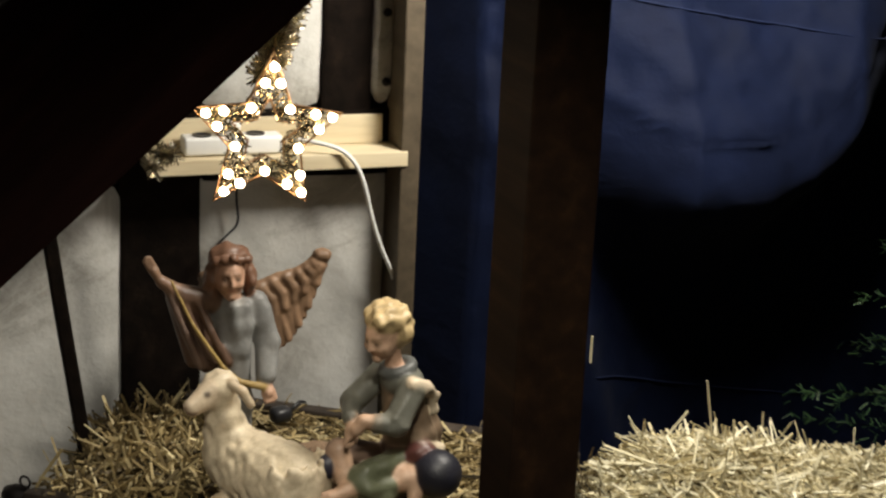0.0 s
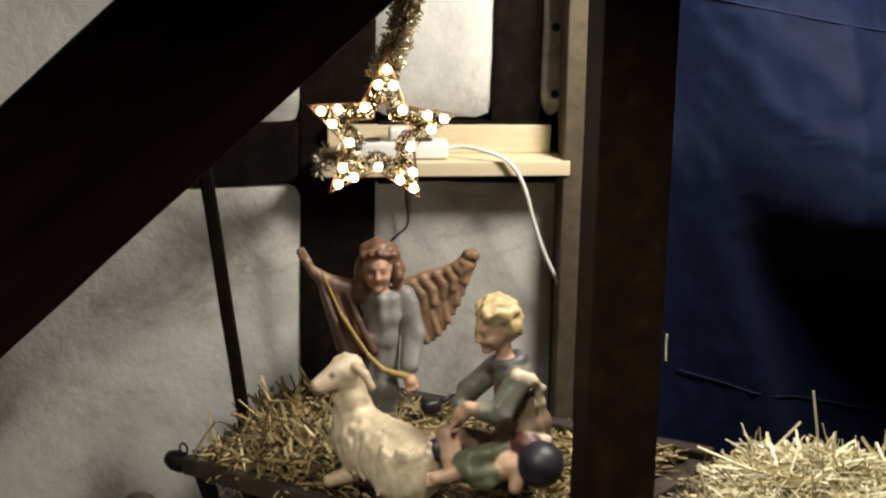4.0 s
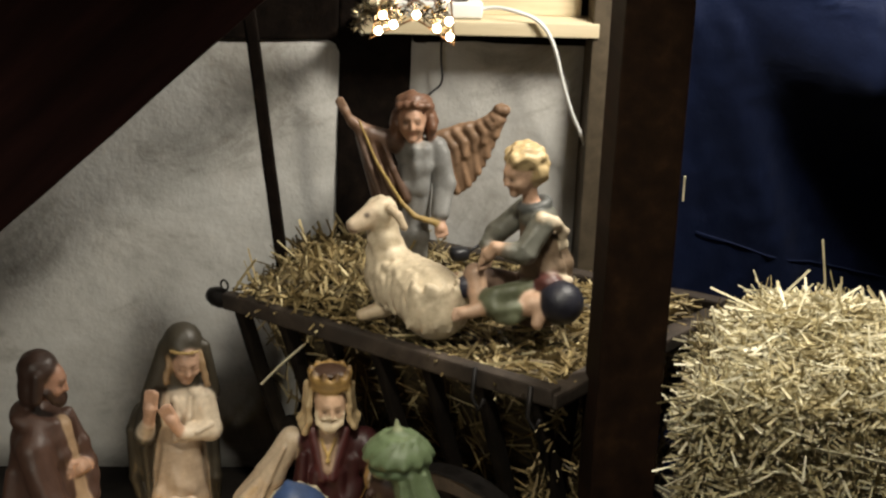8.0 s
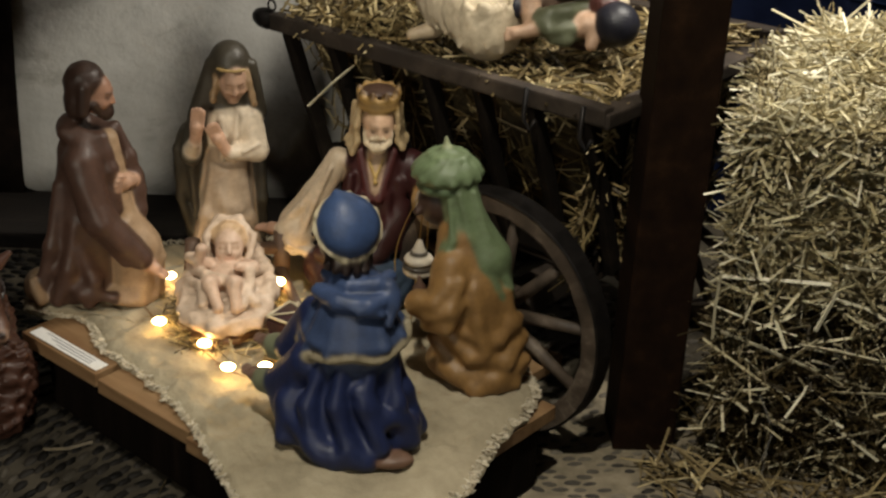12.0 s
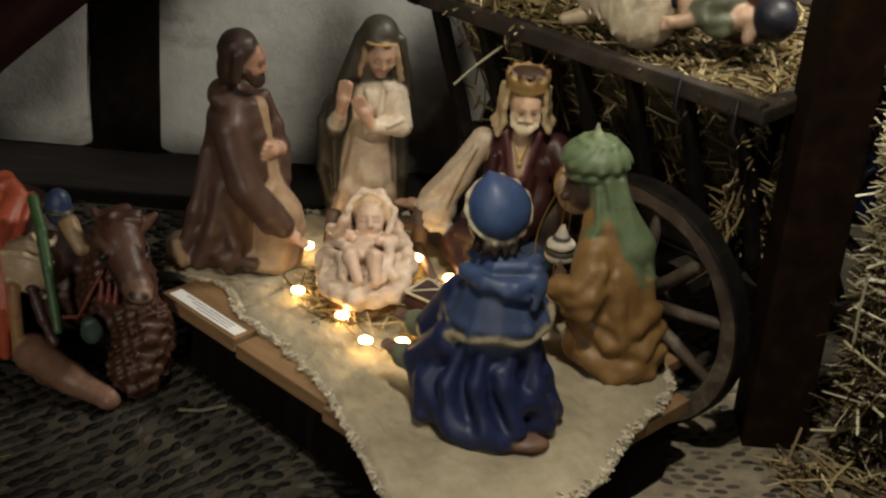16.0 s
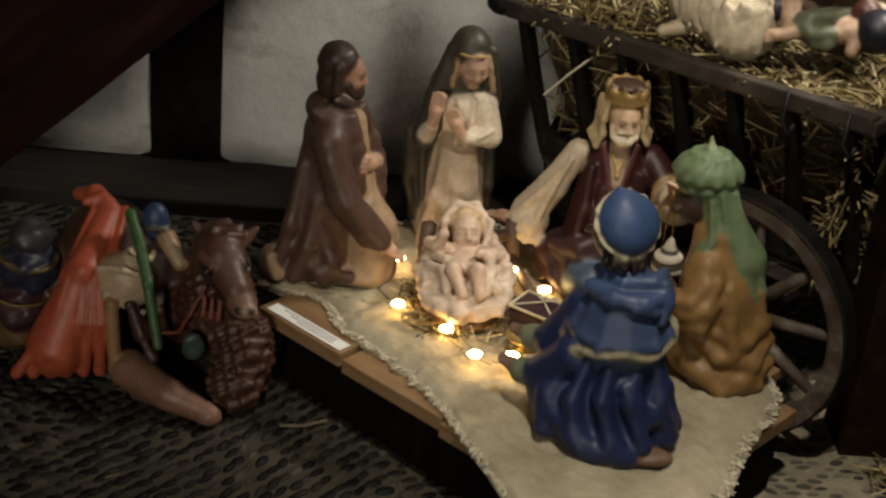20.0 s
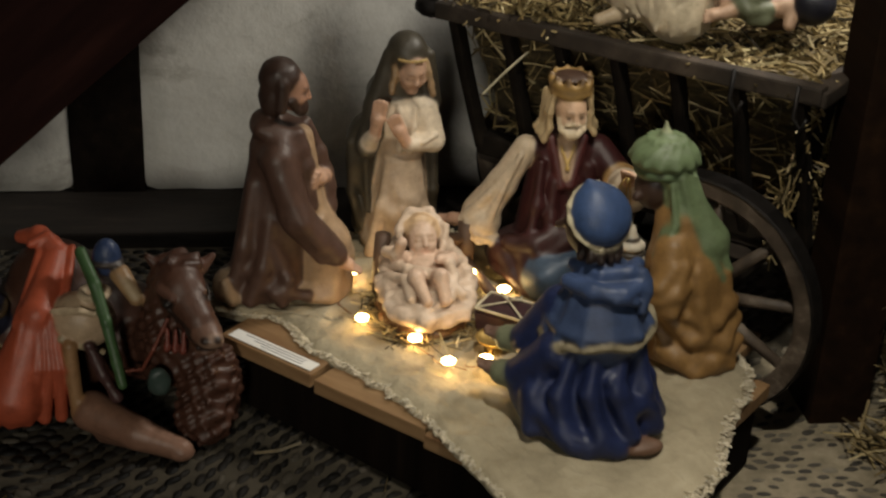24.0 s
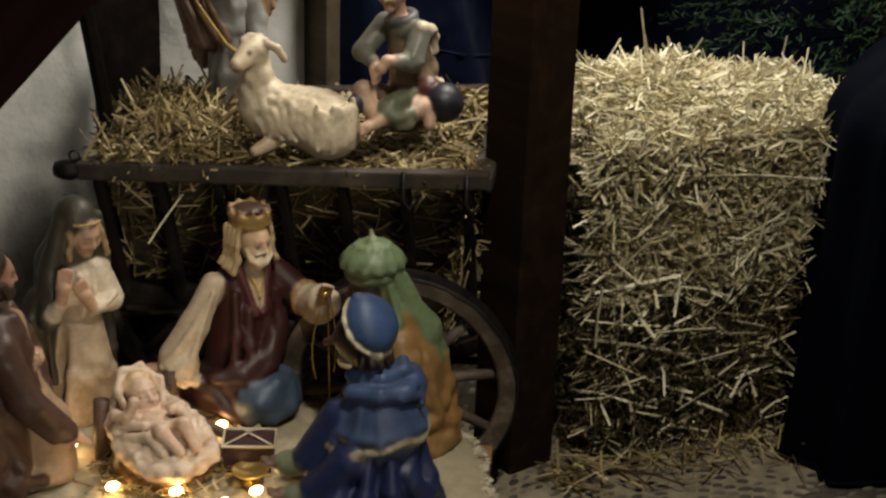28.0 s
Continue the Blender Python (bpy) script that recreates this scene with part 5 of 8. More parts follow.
ochre, green, jar = (0.24, 0.135, 0.048), (0.125, 0.17, 0.088), (0.6, 0.54, 0.44)
TURBAN = Vector((-0.054, 0.036, 0.322))
statue("turbaned_figure", [
    limb((0.004, 0.0, 0.045), (-0.012, 0.0, 0.15), 0.066, 0.06, ochre, 0.012),
    limb((-0.014, 0.0, 0.15), (-0.026, 0.008, 0.225), 0.06, 0.04, ochre, 0.012),
    ball((0.006, 0.0, 0.02), (0.08, 0.07, 0.028), ochre, 0.012),
    # hem gathered in slack rolls
    *soft_pleat([(-0.07, -0.03, 0.075), (-0.03, -0.062, 0.03), (0.03, -0.066, 0.022), (0.075, -0.03, 0.04)], 0.007, 0.011, ochre),
    *soft_pleat([(-0.06, -0.042, 0.1), (-0.01, -0.066, 0.06), (0.045, -0.056, 0.05), (0.07, -0.02, 0.075)], 0.006, 0.01, ochre),
    *soft_pleat([(-0.05, -0.05, 0.035), (0.0, -0.074, 0.008), (0.06, -0.052, 0.008)], 0.009, 0.01, ochre),
    *soft_pleat([(-0.02, -0.062, 0.1), (0.03, -0.054, 0.085), (0.062, -0.024, 0.11)], 0.005, 0.008, ochre),
    *soft_pleat([(0.04, -0.036, 0.16), (0.05, -0.036, 0.11), (0.066, -0.02, 0.07)], 0.008, 0.008, ochre),
    *soft_pleat([(-0.01, -0.056, 0.17), (-0.004, -0.062, 0.12), (0.01, -0.068, 0.07)], 0.005, 0.007, ochre),
    # sleeve and hand with the jar
    limb((-0.045, -0.03, 0.195), (-0.056, -0.054, 0.135), 0.028, 0.027, ochre, 0.008),
    limb((-0.056, -0.054, 0.135), (-0.09, -0.044, 0.14), 0.025, 0.022, ochre, 0.006),
    *soft_pleat([(-0.03, -0.06, 0.185), (-0.046, -0.078, 0.145), (-0.075, -0.07, 0.13)], 0.005, 0.006, ochre),
    *soft_pleat([(-0.05, -0.062, 0.18), (-0.07, -0.07, 0.155), (-0.09, -0.058, 0.15)], 0.004, 0.005, ochre),
    *soft_pleat([(-0.03, -0.066, 0.15), (-0.05, -0.078, 0.115), (-0.08, -0.062, 0.11)], 0.006, 0.007, ochre),
    *palm((-0.088, -0.036, 0.142), (-0.09, 0.028, 0.145), (0.10, 0.055, 0.038), 1.0, (0, 0, 1)),
    # green scarf from the turban down the back to a point
    limb((-0.04, 0.022, 0.3), (-0.022, 0.008, 0.25), 0.03, 0.03, green, 0.006),
    limb((-0.022, 0.008, 0.25), (0.012, -0.01, 0.2), 0.03, 0.034, green, 0.006),
    limb((0.012, -0.01, 0.2), (0.044, -0.02, 0.142), 0.033, 0.01, green, 0.006),
    limb((-0.03, -0.004, 0.245), (-0.066, -0.03, 0.186), 0.02, 0.009, green, 0.006),
    *pleat([(-0.036, -0.008, 0.3), (-0.018, -0.024, 0.24), (0.022, -0.042, 0.17)], 0.005, 0.006, green, 0.005),
    *pleat([(-0.016, 0.0, 0.3), (0.008, -0.02, 0.24), (0.044, -0.034, 0.165)], 0.005, 0.006, green, 0.005),
    *pleat([(-0.05, -0.006, 0.29), (-0.044, -0.026, 0.235), (-0.066, -0.04, 0.188)], 0.005, 0.005, green, 0.005),
    *pleat([(0.012, -0.044, 0.17), (0.03, -0.042, 0.156), (0.048, -0.024, 0.14)], 0.004, 0.004, green, 0.003),
    # face turned away, dark beard
    ball((-0.066, 0.032, 0.272), (0.03, 0.03, 0.036), (0.05, 0.028, 0.02), 0.006),
    limb((-0.09, 0.02, 0.27), (-0.096, 0.016, 0.262), 0.006, 0.007, (0.06, 0.033, 0.024), 0.004),
    # turban: a wide soft bulb drawn together in ribs to a point
    ball(tuple(TURBAN), (0.051, 0.049, 0.028), green, 0.004),
    *[limb(tuple(TURBAN + Vector((0.05 * math.cos(a), 0.048 * math.sin(a), -0.004))), tuple(TURBAN + Vector((0.026 * math.cos(a + 0.4), 0.025 * math.sin(a + 0.4), 0.023))), 0.0055, 0.005, green, 0.007) for a in [k * math.tau / 13 for k in range(13)]],
    *[limb(tuple(TURBAN + Vector((0.026 * math.cos(a + 0.4), 0.025 * math.sin(a + 0.4), 0.023))), tuple(TURBAN + Vector((-0.002, 0.0, 0.032))), 0.005, 0.003, green, 0.006) for a in [k * math.tau / 13 for k in range(13)]],
    hoop(tuple(TURBAN + Vector((0.001, 0, -0.019))), 0.038, 0.0085, (0.10, 0.145, 0.075), 0.003, rot=(0, -6, 0)),
    limb(tuple(TURBAN + Vector((-0.001, 0, 0.026))), tuple(TURBAN + Vector((-0.004, 0.001, 0.052))), 0.008, 0.0024, (0.3, 0.33, 0.2), 0.007),
    ball((-0.09, 0.04, 0.152), (0.024, 0.024, 0.012), jar, 0.002, over=0.003),
    ball((-0.09, 0.04, 0.17), (0.0225, 0.0225, 0.011), jar, 0.002, over=0.003),
    hoop((-0.09, 0.04, 0.16), 0.0215, 0.003, (0.05, 0.04, 0.03), 0.002, over=0.004),
    hoop((-0.09, 0.04, 0.182), 0.012, 0.002, (0.05, 0.04, 0.03), 0.002, over=0.004),
    limb((-0.09, 0.04, 0.176), (-0.09, 0.04, 0.2), 0.013, 0.005, jar, 0.003, over=0.003),
], pose(-0.333, -0.018, BASE), "painted kneeling figure in ochre robe and green turban", "statue", FINE, 0.0)

navy, blue, cap = (0.014, 0.0215, 0.07), (0.036, 0.056, 0.12), (0.04, 0.072, 0.17)
trim, sage = (0.24, 0.205, 0.135), (0.15, 0.16, 0.1)
AXIS = Vector((0.22, -0.72, 0.62)).normalized()
CAP = Vector((-0.008, 0.004, 0.328))
HEM = Vector((0.004, -0.002, 0.158))
cap_rot = tuple(math.degrees(v) for v in AXIS.to_track_quat("Z", "Y").to_euler())
hem_ring = [HEM + Vector((0.076 * math.cos(a), 0.07 * math.sin(a), 0.012 * math.cos(a) + 0.006 * math.sin(3 * a + 1) + 0.003 * math.sin(7 * a))) for a in [k * math.tau / 40 for k in range(41)]]
statue("blue_caped_figure", [
    limb((0.004, 0.0, 0.03), (0.002, 0.004, 0.19), 0.08, 0.05, navy, 0.014),
    ball((0.004, -0.004, 0.02), (0.1, 0.086, 0.034), navy, 0.016),
    ball((-0.03, 0.01, 0.05), (0.085, 0.075, 0.055), navy, 0.02),
    # robe folds sweeping from the hip to the knees and round the hem
    *soft_pleat([(0.03, -0.05, 0.15), (0.02, -0.072, 0.09), (0.045, -0.088, 0.03)], 0.009, 0.014, navy),
    *soft_pleat([(-0.01, -0.055, 0.15), (-0.02, -0.074, 0.09), (0.0, -0.092, 0.03), (0.03, -0.09, 0.008)], 0.009, 0.014, navy),
    *soft_pleat([(-0.04, -0.045, 0.14), (-0.06, -0.06, 0.08), (-0.05, -0.078, 0.03), (-0.02, -0.09, 0.008)], 0.009, 0.015, navy),
    *soft_pleat([(0.06, -0.03, 0.14), (0.066, -0.05, 0.08), (0.088, -0.05, 0.02)], 0.009, 0.014, navy),
    *soft_pleat([(0.055, 0.0, 0.14), (0.078, -0.012, 0.08), (0.1, -0.012, 0.02)], 0.009, 0.013, navy),
    *soft_pleat([(-0.06, -0.02, 0.13), (-0.09, -0.03, 0.07), (-0.092, -0.045, 0.02)], 0.009, 0.014, navy),
    *soft_pleat([(-0.08, -0.05, 0.05), (-0.04, -0.088, 0.02), (0.02, -0.098, 0.012)], 0.009, 0.011, navy),
    *soft_pleat([(0.01, -0.07, 0.11), (0.05, -0.07, 0.065), (0.09, -0.035, 0.04)], 0.006, 0.01, navy),
    # shoulder cape with a trimmed hem
    limb((0.004, -0.002, 0.168), (0.0, 0.006, 0.24), 0.07, 0.036, blue, 0.004),
    ball(tuple(HEM + Vector((0, 0, 0.012))), (0.075, 0.069, 0.02), blue, 0.006),
    *[limb(tuple(HEM + Vector((0.071 * math.cos(a), 0.066 * math.sin(a), 0.008 + 0.01 * math.cos(a)))), (0.042 * math.cos(a + 0.1), 0.006 + 0.038 * math.sin(a + 0.1), 0.225), 0.0085 if k % 2 else 0.0065, 0.004, blue, 0.006) for k, a in enumerate([q * math.tau / 11 + 0.2 for q in range(11)])],
    *[limb(tuple(p), tuple(q), 0.0045, 0.0045, trim, 0.002, over=0.003) for p, q in zip(hem_ring, hem_ring[1:])],
    # hood thrown back in thick rolls
    ball((0.006, -0.006, 0.236), (0.046, 0.042, 0.02), blue, 0.008, rot=(10, -6, 0)),
    *pleat([(-0.046, -0.004, 0.232), (-0.02, -0.038, 0.233), (0.022, -0.046, 0.232), (0.054, -0.024, 0.238)], 0.0115, 0.0125, (0.046, 0.074, 0.165), 0.006),
    *pleat([(-0.036, 0.012, 0.25), (-0.006, -0.024, 0.251), (0.034, -0.022, 0.254), (0.05, 0.004, 0.252)], 0.0095, 0.0105, (0.046, 0.074, 0.165), 0.005),
    *pleat([(0.05, -0.022, 0.25), (0.056, -0.034, 0.228), (0.05, -0.046, 0.205)], 0.011, 0.006, blue, 0.007),
    *pleat([(-0.02, -0.042, 0.24), (0.01, -0.052, 0.226), (0.04, -0.048, 0.22)], 0.006, 0.006, blue, 0.006),
    # dark head bent forward, face turned away
    ball((-0.016, 0.026, 0.3), (0.034, 0.036, 0.04), (0.028, 0.017, 0.013), 0.004),
    ball((-0.008, 0.006, 0.28), (0.031, 0.028, 0.024), (0.02, 0.012, 0.01), 0.005, curls=(330, 0.0018)),
    *[limb((0.026 * math.cos(a) - 0.008, 0.006 + 0.026 * math.sin(a), 0.29), (0.03 * math.cos(a) - 0.008, 0.004 + 0.03 * math.sin(a), 0.272), 0.008, 0.006, (0.02, 0.012, 0.01), 0.003, curls=(330, 0.0015)) for a in (-2.6, -2.1, -1.6, -1.1, -0.6, -0.1)],
    limb((-0.045, 0.04, 0.3), (-0.054, 0.05, 0.292), 0.007, 0.006, (0.055, 0.03, 0.022), 0.004),
    # skull cap with a scalloped golden edge
    ball(tuple(CAP), (0.044, 0.044, 0.033), cap, 0.002, rot=cap_rot),
    ball(tuple(CAP + Vector((-0.01, 0.008, 0.018))), (0.02, 0.02, 0.024), cap, 0.016),
    limb(tuple(CAP + Vector((-0.012, 0.012, 0.03))), tuple(CAP + Vector((-0.018, 0.014, 0.044))), 0.011, 0.003, cap, 0.01),
    hoop(tuple(CAP - AXIS * 0.004), 0.0465, 0.0028, (0.5, 0.44, 0.3), 0.002, rot=cap_rot, over=0.002, folds=(14, 0.0009, 0.0)),
    # both forearms held out, in grey-green sleeves
    limb((-0.048, 0.024, 0.18), (-0.082, 0.05, 0.11), 0.028, 0.027, navy, 0.01),
    limb((-0.08, 0.052, 0.104), (-0.108, 0.074, 0.096), 0.022, 0.02, sage, 0.004),
    *palm((-0.108, 0.074, 0.096), (-0.14, 0.092, 0.102), (0.13, 0.075, 0.055), 1.05, (0.3, 1, 0)),
    limb((-0.06, -0.02, 0.13), (-0.1, 0.016, 0.072), 0.028, 0.024, navy, 0.01),
    limb((-0.098, 0.014, 0.07), (-0.122, 0.03, 0.066), 0.021, 0.019, sage, 0.004),
    *palm((-0.122, 0.03, 0.066), (-0.155, 0.05, 0.074), (0.15, 0.088, 0.062), 1.05, (0.3, 1, 0)),
    ball((0.058, -0.084, 0.01), (0.034, 0.02, 0.011), (0.15, 0.085, 0.055), 0.003),
], pose(-0.522, -0.195, BASE), "painted kneeling figure in dark blue cape and cap", "statue", FINE, 0.0)

child, linen = (0.56, 0.4, 0.3), (0.54, 0.415, 0.315)
g = random.Random(27)
crumples = []
for k in range(46):
    a, r = g.uniform(0, math.tau), g.uniform(0.45, 1.0)
    p = Vector((0.068 * r * math.cos(a), -0.004 + 0.086 * r * math.sin(a), 0.045 + 0.032 * math.sqrt(max(0, 1.02 - r * r))))
    if p.y > 0.03 and abs(p.x) < 0.03:
        continue
    b = a + g.choice((-1.3, 1.3)) + g.gauss(0, 0.3)
    w = Vector((math.cos(b), math.sin(b), 0)) * g.uniform(0.012, 0.026)
    crumples += [limb(tuple(p - w), tuple(p), 0.003, 0.0065, linen, 0.006), limb(tuple(p), tuple(p + w * 0.8 + Vector((0, 0, -0.006))), 0.0065, 0.003, linen, 0.006)]
statue("infant_figure", [
    ball((0.0, 0.0, 0.016), (0.078, 0.094, 0.022), (0.13, 0.065, 0.028), 0.006, curls=(200, 0.003)),
    ball((0.0, -0.005, 0.04), (0.068, 0.084, 0.032), linen, 0.008, curls=(150, 0.004)),
    *crumples,
    # crumpled cloth tucked round the body
    *pleat([(-0.06, -0.055, 0.05), (-0.064, 0.0, 0.06), (-0.052, 0.05, 0.07), (-0.036, 0.088, 0.082)], 0.014, 0.013, linen, 0.008, curls=(260, 0.003)),
    *pleat([(0.058, -0.06, 0.05), (0.068, 0.0, 0.06), (0.058, 0.05, 0.07), (0.038, 0.088, 0.082)], 0.015, 0.013, linen, 0.008, curls=(260, 0.003)),
    *pleat([(-0.036, 0.088, 0.085), (0.0, 0.1, 0.1), (0.038, 0.088, 0.085)], 0.014, 0.014, linen, 0.008, curls=(260, 0.003)),
    *pleat([(-0.05, -0.07, 0.045), (-0.01, -0.09, 0.04), (0.05, -0.075, 0.045)], 0.015, 0.015, linen, 0.008, curls=(260, 0.003)),
    *pleat([(-0.056, 0.03, 0.08), (-0.03, -0.012, 0.09), (0.02, -0.04, 0.092), (0.05, -0.06, 0.07)], 0.009, 0.009, linen, 0.004),
    *pleat([(0.056, 0.034, 0.08), (0.036, -0.004, 0.094), (0.04, -0.035, 0.088), (0.03, -0.07, 0.07)], 0.009, 0.009, linen, 0.004),
    *pleat([(-0.058, -0.005, 0.075), (-0.036, -0.035, 0.085), (-0.03, -0.07, 0.07)], 0.008, 0.008, linen, 0.004),
    *pleat([(-0.05, 0.05, 0.09), (-0.06, 0.03, 0.1), (-0.05, 0.01, 0.105)], 0.009, 0.007, linen, 0.004),
    # chest, drawn-up knees and small arms
    ball((0.0, 0.012, 0.074), (0.03, 0.04, 0.022), child, 0.008),
    limb((-0.014, -0.022, 0.08), (-0.022, -0.052, 0.098), 0.015, 0.0125, child, 0.005),
    limb((-0.022, -0.052, 0.098), (-0.006, -0.08, 0.07), 0.0115, 0.0085, child, 0.004),
    limb((0.016, -0.022, 0.08), (0.016, -0.054, 0.1), 0.015, 0.0125, child, 0.005),
    limb((0.016, -0.054, 0.1), (0.022, -0.08, 0.07), 0.0115, 0.0085, child, 0.004),
    limb((-0.026, 0.036, 0.084), (-0.046, 0.016, 0.098), 0.0125, 0.0105, child, 0.004),
    limb((-0.046, 0.016, 0.098), (-0.04, 0.008, 0.122), 0.0095, 0.0085, child, 0.004),
    ball((-0.039, 0.006, 0.128), 0.009, child, 0.003),
    limb((0.026, 0.036, 0.084), (0.042, 0.01, 0.096), 0.0125, 0.0105, child, 0.004),
    limb((0.042, 0.01, 0.096), (0.02, -0.006, 0.104), 0.0095, 0.008, child, 0.004),
    *head((0.0, 0.06, 0.106), 4, -22, 0.84, child, (0.3, 0.18, 0.1), False),
    ball((0.0, 0.076, 0.112), (0.031, 0.026, 0.03), (0.5, 0.34, 0.2), 0.003, curls=(280, 0.0025)),
    *pleat([(-0.032, 0.05, 0.09), (-0.038, 0.07, 0.118), (-0.018, 0.09, 0.14), (0.016, 0.09, 0.141), (0.038, 0.07, 0.12), (0.034, 0.05, 0.092)], 0.006, 0.006, linen, 0.004, curls=(300, 0.002)),
], pose(-0.722, 0.115, BASE), "painted infant figure lying on a straw bed", "statue", 0.0026, 0.0)

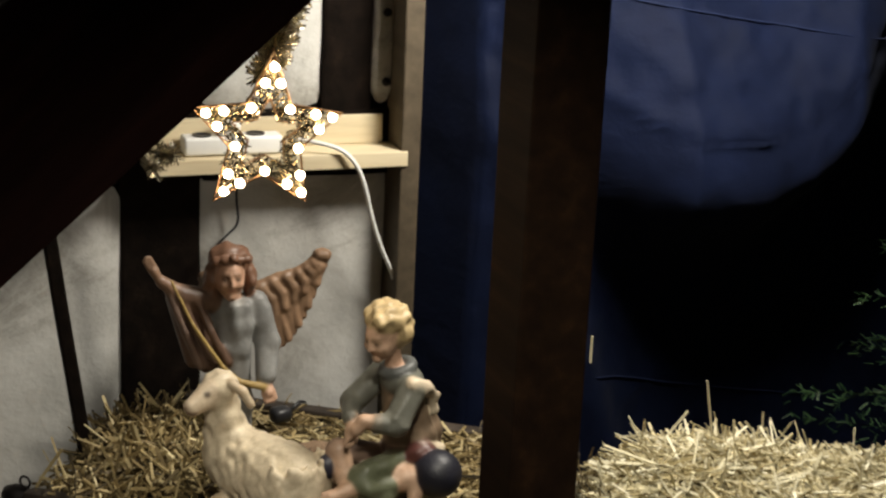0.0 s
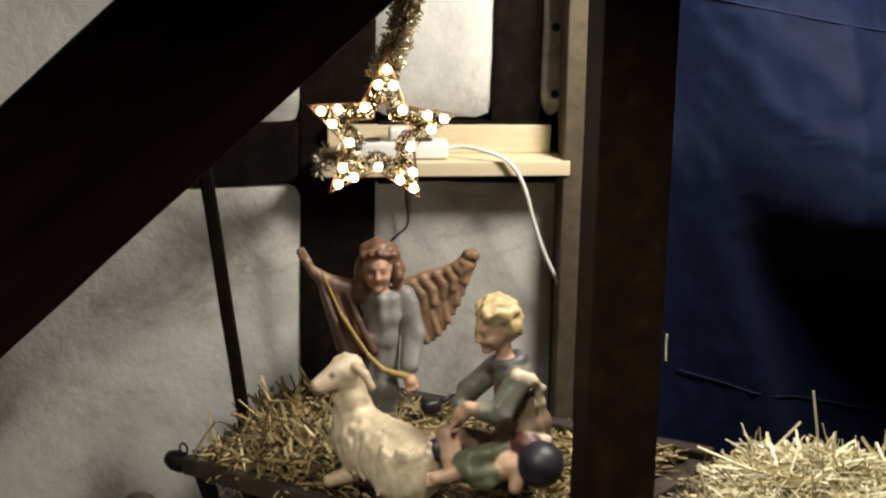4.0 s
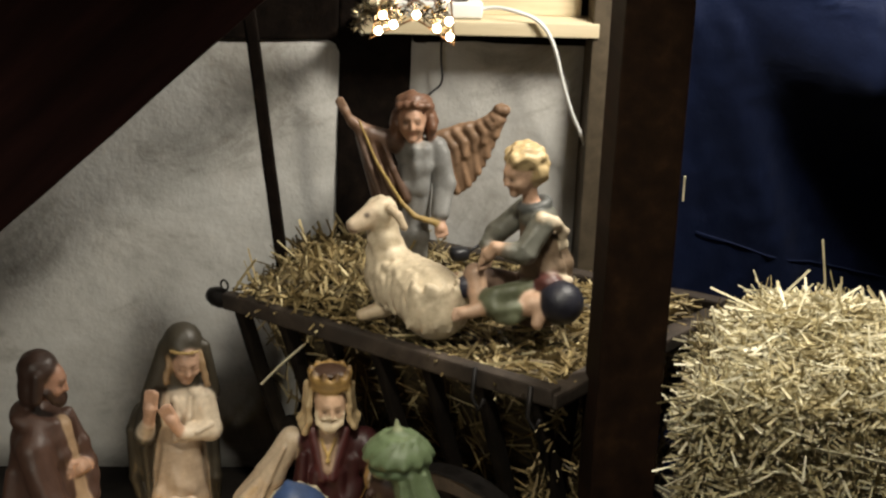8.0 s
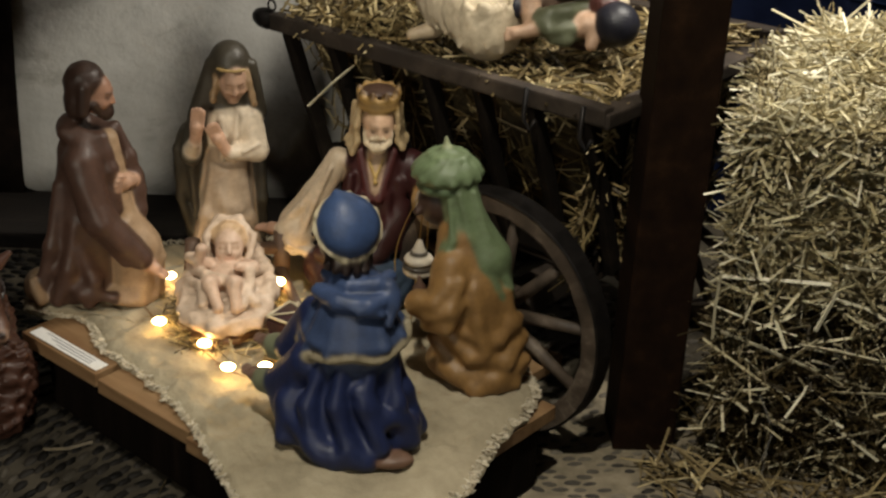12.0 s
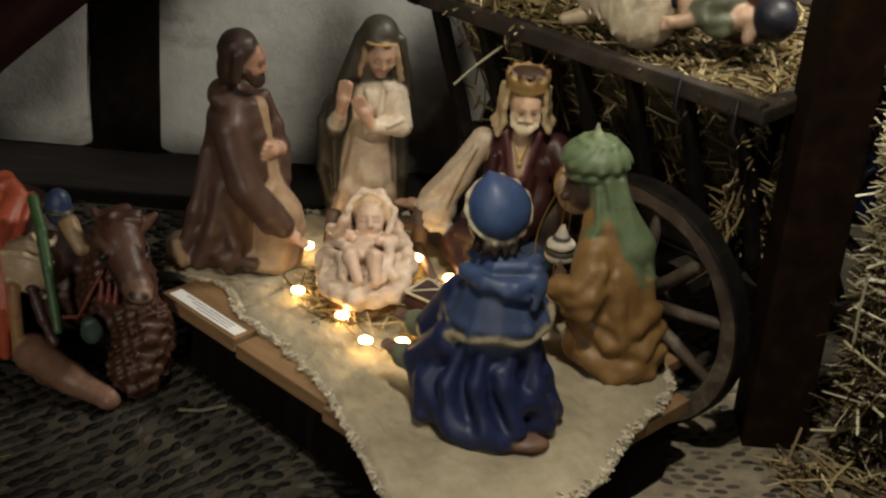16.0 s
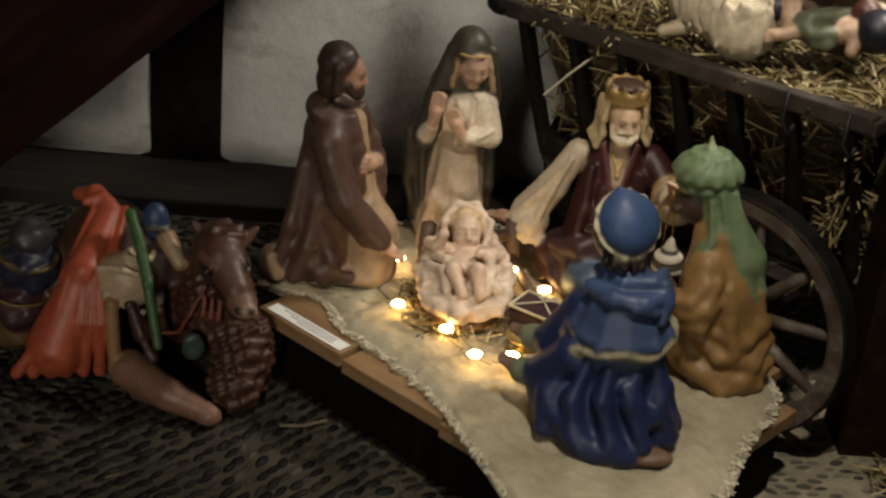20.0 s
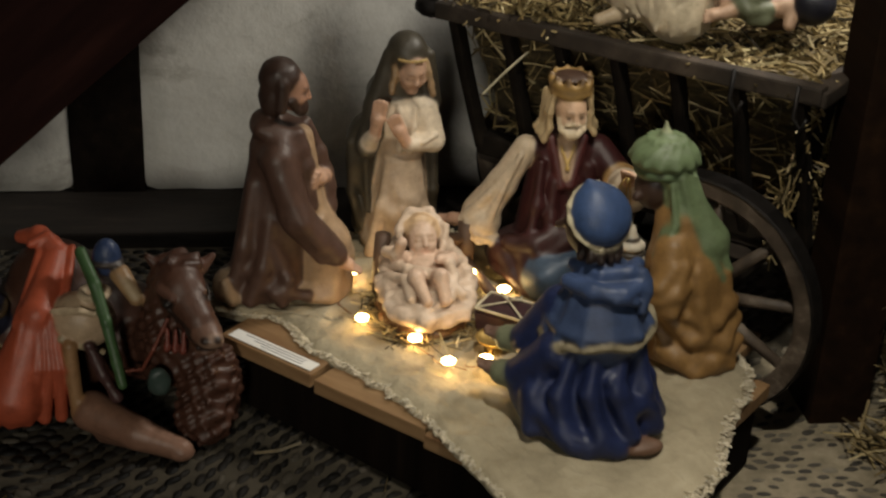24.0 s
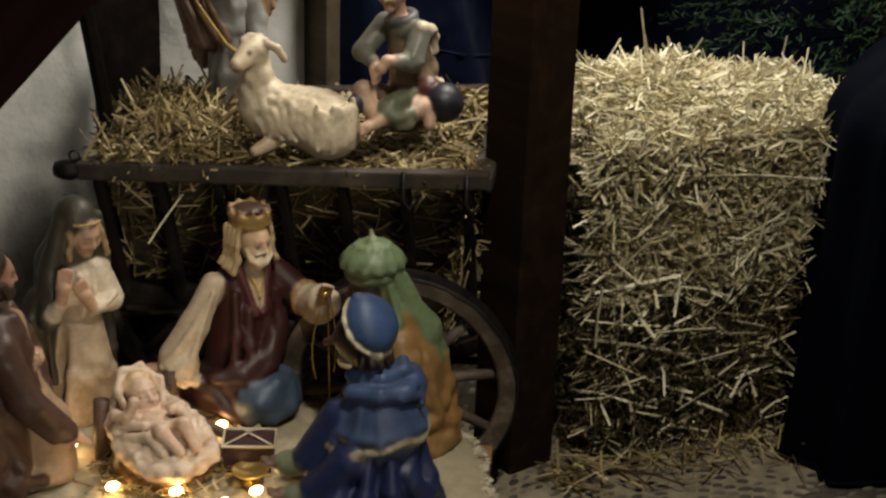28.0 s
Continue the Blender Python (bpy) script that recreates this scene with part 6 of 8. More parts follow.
fur, saddle_red = (0.055, 0.023, 0.0145), (0.36, 0.075, 0.036)
pale_fur, strap, pack = (0.13, 0.066, 0.044), (0.02, 0.011, 0.008), (0.022, 0.024, 0.042)
statue("camel_figure", [
    ball((-0.06, 0.1, 0.1), (0.17, 0.09, 0.1), fur, 0.02, curls=(110, 0.004)),
    ball((-0.08, 0.12, 0.19), (0.07, 0.06, 0.06), fur, 0.03),
    limb((0.07, 0.06, 0.1), (0.12, -0.02, 0.13), 0.06, 0.05, fur, 0.02, curls=(260, 0.004)),
    # shaggy breast and neck
    ball((0.16, -0.05, 0.085), (0.048, 0.048, 0.082), fur, 0.012, curls=(300, 0.0055)),
    ball((0.15, -0.08, 0.048), (0.043, 0.033, 0.045), fur, 0.012, curls=(300, 0.0055)),
    limb((0.1, 0.01, 0.14), (0.105, 0.0, 0.24), 0.048, 0.036, fur, 0.015, curls=(290, 0.004)),
    ball((0.115, -0.018, 0.165), (0.056, 0.05, 0.08), fur, 0.015, curls=(300, 0.0055)),
    # head: broad brow, long cheeks, soft pale muzzle with a split lip
    ball((0.118, -0.022, 0.251), (0.036, 0.036, 0.036), (0.075, 0.033, 0.021), 0.012),
    limb((0.122, -0.035, 0.243), (0.146, -0.07, 0.215), 0.032, 0.025, (0.08, 0.036, 0.023), 0.012),
    limb((0.126, -0.03, 0.229), (0.142, -0.056, 0.2), 0.028, 0.02, (0.06, 0.027, 0.018), 0.012),
    ball((0.156, -0.084, 0.2), (0.025, 0.024, 0.02), pale_fur, 0.01),
    ball((0.164, -0.1, 0.196), (0.019, 0.015, 0.013), (0.24, 0.155, 0.11), 0.006),
    ball((0.156, -0.092, 0.178), (0.017, 0.016, 0.0095), (0.15, 0.085, 0.06), 0.003),
    limb((0.142, -0.104, 0.185), (0.178, -0.106, 0.186), 0.0026, 0.0026, (0.02, 0.01, 0.008), 0.002, over=0.002),
    ball((0.154, -0.112, 0.201), (0.0045, 0.003, 0.003), (0.02, 0.01, 0.008), 0.002, over=0.003),
    ball((0.174, -0.11, 0.201), (0.0045, 0.003, 0.003), (0.02, 0.01, 0.008), 0.002, over=0.003),
    limb((0.09, -0.046, 0.255), (0.108, -0.066, 0.248), 0.009, 0.006, (0.09, 0.042, 0.028), 0.005),
    limb((0.145, -0.04, 0.256), (0.153, -0.05, 0.251), 0.009, 0.006, (0.09, 0.042, 0.028), 0.005),
    ball((0.1, -0.066, 0.239), (0.0075, 0.008, 0.0065), (0.012, 0.008, 0.007), 0.003, over=0.003),
    ball((0.152, -0.056, 0.241), (0.006, 0.006, 0.006), (0.012, 0.008, 0.007), 0.003, over=0.003),
    limb((0.126, -0.052, 0.256), (0.143, -0.084, 0.221), 0.004, 0.003, (0.24, 0.15, 0.11), 0.003, over=0.002),
    ball((0.118, -0.008, 0.280), (0.032, 0.026, 0.014), fur, 0.008, curls=(260, 0.005)),
    limb((0.088, 0.0, 0.267), (0.07, 0.002, 0.284), 0.012, 0.005, fur, 0.005),
    limb((0.15, -0.002, 0.267), (0.168, 0.002, 0.284), 0.012, 0.005, (0.09, 0.042, 0.03), 0.005),
    # halter, reins and tassels
    hoop((0.15, -0.074, 0.205), 0.027, 0.0028, strap, 0.002, rot=(46, 0, 30), over=0.003),
    hoop((0.126, -0.034, 0.238), 0.038, 0.003, strap, 0.002, rot=(46, 0, 30), over=0.003),
    *pleat([(0.096, -0.05, 0.236), (0.112, -0.068, 0.218), (0.132, -0.09, 0.205)], 0.003, 0.003, strap, 0.002, over=0.003),
    *pleat([(0.1, -0.07, 0.216), (0.078, -0.08, 0.17), (0.06, -0.07, 0.13), (0.02, -0.06, 0.12)], 0.0035, 0.0035, (0.14, 0.04, 0.025), 0.002, over=0.002),
    *[limb((0.1 + 0.012 * k, -0.072 - 0.004 * k, 0.2), (0.098 + 0.012 * k, -0.08 - 0.004 * k, 0.17), 0.003, 0.0055, (0.15, 0.035, 0.022), 0.002, over=0.002) for k in range(3)],
    ball((0.085, -0.09, 0.12), (0.018, 0.012, 0.026), (0.035, 0.055, 0.048), 0.004, over=0.002, curls=(230, 0.002)),
    # folded front leg
    limb((-0.02, -0.05, 0.045), (0.05, -0.095, 0.032), 0.032, 0.024, (0.19, 0.1, 0.066), 0.012),
    limb((0.05, -0.095, 0.032), (0.116, -0.122, 0.02), 0.024, 0.016, (0.23, 0.125, 0.085), 0.01),
    ball((0.116, -0.124, 0.015), (0.02, 0.017, 0.014), (0.2, 0.11, 0.075), 0.006),
    limb((0.0, -0.06, 0.012), (0.1, -0.11, 0.01), 0.018, 0.014, (0.12, 0.064, 0.044), 0.01),
    # red saddle cloth: a gathered upper fall and a wide fan below
    limb((-0.075, 0.09, 0.24), (-0.095, 0.0, 0.19), 0.022, 0.028, saddle_red, 0.008, over=0.003),
    *[limb((-0.096 + 0.012 * k, 0.092, 0.254), (-0.125 + 0.016 * k, -0.014, 0.182), 0.0065, 0.008, saddle_red, 0.0025, over=0.003) for k in range(5)],
    limb((-0.1, 0.0, 0.185), (-0.135, -0.03, 0.065), 0.026, 0.05, saddle_red, 0.01, over=0.003),
    *[p for k in range(7) for p in pleat([(-0.118 + 0.009 * k, -0.02, 0.188), (-0.135 + 0.014 * k, -0.046, 0.12), (-0.192 + 0.025 * k, -0.066 + 0.005 * k, 0.032)], 0.005, 0.0105, saddle_red, 0.0035, over=0.003)],
    *pleat([(-0.082, 0.1, 0.252), (-0.1, 0.12, 0.262), (-0.13, 0.14, 0.25)], 0.02, 0.011, saddle_red, 0.006),
    *pleat([(-0.07, 0.09, 0.258), (-0.085, 0.1, 0.27), (-0.11, 0.09, 0.262)], 0.01, 0.007, saddle_red, 0.005),
    # cream pad with studs, packs and straps
    ball((-0.03, 0.0, 0.178), (0.05, 0.042, 0.046), (0.40, 0.29, 0.19), 0.006, over=0.003),
    *[ball((-0.06 + 0.03 * k, -0.038 + 0.004 * abs(k - 1), 0.165 - 0.012 * k), 0.0055, (0.3, 0.24, 0.15), 0.002, over=0.003) for k in range(3)],
    *pleat([(-0.07, -0.02, 0.205), (-0.03, -0.036, 0.214), (0.012, -0.03, 0.2)], 0.005, 0.005, (0.46, 0.36, 0.24), 0.004, over=0.003),
    hoop((-0.01, 0.0, 0.225), 0.02, 0.006, (0.5, 0.4, 0.28), 0.004, over=0.003),
    ball((0.008, 0.035, 0.266), (0.022, 0.02, 0.032), (0.025, 0.042, 0.10), 0.004, over=0.003),
    hoop((0.008, 0.035, 0.262), 0.021, 0.004, (0.045, 0.035, 0.03), 0.002, over=0.004),
    limb((0.028, 0.02, 0.245), (0.052, -0.004, 0.215), 0.016, 0.012, (0.28, 0.17, 0.085), 0.006),
    limb((0.036, 0.008, 0.24), (0.05, -0.008, 0.222), 0.006, 0.006, (0.42, 0.32, 0.2), 0.003, over=0.003),
    *pleat([(-0.03, 0.03, 0.278), (-0.008, -0.012, 0.245), (0.008, -0.045, 0.2), (0.022, -0.065, 0.14), (0.03, -0.08, 0.11)], 0.0095, 0.008, (0.045, 0.095, 0.036), 0.004, over=0.003),
    *pleat([(-0.02, -0.04, 0.155), (0.0, -0.055, 0.11), (0.02, -0.07, 0.08)], 0.009, 0.009, (0.055, 0.026, 0.024), 0.004, over=0.002, curls=(200, 0.002)),
    ball((-0.195, 0.045, 0.165), (0.045, 0.05, 0.045), pack, 0.008, curls=(130, 0.006), over=0.003),
    ball((-0.19, 0.05, 0.215), (0.035, 0.04, 0.028), (0.035, 0.03, 0.034), 0.006, curls=(150, 0.004), over=0.003),
    hoop((-0.194, 0.044, 0.185), 0.046, 0.0045, (0.1, 0.065, 0.03), 0.003, rot=(6, 10, 0), over=0.003),
    ball((-0.205, 0.03, 0.1), (0.042, 0.04, 0.042), (0.055, 0.022, 0.028), 0.008, curls=(150, 0.005), over=0.003),
    hoop((-0.204, 0.03, 0.118), 0.042, 0.0035, (0.16, 0.1, 0.04), 0.003, rot=(-5, 4, 0), over=0.003),
    limb((-0.048, -0.04, 0.155), (-0.04, -0.056, 0.05), 0.011, 0.011, (0.27, 0.15, 0.07), 0.004, over=0.003),
    ball((-0.215, 0.07, 0.045), (0.05, 0.06, 0.045), (0.12, 0.07, 0.03), 0.012, curls=(140, 0.005)),
], pose(-1.22, 0.08, 0.0), "painted resting camel figure with red saddle cloth", "statue", 0.003, 0.0)

gown, auburn = (0.21, 0.21, 0.205), (0.16, 0.082, 0.05)
wing, mantle = (0.25, 0.155, 0.095), (0.11, 0.064, 0.043)
forms = [
    limb((-0.01, 0.0, 0.0), (-0.006, 0.0, 0.19), 0.03, 0.031, gown, 0.008),
    *soft_pleat([(-0.024, -0.024, 0.17), (-0.03, -0.03, 0.08), (-0.036, -0.032, -0.01)], 0.005, 0.009, gown),
    *soft_pleat([(-0.008, -0.028, 0.16), (-0.01, -0.034, 0.08), (-0.014, -0.036, -0.01)], 0.005, 0.009, gown),
    *soft_pleat([(0.008, -0.026, 0.17), (0.012, -0.03, 0.08), (0.012, -0.034, -0.01)], 0.005, 0.009, gown),
    ball((-0.005, 0.0, 0.222), (0.037, 0.026, 0.03), gown, 0.008),
    *soft_pleat([(-0.008, -0.024, 0.235), (-0.004, -0.028, 0.205), (-0.002, -0.028, 0.165)], 0.004, 0.005, gown),
    *soft_pleat([(0.012, -0.022, 0.235), (0.014, -0.026, 0.205), (0.01, -0.027, 0.165)], 0.004, 0.005, gown),
    hoop((-0.008, -0.004, 0.243), 0.017, 0.0035, (0.27, 0.26, 0.24), 0.003, rot=(14, 0, 0), over=0.001),
    limb((-0.006, -0.002, 0.24), (-0.01, -0.008, 0.268), 0.0145, 0.0135, SKIN, 0.005),
    *head((-0.014, -0.014, 0.286), -4, 2, 0.84, (0.47, 0.28, 0.19), (0.12, 0.07, 0.04)),
    ball((-0.011, 0.004, 0.304), (0.034, 0.029, 0.028), auburn, 0.003, curls=(240, 0.003)),
    ball((-0.041, 0.0, 0.272), (0.0115, 0.02, 0.028), auburn, 0.004, curls=(260, 0.0025)),
    ball((0.02, 0.002, 0.272), (0.0115, 0.02, 0.028), auburn, 0.004, curls=(260, 0.0025)),
    ball((-0.01, 0.02, 0.272), (0.032, 0.016, 0.03), auburn, 0.005, curls=(240, 0.002)),
    *[ball((-0.036 + 0.0115 * k, -0.031 + 0.0035 * abs(k - 2), 0.316 - 0.002 * abs(k - 2)), 0.0078, auburn, 0.003, curls=(420, 0.0018), over=0.001) for k in range(5)],
    # raised arm in a bronze mantle that hangs from it
    limb((-0.038, 0.0, 0.24), (-0.088, -0.006, 0.256), 0.019, 0.0165, mantle, 0.006),
    limb((-0.088, -0.006, 0.256), (-0.118, -0.01, 0.28), 0.014, 0.0095, (0.22, 0.13, 0.085), 0.005),
    *palm((-0.118, -0.01, 0.276), (-0.143, -0.012, 0.322), (0.26, 0.16, 0.105), 0.72, (1, 0, 0.6)),
    limb((-0.1, -0.004, 0.25), (-0.066, -0.004, 0.15), 0.0115, 0.017, mantle, 0.006),
    limb((-0.075, -0.002, 0.245), (-0.045, -0.006, 0.14), 0.0125, 0.017, mantle, 0.006),
    *pleat([(-0.108, -0.012, 0.262), (-0.085, -0.022, 0.2), (-0.06, -0.02, 0.14)], 0.0055, 0.0065, (0.16, 0.105, 0.08), 0.004),
    *pleat([(-0.09, -0.014, 0.256), (-0.068, -0.026, 0.2), (-0.04, -0.03, 0.15)], 0.0055, 0.0065, mantle, 0.004),
    *pleat([(-0.066, -0.014, 0.252), (-0.046, -0.028, 0.2), (-0.022, -0.034, 0.15)], 0.0055, 0.0065, mantle, 0.004),
    # folded sleeve of the other arm
    limb((0.032, 0.0, 0.234), (0.045, -0.012, 0.176), 0.0185, 0.0185, gown, 0.006),
    limb((0.045, -0.012, 0.176), (0.036, -0.046, 0.124), 0.0175, 0.015, gown, 0.006),
    *soft_pleat([(0.045, -0.012, 0.225), (0.056, -0.028, 0.175), (0.046, -0.055, 0.13)], 0.0045, 0.0045, gown),
    *palm((0.036, -0.05, 0.116), (0.042, -0.066, 0.09), SKIN, 1.0, (1, 0, 0.3)),
    # slender trumpet laid across, its bell at the lowered hand
    *pleat([(-0.106, -0.024, 0.284), (-0.075, -0.036, 0.215), (-0.03, -0.046, 0.145)], 0.0024, 0.0036, (0.42, 0.29, 0.1), 0.003, over=0.002),
    *pleat([(-0.03, -0.046, 0.145), (-0.006, -0.052, 0.122), (0.03, -0.058, 0.113)], 0.004, 0.006, (0.36, 0.25, 0.09), 0.003, over=0.002),
]
# wings: a rounded leading edge and long overlapping feathers that fan out from it
LEAD = [Vector((0.02, 0.028, 0.222)), Vector((0.04, 0.034, 0.244)), Vector((0.075, 0.036, 0.258)), Vector((0.112, 0.034, 0.268)), Vector((0.132, 0.032, 0.282)), Vector((0.146, 0.032, 0.304))]
for side, sx, back in ((1, 1.0, 0.0), (-1, 0.12, 0.9)):
    drop = 0.0 if side > 0 else 0.07

    def on_wing(x, y, z):
        return (side * sx * x, y + back * x, z - drop)

    for i in range(5):
        a, b = LEAD[i], LEAD[i + 1]
        forms.append(limb(on_wing(*a), on_wing(*b), 0.0125 - 0.0018 * i, 0.0125 - 0.0018 * (i + 1), wing, 0.004))
    for row, (count, reach, lift, thick) in enumerate(((12, 1.0, 0.0, 0.0098), (9, 0.5, -0.005, 0.009))):
        for k in range(count):
            t = k / (count - 1)
            s = t * 4.6
            i = min(4, int(s))
            root = LEAD[i].lerp(LEAD[i + 1], s - i)
            tip = Vector((0.056 + 0.094 * t**0.75, 0.03, 0.142 + 0.15 * t**1.7))
            end = root.lerp(tip, reach)
            mid = root.lerp(end, 0.5) + Vector((0.006, 0, 0.004 * (1 - t)))
            tone = tuple(c * (0.92 + 0.22 * (k % 2) - 0.12 * row) for c in wing)
            forms.append(limb(on_wing(root.x, root.y + lift, root.z), on_wing(mid.x, mid.y + lift, mid.z), thick, thick, tone, 0.0035))
            forms.append(limb(on_wing(mid.x, mid.y + lift, mid.z), on_wing(end.x, end.y + lift - 0.003 * (k % 2), end.z), thick, thick * 0.75, tone, 0.0035))
statue("winged_figure", forms, pose(-0.336, 0.57, 0.558), "painted winged figure in a grey-blue gown, arm raised", "statue", 0.0026, -0.03)

shirt, trousers, jerkin = (0.12, 0.12, 0.1), (0.105, 0.115, 0.07), (0.17, 0.12, 0.08)
blond, leg, fleecy = (0.45, 0.34, 0.18), (0.44, 0.29, 0.2), (0.5, 0.42, 0.31)
statue("seated_boy_figure", [
    ball((0.016, 0.0, 0.04), (0.052, 0.045, 0.034), (0.07, 0.045, 0.035), 0.01),
    limb((0.026, 0.0, 0.06), (0.014, 0.0, 0.18), 0.036, 0.031, jerkin, 0.008),
    *soft_pleat([(0.03, -0.034, 0.17), (0.044, -0.036, 0.12), (0.056, -0.032, 0.075)], 0.007, 0.009, jerkin),
    *soft_pleat([(0.012, -0.036, 0.16), (0.026, -0.04, 0.11), (0.034, -0.04, 0.075)], 0.006, 0.008, jerkin),
    *soft_pleat([(0.046, -0.016, 0.17), (0.06, -0.016, 0.12), (0.066, -0.014, 0.07)], 0.007, 0.009, jerkin),
    hoop((0.03, -0.004, 0.088), 0.04, 0.005, (0.075, 0.035, 0.022), 0.004, rot=(0, 8, 0)),
    ball((0.03, -0.05, 0.096), (0.022, 0.018, 0.018), (0.085, 0.03, 0.025), 0.005),
    ball((0.012, 0.0, 0.193), (0.03, 0.042, 0.022), shirt, 0.006),
    # fleece-lined armhole and collar
    *pleat([(0.012, -0.05, 0.204), (0.032, -0.048, 0.198), (0.048, -0.036, 0.178), (0.05, -0.034, 0.155)], 0.0085, 0.0075, fleecy, 0.004, over=0.002, curls=(330, 0.0015)),
    hoop((0.005, 0.0, 0.211), 0.0205, 0.0085, (0.085, 0.088, 0.085), 0.005, rot=(0, -16, 0)),
    limb((0.002, 0.0, 0.206), (-0.008, 0.0, 0.25), 0.013, 0.0125, SKIN, 0.004),
    *head((-0.021, -0.006, 0.266), -58, 18, 0.82, (0.52, 0.34, 0.24), (0.25, 0.16, 0.08)),
    ball((-0.013, 0.002, 0.287), (0.033, 0.033, 0.026), blond, 0.003, curls=(330, 0.003)),
    ball((0.003, 0.004, 0.272), (0.024, 0.03, 0.029), blond, 0.004, curls=(330, 0.003)),
    ball((-0.026, -0.02, 0.288), (0.018, 0.016, 0.014), blond, 0.004, curls=(330, 0.0028)),
    # near arm laid over the knee
    limb((0.014, -0.042, 0.193), (-0.014, -0.058, 0.15), 0.0205, 0.0185, shirt, 0.006),
    limb((-0.012, -0.058, 0.15), (-0.04, -0.056, 0.152), 0.0185, 0.0135, shirt, 0.005),
    *pleat([(0.014, -0.06, 0.185), (-0.004, -0.074, 0.15), (-0.028, -0.07, 0.146)], 0.004, 0.004, shirt, 0.004),
    *pleat([(0.0, -0.06, 0.186), (-0.02, -0.07, 0.162)], 0.004, 0.004, shirt, 0.004),
    limb((-0.04, -0.056, 0.153), (-0.06, -0.05, 0.156), 0.0115, 0.0095, leg, 0.004),
    *palm((-0.058, -0.052, 0.156), (-0.08, -0.044, 0.13), leg, 1.0, (0.6, 0.3, 1)),
    limb((0.0, 0.042, 0.192), (-0.05, 0.036, 0.15), 0.02, 0.018, shirt, 0.006),
    limb((-0.05, 0.036, 0.15), (-0.07, -0.02, 0.15), 0.0165, 0.012, shirt, 0.006),
    *palm((-0.066, -0.022, 0.15), (-0.076, -0.046, 0.118), leg, 1.0, (1, 0.3, 0.2)),
    # crossed legs in short green breeches
    limb((0.012, -0.024, 0.072), (-0.06, -0.054, 0.066), 0.025, 0.024, trousers, 0.008),
    *soft_pleat([(0.01, -0.05, 0.078), (-0.02, -0.07, 0.062), (-0.056, -0.078, 0.06)], 0.006, 0.007, trousers),
    *soft_pleat([(0.006, -0.04, 0.092), (-0.025, -0.058, 0.088), (-0.054, -0.062, 0.086)], 0.005, 0.006, trousers),
    *soft_pleat([(0.0, -0.06, 0.05), (-0.03, -0.074, 0.044), (-0.05, -0.074, 0.044)], 0.006, 0.006, trousers),
    limb((-0.068, -0.058, 0.062), (-0.094, -0.064, 0.054), 0.0145, 0.0115, leg, 0.005),
    *palm((-0.092, -0.063, 0.054), (-0.124, -0.07, 0.05), leg, 0.95, (0.1, 0.3, 1)),
    limb((0.0, -0.062, 0.066), (0.026, -0.068, 0.07), 0.0185, 0.0175, leg, 0.006),
    limb((0.014, -0.074, 0.06), (0.008, -0.084, 0.042), 0.0125, 0.01, leg, 0.005),
    limb((-0.02, 0.01, 0.07), (-0.086, -0.02, 0.1), 0.022, 0.018, (0.15, 0.1, 0.075), 0.008),
    limb((-0.086, -0.022, 0.1), (-0.082, -0.045, 0.066), 0.017, 0.014, leg, 0.006),
    ball((-0.104, -0.026, 0.08), (0.015, 0.016, 0.018), (0.02, 0.02, 0.034), 0.004),
    ball((0.046, -0.07, 0.072), (0.036, 0.036, 0.035), (0.013, 0.013, 0.02), 0.002),
    limb((0.03, -0.05, 0.104), (0.06, -0.04, 0.098), 0.009, 0.008, fleecy, 0.003),
], pose(-0.175, 0.262, 0.575), "painted seated boy figure with blond curls", "statue", 0.0025, -0.03)

wool = (0.56, 0.475, 0.345)
g = random.Random(9)
tufts = []
REAR, SHOULDER = Vector((0.026, -0.046, 0.054)), Vector((-0.034, 0.038, 0.062))
SIDE, BACKWARD = Vector((0.8, 0.6, 0)), Vector((0.6, -0.8, 0))
for k in range(420):
    t, a = g.random(), g.uniform(-0.3, math.pi + 0.3)
    tone = g.uniform(0.88, 1.06)
    r = 0.0445 + 0.007 * t
    p = SHOULDER.lerp(REAR, t) + SIDE * math.cos(a) * r + Vector((0, 0, math.sin(a) * r))
    q = p + BACKWARD * g.uniform(0.006, 0.016) + Vector((0, 0, -abs(math.cos(a)) * 0.014 - 0.002))
    q += Vector((g.gauss(0, 0.003), g.gauss(0, 0.003), 0))
    tufts.append(limb(tuple(p), tuple(q), 0.0032, 0.0024, tuple(v * tone for v in wool), 0.007))
for k in range(150):
    a, h, tone = g.uniform(-1.5, 1.5), g.uniform(-0.02, 0.045), g.uniform(0.88, 1.06)
    p = REAR + (BACKWARD * math.cos(a) + SIDE * math.sin(a)) * (0.0515 - 0.2 * max(0, h - 0.02)) + Vector((0, 0, h))
    tufts.append(limb(tuple(p), tuple(p + Vector((g.gauss(0, 0.003), g.gauss(0, 0.003), -0.018))), 0.0032, 0.0024, tuple(v * tone for v in wool), 0.007))
